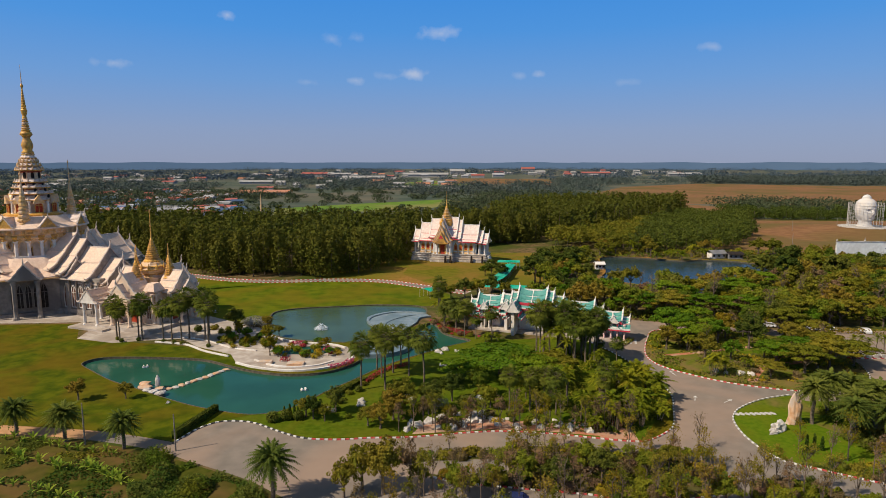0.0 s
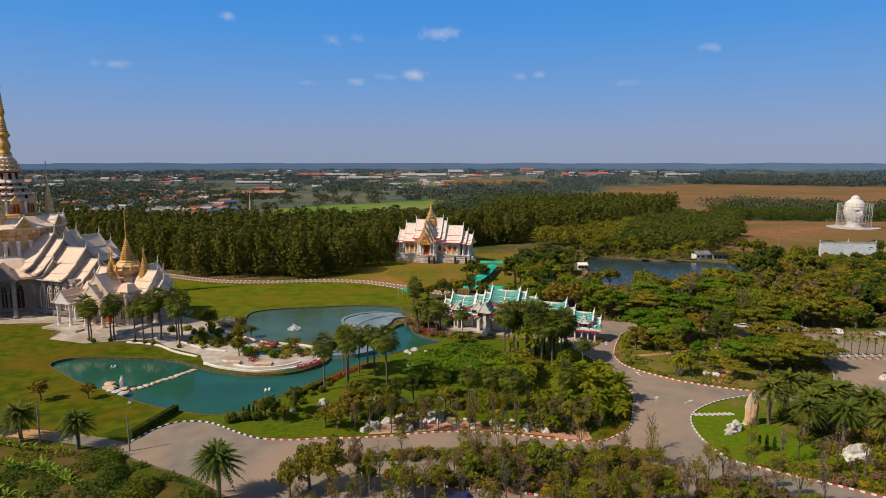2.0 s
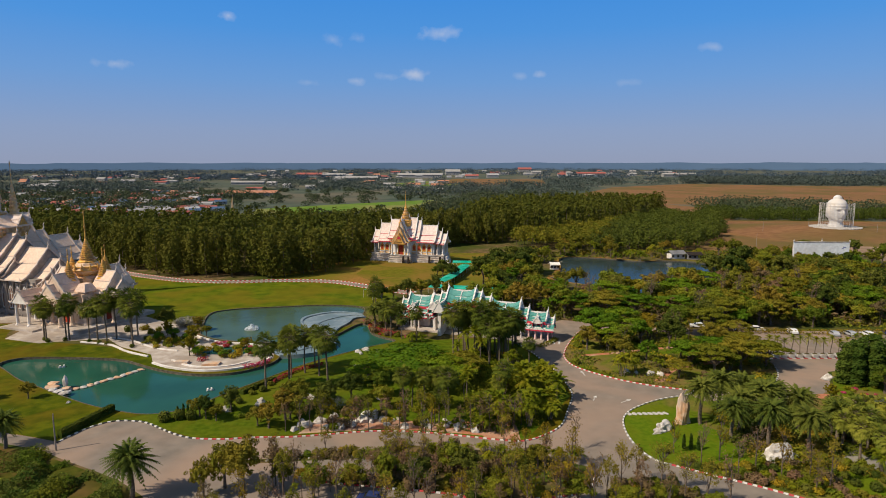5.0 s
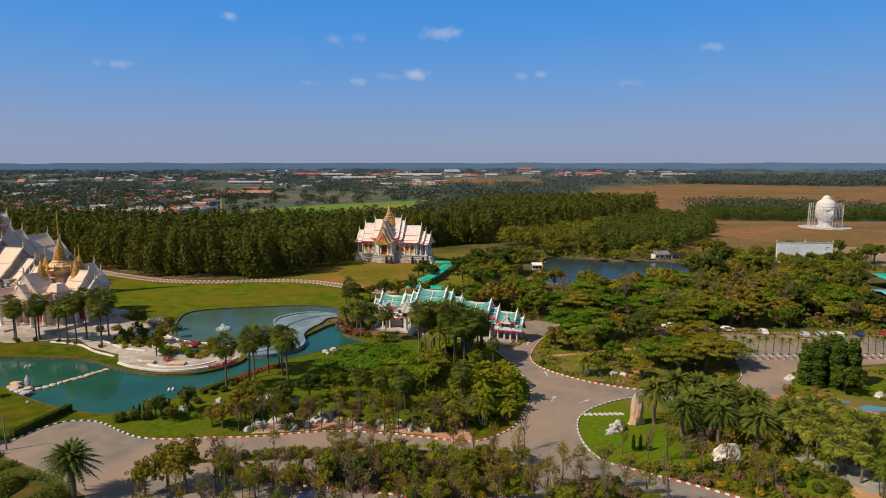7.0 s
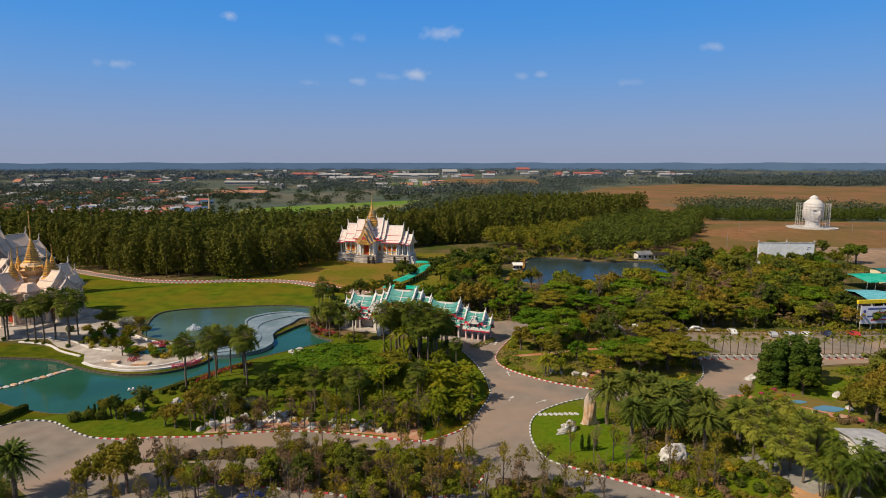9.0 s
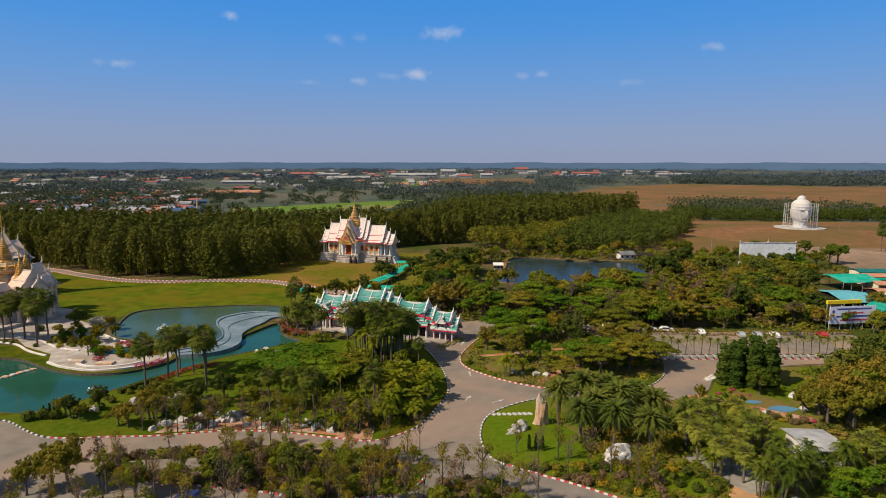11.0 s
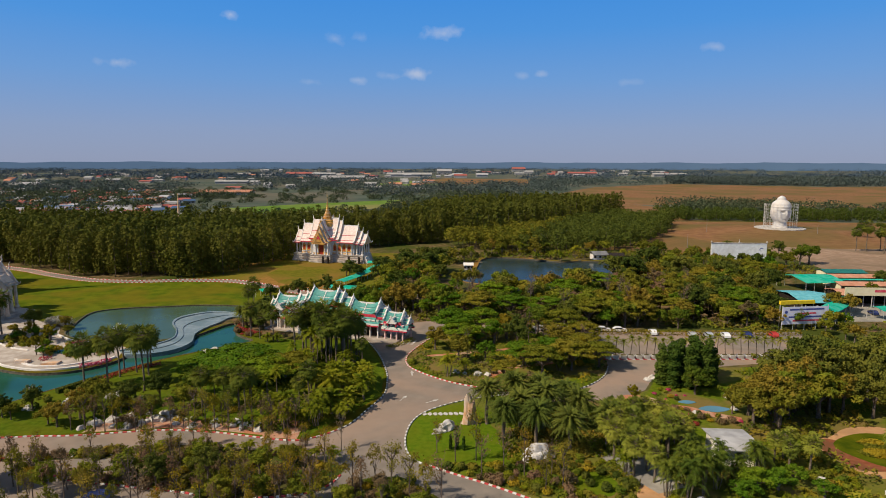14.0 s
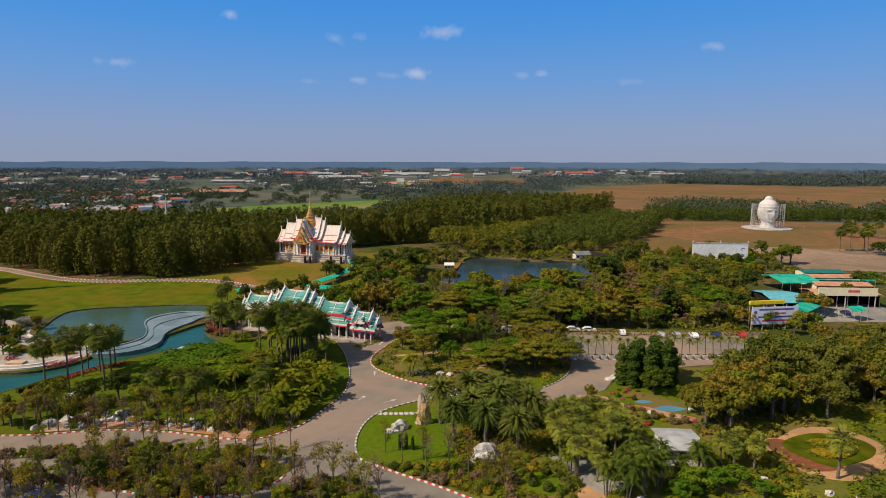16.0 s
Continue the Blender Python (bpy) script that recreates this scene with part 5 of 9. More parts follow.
def pavilion():
    """Turquoise-roofed gate pavilion at the pond."""
    t = thing("gate_pavilion", T(29.5, 184.5, 0, -20) @ Matrix.Translation((0.64, 1.2, 0)) @ Matrix.Diagonal((0.9, 0.92, 1, 1)), "white visitor pavilion with turquoise tiled roofs and red trim", "pavilion")
    I = Matrix.Identity(4)

    def hall(x0, x1, W, ze, zr, y=0.0, ends=(True, True), turn=0, floor=0.0, wall=True):
        m = T((x0 + x1) / 2, y, 0, turn)
        W, ze, zr = W * 0.8, ze + 0.2 * (zr - ze), zr - 0.35
        half = (x1 - x0) / 2
        for s2 in (1, -1):
            part("skirt_roof", Geo().prism([(s2 * (W - 0.3), ze - 0.55), (s2 * (W + 1.0), ze - 1.45), (s2 * (W + 1.0), ze - 1.6), (s2 * (W - 0.3), ze - 0.75)], -half, half, m @ T(0, 0, 0, 90)), "tile_teal", t)
            part("fascia", Geo().box(-half - 0.1, half + 0.1, s2 * (W + 1.0) - 0.1, s2 * (W + 1.0) + 0.1, ze - 1.62, ze - 1.28, m), "trim_white", t)
            part("fascia", Geo().box(-half, half, s2 * (W + 0.9) - 0.1, s2 * (W + 0.9) + 0.1, ze - 2.0, ze - 1.62, m), "trim_red", t)
        roof(t, m, x1 - x0, W, ze, zr, "tile_teal", "trim_white", "plaster", 0.85, ends, border=0.34, edge="trim_white", sag=0.11, ridge=0.22, eave="trim_red", lines=0.05)
        part("fascia", Geo().box(-(x1 - x0) / 2, (x1 - x0) / 2, -W - 0.05, -W + 0.15, ze - 0.75, ze - 0.25, m).box(-(x1 - x0) / 2, (x1 - x0) / 2, W - 0.15, W + 0.05, ze - 0.75, ze - 0.25, m), "trim_red", t)
        part("fascia", Geo().box(-(x1 - x0) / 2, (x1 - x0) / 2, -W + 0.1, -W + 0.3, ze - 1.2, ze - 0.75, m), "trim_white", t)
        part("fascia", Geo().box(-(x1 - x0) / 2, (x1 - x0) / 2, -W + 0.2, -W + 0.4, ze - 1.55, ze - 1.2, m), "trim_red", t)
        if x1 - x0 > 6 and not turn:
            pr = slope_profile(W, ze, zr)
            part("rib", Geo().tube([(0, -y, z + 0.08) for y, z in pr], [0.2] * len(pr), 4, m), "trim_white", t)
        if wall:
            wall_block(t, m, -(x1 - x0) / 2 + 0.8, (x1 - x0) / 2 - 0.8, -W + 1.6, W - 1.6, 0, ze + 0.3)
            part("fascia", Geo().box(-(x1 - x0) / 2 - 0.3, (x1 - x0) / 2 + 0.3, -W + 0.7, -W + 1.0, ze - 1.6, ze - 1.2, m), "trim_white", t)

    part("platform", Geo().box(-24, 27, -7, 7, 0, 0.5), "paving", t)
    for x0, x1, W, ze, zr in ((-25, -22.4, 3.2, 5.2, 8.6), (-22.2, -13.4, 3.9, 6.2, 10.2), (-13.2, -9.6, 4.2, 6.8, 10.9), (-10.2, -7.4, 4.6, 7.4, 11.8), (-7.6, 2.4, 5.4, 8.2, 12.9),
                              (1.8, 4.6, 5.0, 8.2, 12.8), (3.8, 7.8, 4.6, 7.4, 11.4), (8.0, 18.2, 4.4, 6.4, 10.2), (17.5, 21.0, 3.9, 5.8, 9.0)):
        hall(x0, x1, W, ze, zr)
    for x0, x1, W, ze, zr in ((20.9, 27.4, 3.6, 4.9, 8.2), (27.0, 29.6, 2.8, 4.3, 6.8)):
        hall(x0, x1, W, ze, zr, -1.0, wall=False)
    # cross gables towards the forecourt and the pond
    hall(-21.2, -16.4, 2.2, 5.6, 8.4, -3.6, (False, True), -90)
    hall(-13.2, -8.8, 2.6, 6.2, 9.4, -4.4, (False, True), -90)
    hall(-11.0, -4.2, 2.7, 6.0, 10.2, -7.2, (False, True), -90)
    hall(22.6, 26.6, 1.9, 4.8, 7.2, -3.4, (False, True), -90, wall=False)
    # lower skirt roofs under the main eaves
    for x0, x1, y0, z in ((-24.5, -14, -5.2, 4.4), (-13, -5, -6.4, 5.8), (5, 20, -5.6, 4.8), (21, 30, -5.2, 3.9)):
        part("skirt_roof", Geo().add([(x0, y0, z), (x1, y0, z), (x1, y0 + 1.8, z + 1.0), (x0, y0 + 1.8, z + 1.0), (x0, y0, z - 0.15), (x1, y0, z - 0.15), (x1, y0 + 1.8, z + 0.85), (x0, y0 + 1.8, z + 0.85)],
                                     [(0, 1, 2, 3), (7, 6, 5, 4), (0, 4, 5, 1), (1, 5, 6, 2), (3, 7, 4, 0), (2, 6, 7, 3)]), "tile_teal", t)
        part("fascia", Geo().box(x0 - 0.1, x1 + 0.1, y0 - 0.15, y0 + 0.05, z - 0.35, z + 0.12), "trim_white", t)
        part("fascia", Geo().box(x0, x1, y0 - 0.1, y0 + 0.1, z - 0.75, z - 0.36), "trim_red", t)
    for x in (21.8, 24.0, 26.0, 28.2):
        for y in (-4.2, 2.2):
            column(t, I, x, y, 0, 5.0, 0.34, "pink")
    for x in (13.6, 16.4, 19.2):
        column(t, I, x, -4.4, 0, 6.0, 0.32)
    for x in (-23, -20, -17.2):
        column(t, I, x, -4.6, 0, 5.6, 0.32)
    part("doorway", Geo().box(14.4, 18.6, -2.95, -2.8, 0.5, 4.6).box(-22, -18, -2.1, -1.98, 0.5, 4.4), "dark", t)
    for k in range(4):
        arch_window(t, T(-2.0 + 2.6 * k, -4.45, 2.0), 1.5, 4.0, "trim_white", "dark")
    return t


great_temple()
gate_hall()
mondop()
pavilion()


def statue_head():
    """Unfinished giant head, kept as one plain form."""
    def bump(v, c, w):
        return max(0.0, 1 - ((v - c) / w) ** 2)

    v, f, N, M = [], [], 72, 60
    for k in range(M + 1):
        z = k / M
        # half width and half depth of the neck, jaw, cheeks, skull and topknot, from below
        wide = np.interp(z, (0, 0.08, 0.16, 0.22, 0.34, 0.5, 0.66, 0.76, 0.84, 0.87, 0.93, 0.98, 1), (6.2, 5.0, 4.7, 5.2, 6.5, 7.1, 7.2, 6.7, 4.9, 3.4, 3.1, 1.7, 0.1))
        deep = np.interp(z, (0, 0.08, 0.16, 0.22, 0.34, 0.5, 0.66, 0.76, 0.84, 0.87, 0.93, 0.98, 1), (6.2, 5.0, 4.8, 6.2, 7.4, 7.9, 7.9, 7.1, 5.0, 3.4, 3.1, 1.7, 0.1))
        for i in range(N):
            a = 2 * math.pi * i / N
            x, y = math.sin(a), -math.cos(a)
            r = 1.0
            if y < 0:
                r += 0.26 * bump(x, 0, 0.16) * bump(z, 0.43, 0.1) + 0.1 * bump(x, 0, 0.3) * bump(z, 0.31, 0.035) + 0.07 * bump(x, 0, 0.3) * bump(z, 0.225, 0.035)
                r -= 0.17 * bump(abs(x), 0.4, 0.24) * bump(z, 0.505, 0.045) + 0.08 * bump(x, 0, 0.34) * bump(z, 0.268, 0.02)
                r += 0.07 * bump(abs(x), 0.4, 0.34) * bump(z, 0.575, 0.025) + 0.05 * bump(z, 0.66, 0.02)
            ear = 1 + 0.2 * bump(abs(x), 1.0, 0.16) * bump(z, 0.42, 0.2)
            curl = 0.025 * math.sin(26 * a) * math.sin(150 * z) if z > 0.67 and z < 0.97 else 0.0
            v.append((wide * (r + curl) * ear * x, deep * (r + curl) * y, 26.4 * z))
    for k in range(M):
        for i in range(N):
            j = (i + 1) % N
            f.append((k * N + i, k * N + j, (k + 1) * N + j, (k + 1) * N + i))
    f.append(tuple(M * N + i for i in range(N)))
    g = Geo().add(v, f)
    ob = part("giant_statue", g, "head", smooth=True)
    ob.matrix_basis = T(319.3, 460, 4.0, 4) @ Matrix.Diagonal((0.91, 0.91, 0.91, 1))
    tagged(ob, "giant unfinished white cement head statue", "statue")
    tagged(part("earth_mound", Geo().lathe([(104, -0.35), (82, 0.12), (60, 0.95), (40, 2.25), (26, 3.2), (16, 3.5)], 64, 319.3, 460), "field", smooth=True), "low rise of bare brown earth below the statue", "ground", kind="structure")
    base = part("statue_platform", Geo().lathe([(17.4, 2.8), (17.4, 4.0), (16.8, 4.02)], 40), "stone")
    base.matrix_basis = T(319.3, 460)
    tagged(base, "round pale concrete platform under the statue", "platform")
    s = thing("scaffolding", T(319.3, 460, 3.3) @ Matrix.Diagonal((0.91, 0.91, 0.91, 1)), "tall steel scaffolding round the unfinished statue", "scaffolding")
    for k in range(30):
        a = 2 * math.pi * k / 30
        part("pole", Geo().tube([(12.4 * math.cos(a), 12.4 * math.sin(a), 0.8), (12.4 * math.cos(a), 12.4 * math.sin(a), 20.5)], [0.12, 0.12], 5), "steel", s)
    for j in range(9):
        z = 2.6 + 2.2 * j
        part("ring_rail", Geo().tube([(12.4 * math.cos(2 * math.pi * k / 18), 12.4 * math.sin(2 * math.pi * k / 18), z) for k in range(19)], [0.09] * 19, 4), "steel", s)


statue_head()

# ---------------------------------------------------------------- plants
rng = np.random.default_rng(11)
PARTS = {}


def leaf_quads(centres, size):
    """Leaf-shaped four-cornered blades at the centres, turned at random."""
    n = len(centres)
    a = rng.normal(size=(n, 3))
    a /= np.linalg.norm(a, axis=1)[:, None] + 1e-9
    b = rng.normal(size=(n, 3))
    b -= a * (a * b).sum(1)[:, None]
    b /= np.linalg.norm(b, axis=1)[:, None] + 1e-9
    s = size * rng.uniform(0.65, 1.3, (n, 1))
    u, w = a * s * 0.8, b * s * 0.5
    c = np.asarray(centres)
    return np.stack([c - u, c + w, c + u, c - w], 1)


def leaf_sprays(centres, outward, size, ragged=0.55, long=1.5, up=0.25):
    """Pointed three-cornered leaf sprays that face outwards from their clump, as leaves turn to the light."""
    n = len(centres)
    c = np.asarray(centres, float)
    f = np.asarray(outward, float) + rng.normal(size=(n, 3)) * ragged + np.array((0, 0, up))
    f /= np.linalg.norm(f, axis=1)[:, None] + 1e-9
    a = rng.normal(size=(n, 3))
    a -= f * (a * f).sum(1)[:, None]
    a /= np.linalg.norm(a, axis=1)[:, None] + 1e-9
    b = np.cross(f, a)
    s = size * rng.uniform(0.6, 1.35, (n, 1))
    return np.stack([c + a * s * long * 0.6, c - a * s * long * 0.4 + b * s * 0.5, c - a * s * long * 0.4 - b * s * 0.5], 1)


def blob_points(blobs, n, shell=0.55):
    """Points in the outer part of ellipsoids (x, y, z, rx, ry, rz), more on the larger ones."""
    blobs = np.array(blobs)
    vol = blobs[:, 3] * blobs[:, 4] * blobs[:, 5]
    pick = rng.choice(len(blobs), n, p=vol ** 0.7 / (vol ** 0.7).sum())
    d = rng.normal(size=(n, 3))
    d /= np.linalg.norm(d, axis=1)[:, None]
    rad = (shell ** 3 + (1 - shell ** 3) * rng.random(n)) ** (1 / 3)
    return blobs[pick, :3] + d * rad[:, None] * blobs[pick, 3:]


def blob_leaves(blobs, n, size, shell=0.6, ragged=0.5, crown=0.35):
    """Leaf sprays over the outer part of ellipsoids, facing out of their clump and a little out of the whole crown."""
    blobs = np.array(blobs, float)
    area = (blobs[:, 3] * blobs[:, 4] + blobs[:, 3] * blobs[:, 5]) ** 0.9
    pick = rng.choice(len(blobs), n, p=area / area.sum())
    d = rng.normal(size=(n, 3))
    d /= np.linalg.norm(d, axis=1)[:, None]
    rad = (shell ** 3 + (1 - shell ** 3) * rng.random(n)) ** (1 / 3)
    c = blobs[pick, :3] + d * rad[:, None] * blobs[pick, 3:]
    o = d / blobs[pick, 3:]
    o /= np.linalg.norm(o, axis=1)[:, None]
    mid = c - blobs[:, :3].mean(0)
    mid /= np.linalg.norm(mid, axis=1)[:, None] + 1e-9
    return leaf_sprays(c, o + mid * crown, size, ragged)


def limbs(g, h0, top_pts, r0, bend=0.4):
    """A tapered trunk with limbs reaching towards the points."""
    g.tube([(0, 0, -0.2), (0.1 * bend, 0.05, h0 * 0.5), (0, 0, h0), (0.05, 0, h0 * 1.25)], [r0 * 1.35, r0, r0 * 0.85, r0 * 0.55], 7)
    for p in top_pts:
        s = rng.uniform(0.7, 1.0) * h0
        mid = Vector((p[0] * 0.45, p[1] * 0.45, s + (p[2] - s) * 0.6))
        g.tube([(0, 0, s), mid, p], [r0 * 0.55, r0 * 0.35, r0 * 0.1], 5)


def tree_proto(name, label, trunk_geo, crown_mesh, bark="bark", category="tree", crown_name="crown"):
    ob = thing(name, Matrix.Identity(4), label, category)
    a = part("trunk", trunk_geo, bark, ob)
    c = new(crown_name, crown_mesh)
    c.parent = ob
    PARTS[ob.name] = (a, c)
    return ob


def broadleaf(label, R, H, leaf, mat, n, blobs=9, flat=0.7, trunk=0.3, base=0.34, name="tree"):
    """A trunk that forks into limbs, each ending in several uneven leaf clumps."""
    bl, tops = [], []
    for i in range(blobs):
        a, q = i * 2.4 + rng.uniform(-0.5, 0.5), math.sqrt((i + rng.uniform(0.2, 0.9)) / blobs)
        c = (R * 0.7 * q * math.cos(a), R * 0.7 * q * math.sin(a), H * (base + 0.12 + (0.8 - base) * (1 - q * q * 0.75) * rng.uniform(0.55, 1.0)))
        tops.append(c)
        for k in range(4):
            d = rng.normal(size=3) * R * 0.2
            s = R * rng.uniform(0.12, 0.27)
            bl.append((c[0] + d[0], c[1] + d[1], c[2] + d[2] * 0.8, s * rng.uniform(0.95, 1.3), s, s * flat * rng.uniform(0.9, 1.2)))
    g = Geo()
    limbs(g, H * base, tops[::2], trunk)
    return tree_proto(name, label, g, quads_mesh("crown", blob_leaves(bl, n, leaf, 0.4, 0.75, 0.5), MAT[mat]))


def umbrella(label, R, H, mat, n):
    """A wide tree whose limbs fan out to thin, level layers of fine leaf."""
    bl, tops = [], []
    for i in range(30):
        a, q = i * 2.39996, math.sqrt((i + 0.5) / 30)
        p = (R * 0.85 * q * math.cos(a), R * 0.85 * q * math.sin(a), H * (0.92 - 0.3 * q * q) + rng.uniform(-0.8, 0.5))
        s = R * rng.uniform(0.15, 0.28)
        bl.append((*p, s * 1.15, s, s * 0.24))
        tops.append(p)
    g = Geo()
    limbs(g, H * 0.3, tops[::2], 0.3)
    return tree_proto("rain_tree", label, g, quads_mesh("crown", blob_leaves(bl, n, 0.33, 0.3, 0.45, 0.25), MAT[mat]))


def sparse(label, H, mat, n):
    """A thin street tree that has lost most of its leaves."""
    g = Geo()
    pts = []
    g.tube([(0, 0, -0.2), (0.1, 0, H * 0.4), (0.0, 0.1, H * 0.75), (0.1, 0, H)], [0.13, 0.1, 0.06, 0.02], 6)
    for i in range(13):
        z = H * rng.uniform(0.3, 0.85)
        a = rng.uniform(0, 2 * math.pi)
        l = H * rng.uniform(0.16, 0.3)
        e = Vector((l * math.cos(a) * 0.5, l * math.sin(a) * 0.5, z + l * 0.95))
        g.tube([(0.05, 0, z), (e.x * 0.5, e.y * 0.5, z + (e.z - z) * 0.4), e], [0.06, 0.04, 0.012], 4)
        for j in range(3):
            b = rng.normal(size=3) * 0.4
            f = e + Vector((b[0], b[1], abs(b[2])))
            g.tube([(e.x * 0.6, e.y * 0.6, z + (e.z - z) * 0.55), f], [0.03, 0.01], 3)
            pts += [np.array(f) * k + np.array(e) * (1 - k) for k in (0.2, 0.6, 1.0)]
    pts = np.array(pts)
    c = pts[rng.integers(0, len(pts), n)] + rng.normal(size=(n, 3)) * (0.32, 0.32, 0.45)
    return tree_proto("street_tree", label, g, quads_mesh("crown", leaf_quads(c, 0.21), MAT[mat]))


def blade(path, width, k=5):
    """Quads along a path, as a drooping leaf blade."""
    out = []
    p = np.array(path)
    d = np.gradient(p, axis=0)
    side = np.cross(d, (0, 0, 1.0))
    side /= np.linalg.norm(side, axis=1)[:, None] + 1e-9
    for i in range(len(p) - 1):
        w0, w1 = width(i / (len(p) - 1)), width((i + 1) / (len(p) - 1))
        out.append([p[i] - side[i] * w0, p[i] + side[i] * w0, p[i + 1] + side[i + 1] * w1, p[i + 1] - side[i + 1] * w1])
    return out


def feather(a, el, L, droop, origin, leaflet, n=22, thick=0.1, hang=0.3):
    """A feather palm frond: midrib with leaflets on both sides."""
    out = []
    o = np.array(origin, float)
    t = np.linspace(0, 1, n)
    hor = L * (t * math.cos(el))
    z = L * (t * math.sin(el)) - droop * L * t ** 2.2
    p = np.stack([o[0] + hor * math.cos(a), o[1] + hor * math.sin(a), o[2] + z], 1)
    d = np.gradient(p, axis=0)
    d /= np.linalg.norm(d, axis=1)[:, None]
    side = np.cross(d, (0, 0, 1.0))
    side /= np.linalg.norm(side, axis=1)[:, None] + 1e-9
    for i in range(n - 1):
        w = side[i] * 0.035
        out.append([p[i] - w, p[i] + w, p[i + 1] + w * 0.7, p[i + 1] - w * 0.7])
    for i in range(1, n):
        l = leaflet * (0.35 + 0.65 * math.sin(math.pi * min(1, 0.12 + 0.85 * t[i]))) * (1 - 0.5 * t[i] ** 4)
        for s in (-1, 1):
            tip = p[i] + side[i] * s * l * 0.85 + d[i] * l * 0.5 - np.array((0, 0, hang * l)) * rng.uniform(0.3, 1.3)
            w = d[i] * thick
            out.append([p[i] - w, p[i] + w, tip + w * 0.25, tip - w * 0.25])
    return out


def feather_palm(name, label, H, L, fronds, mat, leaflet=0.6, r=0.28, droop=0.75, thick=0.09, n=22, hang=0.3, top=82):
    g = Geo()
    zs = np.linspace(-0.1, H, 8)
    g.tube([(0.12 * math.sin(z), 0.05 * z / H, z) for z in zs], [r * (1.15 - 0.2 * z / H) for z in zs], 8)
    q = []
    for i in range(fronds):
        a = i * 2.39996 + rng.uniform(-0.2, 0.2)
        f = i / fronds
        q += feather(a, radians(top - (top + 36) * f), L * rng.uniform(0.85, 1.1), droop * rng.uniform(0.5, 0.9) * (1 - 0.45 * f), (0, 0, H), leaflet, n, thick, hang)
    return tree_proto(name, label, g, quads_mesh("fronds", q, MAT[mat]), "palm_bark", "palm", "fronds")


def fan_palm(label, H, R, mat, fans=26):
    """A fan palm: slender stem, a round head of pleated fans on long stalks."""
    g = Geo()
    zs = np.linspace(-0.1, H, 8)
    g.tube([(0.1 * math.sin(z * 0.6), 0, z) for z in zs], [0.22 - 0.07 * z / H for z in zs], 8)
    q = []
    for i in range(fans):
        a, f = i * 2.39996, (i + 0.5) / fans
        el = math.asin(1 - 1.86 * f)
        l = R * rng.uniform(0.42, 0.74)
        c = np.array((l * math.cos(el) * math.cos(a), l * math.cos(el) * math.sin(a), H + l * math.sin(el)))
        g.tube([(0, 0, H), c], [0.04, 0.025], 3)
        d = c - np.array((0, 0, H))
        d /= np.linalg.norm(d)
        s = np.cross(d, (0.05, 0, 1.0))
        s /= np.linalg.norm(s) + 1e-9
        d = d + np.array((0, 0, -0.75)) * (1 - 0.8 * max(0.0, d[2]))
        d /= np.linalg.norm(d)
        up = np.cross(s, d)
        for k in range(11):
            b = radians(-110 + 22 * k)
            v = d * math.cos(b) + s * math.sin(b)
            tip = c + v * R * 0.36 * rng.uniform(0.75, 1.2) - np.array((0, 0, 0.1 * R)) * rng.uniform(0.1, 1.5)
            w = np.cross(v, up) * R * 0.034
            m_ = c * 0.45 + tip * 0.55 + up * 0.06
            q.append([c, m_ - w, tip, m_ + w])
    return tree_proto("fan_palm", label, g, quads_mesh("fronds", q, MAT[mat]), "palm_bark", "palm", "fronds")


def clump_palm(label, stems, H, L, mat):
    g = Geo()
    q = []
    for s in range(stems):
        a = rng.uniform(0, 2 * math.pi)
        l = rng.uniform(0.1, 1.3)
        h = H * rng.uniform(0.55, 1.0)
        x, y = l * math.cos(a), l * math.sin(a)
        g.tube([(x * 0.4, y * 0.4, -0.1), (x * 0.8, y * 0.8, h * 0.6), (x * 1.2, y * 1.2, h)], [0.09, 0.08, 0.06], 5)
        for i in range(7):
            q += feather(i * 2.4 + s, radians(72 - 9 * i), L * rng.uniform(0.8, 1.1), 0.75, (x * 1.2, y * 1.2, h), 0.6, 13, 0.085)
    return tree_proto("areca_palm", label, g, quads_mesh("fronds", q, MAT[mat]), "palm_bark", "palm", "fronds")


def bush(name, label, blobs, leaf, mat, n, category="shrub", flat=0.2):
    ob = new(name, quads_mesh(name, blob_leaves(blobs, int(n * 1.5), leaf * 0.9, 0.5), MAT[mat]))
    return tagged(ob, label, category)


def banana(label):
    q = []
    for i in range(7):
        a = i * 2.4
        el = radians(80 - 8 * i)
        t = np.linspace(0, 1, 6)
        L = 1.9
        path = np.stack([L * t * math.cos(el) * math.cos(a), L * t * math.cos(el) * math.sin(a), 0.45 + L * t * math.sin(el) - 0.7 * t ** 2.6], 1)
        q += blade(path, lambda u: 0.02 + 0.15 * math.sin(math.pi * min(1, u * 0.95 + 0.05)))
    ob = thing("banana_plant", Matrix.Identity(4), label, "plant")
    a = part("stem", Geo().tube([(0, 0, -0.1), (0, 0, 1.0)], [0.14, 0.1], 6), "l_banana", ob)
    c = new("leaves", quads_mesh("leaves", q, MAT["l_banana"]))
    c.parent = ob
    PARTS[ob.name] = (a, c)
    return ob


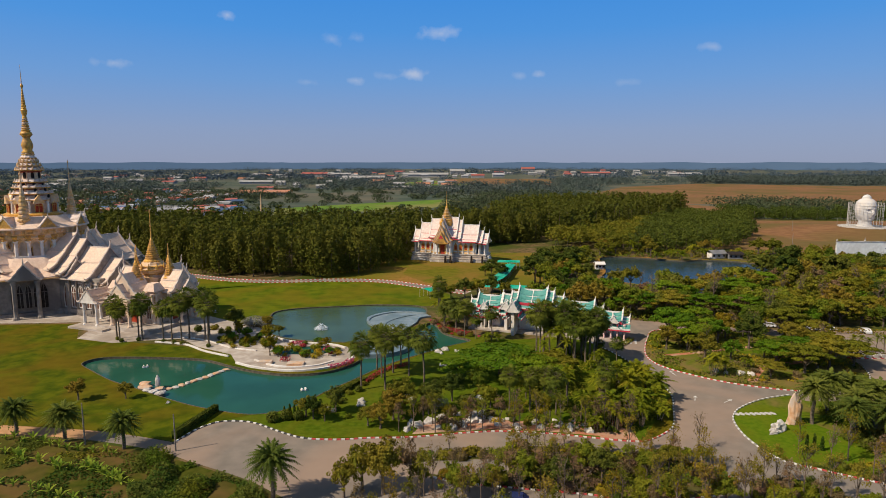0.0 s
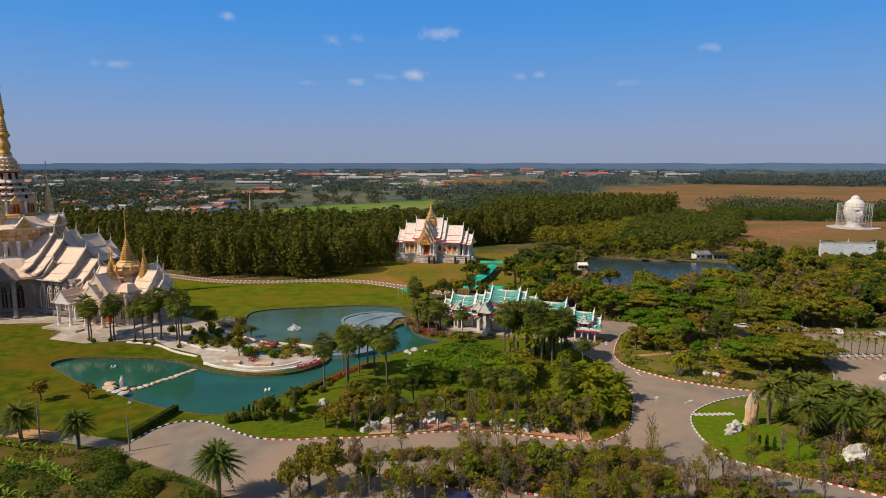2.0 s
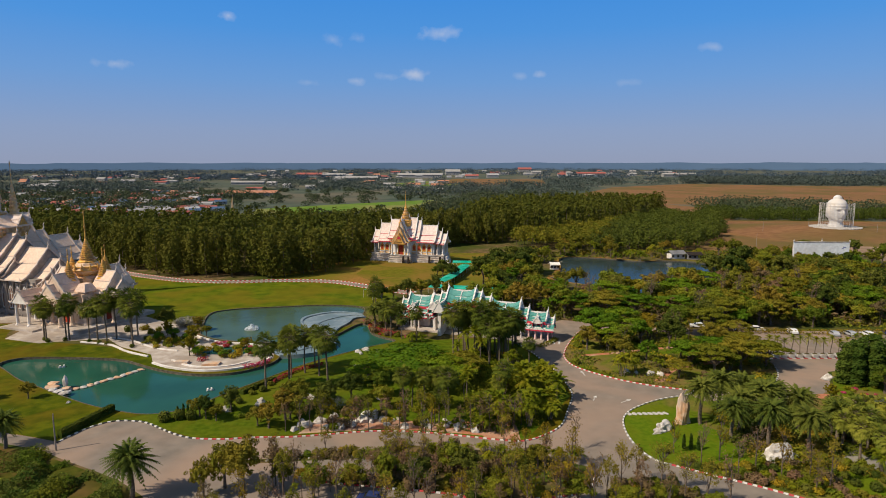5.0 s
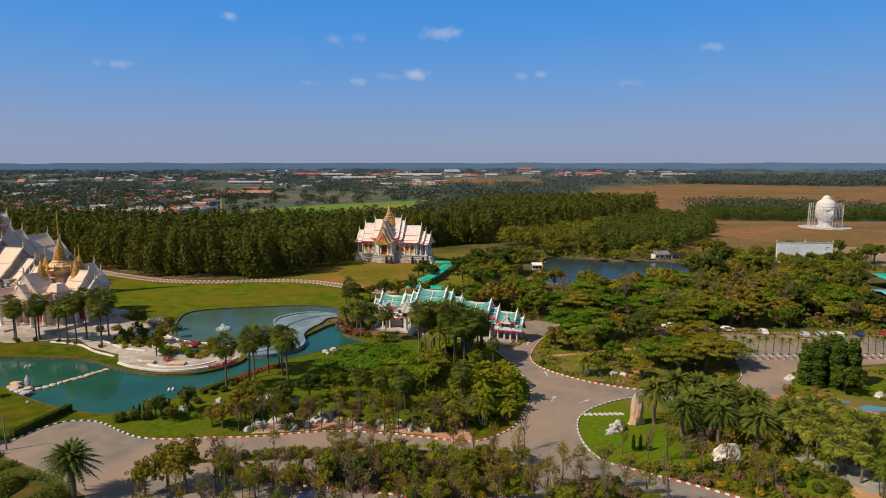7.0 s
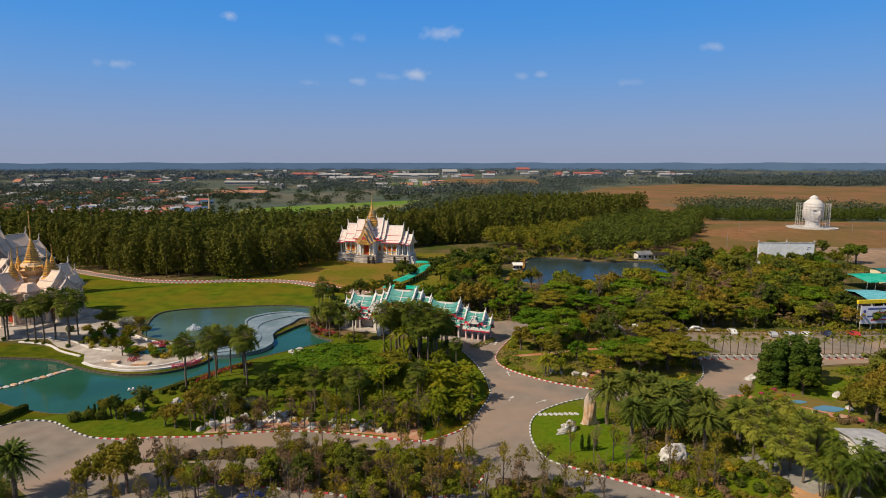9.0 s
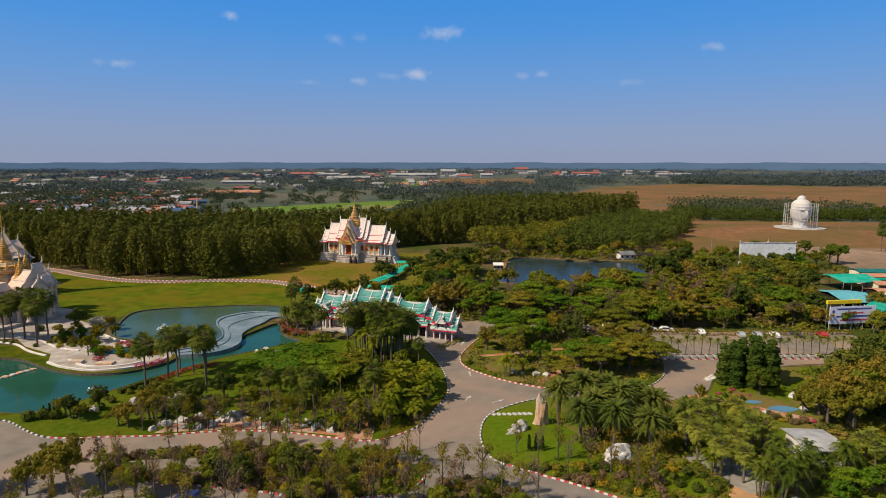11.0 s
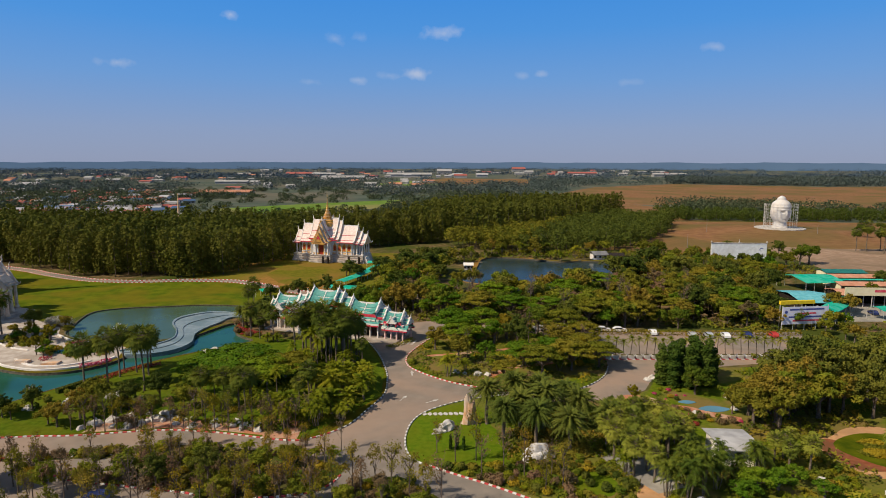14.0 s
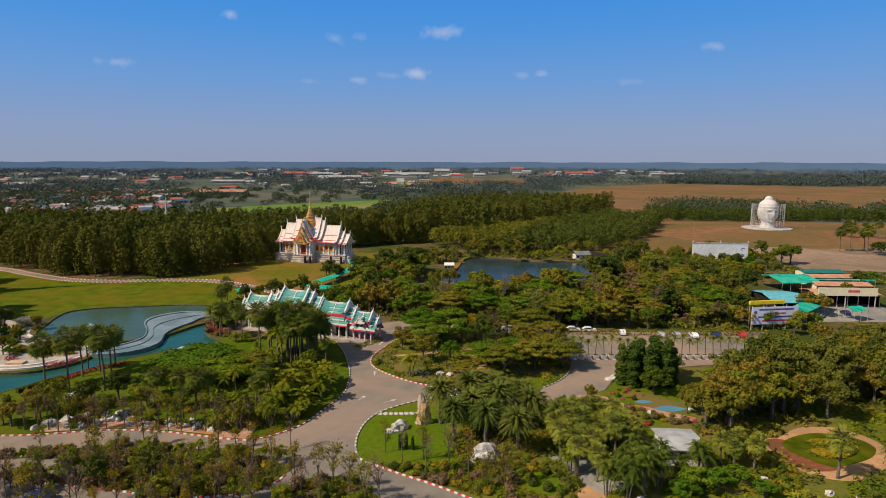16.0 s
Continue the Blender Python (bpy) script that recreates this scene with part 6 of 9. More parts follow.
PROTO = dict(
    mid=[broadleaf("leafy green broad-crowned park tree", 4.4, 9.0, 0.33, "l_mid", 4300, 15, name="park_tree") for _ in range(3)],
    dark=[broadleaf("dense dark green shade tree", 4.8, 11.0, 0.34, "l_dark", 5200, 18, name="shade_tree") for _ in range(3)],
    olive=[broadleaf("olive-leaved tree with an open crown", 4.2, 9.0, 0.32, "l_olive", 3300, 14) for _ in range(3)],
    midw=[broadleaf("leafy green tree of the wood", 4.4, 9.0, 0.46, "l_mid", 1900, 13, name="woodland_tree") for _ in range(2)],
    darkw=[broadleaf("dense dark green tree of the wood", 4.8, 11.0, 0.5, "l_dark", 2200, 15, name="woodland_tree") for _ in range(2)],
    olivew=[broadleaf("olive-leaved tree of the wood", 4.2, 9.0, 0.46, "l_olive", 1600, 12, name="woodland_tree") for _ in range(2)],
    bright=[broadleaf("bright green leafy young tree", 3.6, 7.0, 0.34, "l_bright", 1800, 11, name="young_tree")],
    yellow=[broadleaf("yellowing tree in thin leaf", 3.0, 7.5, 0.34, "l_yellow", 1300, 9, trunk=0.2)],
    russet=[broadleaf("russet half-bare park tree", 3.2, 8.0, 0.32, "l_brown", 1100, 9, trunk=0.2)],
    umbrella=[umbrella("flat-crowned feathery rain tree", 7.0, 7.5, "l_rain", 5200), umbrella("flat-crowned olive rain tree", 6.0, 7.5, "l_khaki", 4400)],
    street=[broadleaf("slim upright roadside tree in thin olive leaf", 1.7, 8.2, 0.2, "l_olive", 560, 12, 1.5, 0.1, 0.34, "street_tree"), broadleaf("slim roadside tree in thin russet leaf", 1.6, 8.2, 0.19, "l_brown", 420, 12, 1.5, 0.1, 0.36, "street_tree"),
            broadleaf("slim roadside tree with yellow-green leaves", 1.6, 8.6, 0.19, "l_yellow", 460, 12, 1.5, 0.1, 0.34, "street_tree")],
    sparse=[sparse("thin half-bare roadside tree with yellow-green leaves", 8.0, "l_yellow", 430), sparse("thin roadside tree with scattered olive leaves", 8.0, "l_olive", 480), sparse("almost leafless grey roadside tree", 8.5, "l_brown", 150)],
    date=[feather_palm("date_palm", "tall date palm with arching feather fronds", 5.0, 3.4, 100, "l_date", 0.5, 0.27, 0.68, 0.14, 12, 0.5, 66), feather_palm("date_palm", "date palm with a full round head of fronds", 6.0, 3.4, 100, "l_date", 0.5, 0.28, 0.68, 0.14, 12, 0.5, 66)],
    coconut=[feather_palm("coconut_palm", "leafy yellow-green coconut palm with long fronds", 4.6, 3.7, 26, "l_areca", 0.75, 0.2, 0.75, 0.11, 18), feather_palm("coconut_palm", "short coconut palm with bright arching fronds", 3.2, 3.4, 22, "l_areca", 0.75, 0.2, 0.7, 0.11, 18)],
    youngpalm=[feather_palm("young_palm", "slender young palm with a small yellow-green head", 5.4, 2.0, 15, "l_areca", 0.5, 0.09, 0.8, 0.09, 9)],
    royal=[feather_palm("feather_palm", "slender feather palm with drooping fronds", 8.0, 3.0, 18, "l_areca", 0.7, 0.17, 0.9, 0.14, 12)],
    fan=[fan_palm("tall fan palm with a round dark crown", 10.0, 3.4, "l_palm", 56), fan_palm("tall fan palm with a ragged crown", 9.2, 3.3, "l_palm", 52)],
    lightfan=[fan_palm("fan palm with silvery green leaves", 5.2, 2.2, "l_light", 58), fan_palm("short fan palm with pale leaves", 4.0, 2.0, "l_light", 54)],
    clump=[clump_palm("tall clump of dark green arching feather palms", 8, 6.4, 3.3, "l_clump")],
    areca=[clump_palm("clump of yellow-green areca palms", 7, 5.0, 2.6, "l_areca"), clump_palm("low clump of areca palms", 5, 3.4, 2.3, "l_areca")],
    shrub=[bush("shrub", "rounded fresh green garden shrub", [(0, 0, 0.5, 1.1, 1.0, 0.8), (0.6, 0.3, 0.6, 0.7, 0.7, 0.7)], 0.32, "l_mid", 200),
           bush("shrub", "loose olive-leaved garden shrub", [(0, 0, 0.5, 1.2, 1.0, 0.7), (-0.6, 0.3, 0.7, 0.7, 0.7, 0.7)], 0.32, "l_olive", 190),
           bush("topiary", "dark green closely clipped shrub", [(0, 0, 0.6, 0.9, 0.9, 0.8)], 0.22, "l_dark", 300)],
    flowers=[bush("flower_bush", "low bush covered with red flowers", [(0, 0, 0.3, 1.0, 0.8, 0.45)], 0.24, "l_flower", 160, "flowers")],
    rushrub=[bush("dry_shrub", "dry russet half-bare shrub", [(0, 0, 0.7, 1.4, 1.2, 0.9), (0.8, 0.4, 0.9, 0.8, 0.8, 0.8)], 0.3, "l_brown", 260)],
    yshrub=[bush("ornamental_shrub", "low bright yellow ornamental shrub", [(0, 0, 0.5, 1.2, 1.1, 0.7)], 0.28, "l_gold", 120), bush("ornamental_shrub", "low yellow-green ornamental shrub", [(0, 0, 0.5, 1.2, 1.1, 0.7)], 0.28, "l_areca", 220)],
    cypress=[],
    banana=[banana("young banana plant with broad leaves")],
)
c_bl = [(0.25 * math.sin(i * 2.1), 0.25 * math.cos(i * 1.7), 1.0 + i, 1.3 * (1 - (i / 13) ** 4) + 0.15, 1.3 * (1 - (i / 13) ** 4) + 0.15, 1.3) for i in range(12)]
PROTO["cypress"].append(tree_proto("cypress", "dense dark columnar conifer", Geo().tube([(0, 0, -0.2), (0, 0, 8)], [0.2, 0.08], 6), quads_mesh("crown", blob_leaves(c_bl, 3600, 0.34, 0.75, 0.5, 0.0), MAT["l_cypress"])))
used = {}


def plant(kind, x, y, scale=1.0, turn=None, variant=None, label="", group="", tall=1.0):
    lib = PROTO[kind]
    k = int(rng.integers(len(lib))) if variant is None else variant
    m = T(x, y, 0, rng.uniform(0, 360) if turn is None else turn) @ Matrix.Diagonal((scale, scale, scale * tall * rng.uniform(0.92, 1.1), 1))
    src = lib[k]
    if src.name in used:
        ob = src.copy()
        scene.collection.objects.link(ob)
        for o in PARTS.get(src.name, ()):
            c = o.copy()
            scene.collection.objects.link(c)
            c.parent = ob
    else:
        used[src.name] = True
        ob = src
    ob.matrix_basis = m
    return tagged(ob, label, group=group)


# where no trunk may stand: roads, water and buildings, on a one-metre grid
GX, GY = np.meshgrid(np.arange(-260, 420) + 0.5, np.arange(60, 480) + 0.5)


def field_of(poly):
    out = np.zeros(GX.shape, bool)
    px, py = zip(*poly)
    i0, i1, j0, j1 = max(0, int(min(py)) - 62), max(0, int(max(py)) - 57), max(0, int(min(px)) + 258), max(0, int(max(px)) + 263)
    out[i0:i1, j0:j1] = inside(poly, GX[i0:i1, j0:j1], GY[i0:i1, j0:j1])
    return out


ISLE, BEDS = field_of(isle_line), field_of(MEDIAN) | field_of(CORNER_BED)
U, V = (GX - 29.5) * 0.94 - (GY - 184.5) * 0.342, (GX - 29.5) * 0.342 + (GY - 184.5) * 0.94
BLOCKED = (field_of(ROAD_B) & ~ISLE) | (field_of(ROAD_A) & ~BEDS) | ((-26 < U) & (U < 32) & (-12 < V) & (V < 8))
MARKET = [(172, 193), (232, 193), (270, 250), (270, 278), (330, 285), (430, 330), (420, 400), (300, 395), (262, 372), (250, 285), (208, 268), (180, 240)]
NET_WALK = ribbon(smooth_line([(33, 306), (31, 284), (26, 264), (20, 250), (20, 243), (30, 240), (44, 236), (62, 226)], step=3), 11)
for poly in (MEDIAN_LANE, POND_LOW, POND_UP, LAKE, FLOWER_WALK, PALM_COURT, PALM_PATH, SMALL_LAWN, MARKET, NET_WALK, [(110, 98), (123, 98), (123, 112), (110, 112)], [(202, 308), (234, 307), (234, 317), (202, 317)]):
    BLOCKED |= field_of(poly)


def free(x, y, margin=1.5):
    for dx, dy in ((0, 0), (margin, 0), (-margin, 0), (0, margin), (0, -margin)):
        i, j = int(y + dy - 60), int(x + dx + 260)
        if 0 <= i < BLOCKED.shape[0] and 0 <= j < BLOCKED.shape[1] and BLOCKED[i, j]:
            return False
    return True


def scatter(poly, n, kinds, lo=0.8, hi=1.2, gap=3.0, margin=1.0, group=""):
    xs, ys = zip(*poly)
    done = []
    for _ in range(n * 12):
        if len(done) >= n:
            break
        x, y = rng.uniform(min(xs), max(xs)), rng.uniform(min(ys), max(ys))
        if not inside(poly, [x], [y])[0] or any((x - a) ** 2 + (y - b) ** 2 < gap * gap for a, b in done) or not free(x, y, margin):
            continue
        done.append((x, y))
        plant(kinds[int(rng.integers(len(kinds)))], x, y, rng.uniform(lo, hi), group=group)


# palms on the pond island and before the temple
for x, y, s in ((-18.8, 134.8, 1.15), (-16.7, 148.3, 0.95), (-13.3, 134.8, 1.1), (-12.4, 146.3, 1.0), (-10.8, 150.5, 0.95), (-8.4, 144.2, 1.0), (-4.4, 133.8, 1.15), (-15, 143, 1.0)):
    plant("fan", x, y, s, group="palms by the pond")
for x, y, s in ((-97, 176, 1.0), (-95.2, 174, 0.9), (-90.5, 176, 0.9), (-89, 175.2, 1.0), (-82, 173.5, 0.85), (-79, 172.5, 0.95), (-76, 171.6, 1.0), (-75.5, 176, 1.1), (-70, 174, 1.05), (-67, 169, 1.1), (-71, 180, 1.0)):
    plant("fan", x, y, s * 1.14, group="palms before the temple")
for x, y, s, v in ((-82, 111, 1.1, 0), (-71, 108.5, 1.15, 0), (-58.5, 105.5, 1.05, 0), (-26.5, 88.5, 1.25, 0)):
    plant("date", x, y, s, variant=v, group="date palms along the lane")
for x, y, s in ((74.1, 116.3, 1.2), (76.8, 108.5, 1.15), (82.7, 106.5, 1.15), (88.2, 103.5, 1.15), (92.2, 113.8, 1.25), (91, 121, 1.2), (80, 121, 1.3), (85.5, 114.5, 1.35), (97, 109, 1.1), (86, 123, 1.25), (80.5, 113, 1.3)):
    plant("date", x, y, s, group="date palms behind the gate lawn")
# trees by the west lawn
plant("olive", -80.5, 128.6, 0.55)
plant("olive", -70.5, 129.5, 0.42)
# trees before the covered walk
for x, y, s, kind in ((22, 272, 0.75, "dark"), (19.5, 278, 0.6, "mid"), (26, 268, 0.7, "dark")):
    plant(kind, x, y, s)
# big rain trees between pond and pavilion
plant("umbrella", 14, 144, 1.6, variant=0, tall=0.6)
plant("umbrella", 22, 138, 1.2, variant=0, tall=0.7)
plant("umbrella", 26, 143, 1.25, variant=1, tall=0.66)
plant("umbrella", 4, 142, 0.8, variant=0, tall=0.75)
# fan palms beside the pavilion
scatter([(23.5, 154), (39.5, 151), (42.5, 160), (37, 165), (28, 166)], 28, ["fan", "fan", "fan", "royal"], 0.98, 1.2, 1.75)
scatter([(25, 150), (45, 148), (46, 160), (32, 166)], 14, ["fan", "areca", "royal"], 0.45, 0.75, 1.6)
scatter([(26, 149), (45, 147), (46, 158), (32, 164)], 18, ["shrub", "areca", "yshrub"], 0.6, 0.9, 1.6)
scatter([(6, 178), (14, 172), (22, 172), (12, 182)], 6, ["fan", "areca"], 0.6, 0.9, 2)
scatter([(-4, 198), (6, 192), (8, 204), (-2, 212)], 7, ["fan", "date", "areca"], 0.8, 1.0, 2.5)
# rockery bank between the weir and the pavilion
scatter([(-5, 178), (2, 175.5), (12, 177.5), (14, 185), (4, 194), (-5, 198)], 40, ["shrub", "flowers", "yshrub", "rushrub", "shrub", "flowers"], 0.6, 1.1, 1.7, 0.2)
for x, y, s in ((0.4, 189, 1.0), (7.5, 189.5, 1.1), (4.2, 185.5, 0.9)):
    plant("date", x, y, s)
# garden between pond and road
scatter([(10, 118), (34, 114), (40, 124), (32, 132), (12, 130)], 15, ["royal", "fan", "royal", "fan"], 0.6, 0.85, 2.8)
scatter([(28, 112), (40, 112), (48, 124), (48, 140), (38, 142)], 24, ["coconut", "coconut", "areca"], 0.9, 1.2, 2.4)
scatter([(-30, 118), (-8, 113), (2, 116), (-4, 126), (-26, 126)], 9, ["shrub", "olive", "shrub"], 0.5, 0.8, 3)
scatter([(-2, 113), (10, 115), (26, 114), (20, 124), (0, 122)], 14, ["shrub", "yshrub", "rushrub"], 0.7, 1.1, 2)
for x, y, s, kind in ((-26.5, 118.5, 0.42, "dark"), (-22.5, 122, 0.5, "dark"), (-24, 117.5, 0.4, "olive"), (-15, 115.5, 0.5, "olive"), (-9, 118, 0.55, "mid"), (-3, 121, 0.5, "olive"), (5, 117.5, 0.5, "dark"), (9, 124, 0.6, "mid"), (-12, 122.5, 0.4, "mid"), (2, 128, 0.6, "dark"), (8, 131, 0.65, "mid"), (-4, 129, 0.4, "olive")):
    plant(kind, x, y, s)
scatter([(-18, 118), (40, 117), (46, 140), (30, 136), (0, 134), (-14, 127)], 4, ["dark", "olive", "mid"], 0.45, 0.65, 6)
scatter([(-16, 113.4), (6, 115.5), (40, 112), (40, 115.5), (6, 119), (-16, 116.5)], 6, ["street", "sparse", "sparse"], 0.55, 0.75, 3.6, 0.5)
for x, y, s, kind in ((3, 229, 0.7, "olive"), (8.5, 231, 0.75, "dark"), (13.5, 233, 0.8, "mid"), (19, 233, 0.75, "dark"), (-1, 225, 0.6, "dark"), (24, 230, 0.7, "olive")):
    plant(kind, x, y, s)
for x, y, s, kind in ((-13, 91.5, 0.78, "olive"), (-9.5, 90, 0.88, "olive"), (-5.2, 91.5, 1.0, "street"), (-3, 89.5, 1.0, "street"), (-15.5, 89, 0.6, "olive"), (2, 88.6, 0.6, "mid")):
    plant(kind, x, y, s, tall=1.1)
# roadside rows
for i in range(30):
    x = -8 + i * 2.35 + rng.uniform(-0.8, 0.8)
    if x < 38:
        plant("sparse" if i % 2 else "street", x, 111.9 + rng.uniform(-0.3, 0.8) + 0.05 * (x if 0 < x < 16 else 0), rng.uniform(0.72, 1.0), variant=int(rng.choice((0, 1, 1, 2))))
scatter(MEDIAN, 22, ["sparse", "street"], 0.55, 0.85, 2.8, 0.3)
scatter([(8, 103), (22, 104), (32, 98), (33, 89), (18, 89), (6, 95)], 16, ["rushrub"], 0.8, 1.2, 1.9, 0.2)
scatter([(-16, 100), (6, 104), (6, 95), (-8, 98)], 10, ["rushrub", "shrub"], 0.8, 1.3, 1.9, 0.2)
scatter(MEDIAN, 70, ["shrub", "shrub", "shrub", "yshrub", "rushrub"], 0.6, 1.2, 1.4, 0.1)
for x, y, s, kind in ((23.5, 96.5, 0.62, "mid"), (26, 93.5, 0.55, "dark"), (17, 98.5, 0.45, "areca"), (34, 95.5, 0.5, "mid"), (38.5, 97.6, 0.55, "olive"), (30, 99, 0.45, "areca"), (12, 95.5, 0.42, "olive"), (12.9, 92.3, 0.62, "mid"), (7.9, 90.5, 0.55, "mid"), (-3.7, 92, 0.45, "olive"), (18.4, 91.2, 0.5, "dark")):
    plant(kind, x, y, s)
for x in np.arange(20, 46, 3.2):
    plant("areca", x, 103.6 - 0.22 * max(0, x - 30) + rng.uniform(-0.4, 0.4), rng.uniform(0.5, 0.75), variant=1)
for x, y, s, kind in ((50.6, 90.4, 0.95, "sparse"), (54, 92.6, 0.9, "street"), (57, 90, 1.0, "sparse"), (60, 88, 0.95, "sparse"), (62.6, 86, 1.0, "street"), (47.8, 88, 0.9, "street"), (65, 84, 0.95, "sparse"), (52.6, 86.5, 1.0, "street"),
                         (44.5, 98.6, 0.85, "sparse"), (40.5, 101.6, 0.8, "sparse"), (37, 102.4, 0.75, "street"), (33.4, 103.6, 0.8, "sparse"), (46.4, 104.6, 0.7, "sparse"), (56, 84, 0.9, "street"), (45, 85, 0.95, "sparse"), (40, 86, 0.9, "street"), (35, 85, 0.9, "sparse")):
    plant(kind, x, y, s)
for x, y, s in ((43, 86.5, 0.55), (50, 84.4, 0.5), (36, 87.6, 0.5), (56.5, 86.5, 0.45), (30.5, 86.4, 0.55), (62, 82, 0.5)):
    plant("mid", x, y, s)
for x, y, s, kind, v in ((-5, 92.4, 0.75, "street", 1), (-1.6, 91, 0.8, "sparse", 2), (1.6, 93.4, 0.75, "street", 1), (4.2, 90.6, 0.7, "street", 0), (6.6, 93, 0.8, "street", 1), (9, 91, 0.75, "sparse", 1), (11.4, 93.2, 0.8, "street", 1), (3, 87.4, 0.8, "street", 1), (8, 88, 0.75, "street", 0),
                         (13.6, 96.4, 0.75, "street", 1), (15.8, 93, 0.8, "street", 1), (19, 95.6, 0.75, "sparse", 2), (21, 91.6, 0.8, "street", 1), (24.6, 98, 0.7, "street", 1), (-3.4, 94.2, 0.7, "street", 0), (0.2, 88.2, 0.75, "street", 2), (27, 95.6, 0.75, "street", 1)):
    plant(kind, x, y, s, variant=v, group="thin trees of the road median")
scatter([(-9, 86), (14, 86), (14, 94), (4, 94), (-8, 96)], 34, ["shrub", "rushrub", "shrub", "rushrub", "yshrub"], 0.7, 1.2, 1.4, 0.2)
scatter(CORNER_BED, 40, ["shrub", "rushrub", "shrub", "yshrub"], 0.6, 1.1, 1.4, 0.2)
scatter([(59, 100), (66, 98), (84, 88), (92, 90), (82, 98), (64, 104)], 9, ["sparse"], 0.7, 0.95, 3.0, 0.5)
scatter([(64, 98.6), (74, 93), (90, 84), (92, 97), (80, 101), (70, 98.4)], 70, ["shrub", "shrub", "yshrub", "rushrub", "shrub"], 0.5, 1.0, 1.2, 0.3)
LOWER_BED = [(63, 99), (73, 93.4), (88, 84), (93, 92), (88, 99), (80, 99.5), (70, 98.4)]
for i in range(26):
    plant("sparse" if i % 3 else "street", -13 + 2.4 * i + rng.uniform(-0.8, 0.8), rng.uniform(79, 87.4), rng.uniform(0.65, 0.95), group="trees along the lower road")
# garden island inside the loop road
scatter([(62, 160), (72, 152), (86, 152), (104, 150), (106, 172), (78, 184), (64, 178)], 12, ["mid", "bright", "olive", "yellow", "sparse"], 0.6, 0.95, 5, 2)
scatter(isle_line, 34, ["shrub", "shrub", "yshrub", "rushrub", "areca", "yshrub"], 0.7, 1.3, 2, 0.8)
for x, y, s, v in ((90, 146, 1.05, 1), (98, 149, 1.1, 1), (105.5, 151, 1.0, 1), (86, 152, 0.85, 0), (80, 143, 0.6, 1), (103, 160, 1.0, 1), (95, 157, 0.9, 0), (70, 170, 1.0, 0)):
    plant("umbrella", x, y, s, variant=v)
for x, y in ((117.6, 139), (119.6, 137.4), (121.8, 139.6), (123.6, 137.2), (125.6, 139.4), (127.8, 138), (129.8, 140), (121, 141.6), (126, 142)):
    plant("cypress", x, y, rng.uniform(1.05, 1.3), tall=0.66, group="conifer clump at the parking entrance")
# eastern gardens
scatter([(96, 106), (108, 103), (109, 108), (110, 114), (98, 115)], 20, ["lightfan"], 0.85, 1.15, 1.9)
for x, y, s in ((100.9, 89.2, 0.95), (104, 88.4, 1.05), (107, 89.6, 1.0), (105.4, 92, 1.05), (109.8, 91.4, 0.95), (111.7, 94.4, 0.9), (117.8, 94.5, 0.9), (114.6, 93.4, 0.7), (107.9, 96.6, 0.9)):
    plant("clump", x, y, s, group="dark feather palm clumps of the paved court")
for x, y, s in ((120.5, 97.5, 1.0), (96.5, 96, 0.8)):
    plant("areca", x, y, s, variant=0)
for x, y in [(95.6, 100.4), (97.9, 98.2), (97.5, 95.5), (100.4, 93.5), (100.5, 97.5), (95.3, 105), (97.9, 105.8), (100, 105), (102, 104.2), (103.8, 102.7), (105.7, 101.9), (108.2, 102.7)]:
    plant("lightfan", x, y, rng.uniform(0.95, 1.15), variant=0, group="pale fan palms of the paved court")
for x, y, s in ((125.6, 98.4, 0.95), (128.4, 97.2, 0.9), (131.2, 101.4, 1.0), (126.4, 102, 0.95), (129, 104.6, 0.9), (124, 100.5, 0.85)):
    plant("lightfan", x, y, s)
for x, y, s in ((115.7, 90.4, 0.8), (119.4, 90.6, 0.75), (123.4, 93.4, 0.62), (112.6, 88, 0.75), (126, 89, 0.6)):
    plant("bright", x, y, s, tall=0.7)
plant("lightfan", 141.5, 95, 1.25, variant=0)
plant("date", 152, 95.5, 0.95)
plant("lightfan", 150, 93.4, 1.0)
scatter([(150, 186), (236, 188), (244, 160), (230, 150), (180, 152), (180, 186)], 30, ["darkw", "olivew", "olivew", "midw"], 0.55, 0.72, 3.6)
scatter([(182, 150), (250, 160), (250, 120), (200, 105)], 22, ["dark", "olive", "mid"], 0.9, 1.2, 5)
scatter([(236, 190), (300, 200), (340, 270), (275, 282), (272, 248)], 34, ["darkw", "olivew", "bright", "midw"], 0.8, 1.1, 4.5)
scatter([(130, 114), (138, 118), (160, 120), (190, 112), (200, 150), (160, 150), (148, 134), (132, 126)], 42, ["dark", "olive", "mid", "olive", "russet"], 0.95, 1.4, 4.2)
for x, y, s, kind in ((127.7, 115.4, 1.05, "olive"), (132.5, 114.4, 1.15, "olive"), (137, 119.5, 1.1, "mid"), (139, 127, 1.2, "dark"), (145, 128, 1.3, "dark"), (153, 136, 1.3, "dark"), (129.5, 121, 0.9, "olive"), (147, 122, 1.3, "olive")):
    plant(kind, x, y, s)
scatter([(158, 112), (160, 92), (178, 86), (186, 112)], 16, ["lightfan", "mid", "date", "areca", "olive"], 0.8, 1.2, 3)
scatter([(126, 90), (134, 92), (136.5, 98), (131.5, 103), (127, 96)], 26, ["shrub", "shrub", "yshrub"], 0.6, 1.0, 1.2, 0.2)
scatter([(80, 98), (98, 84), (104, 84), (98, 100), (84, 104)], 40, ["shrub", "yshrub", "shrub"], 0.5, 1.0, 1.3, 0.3)
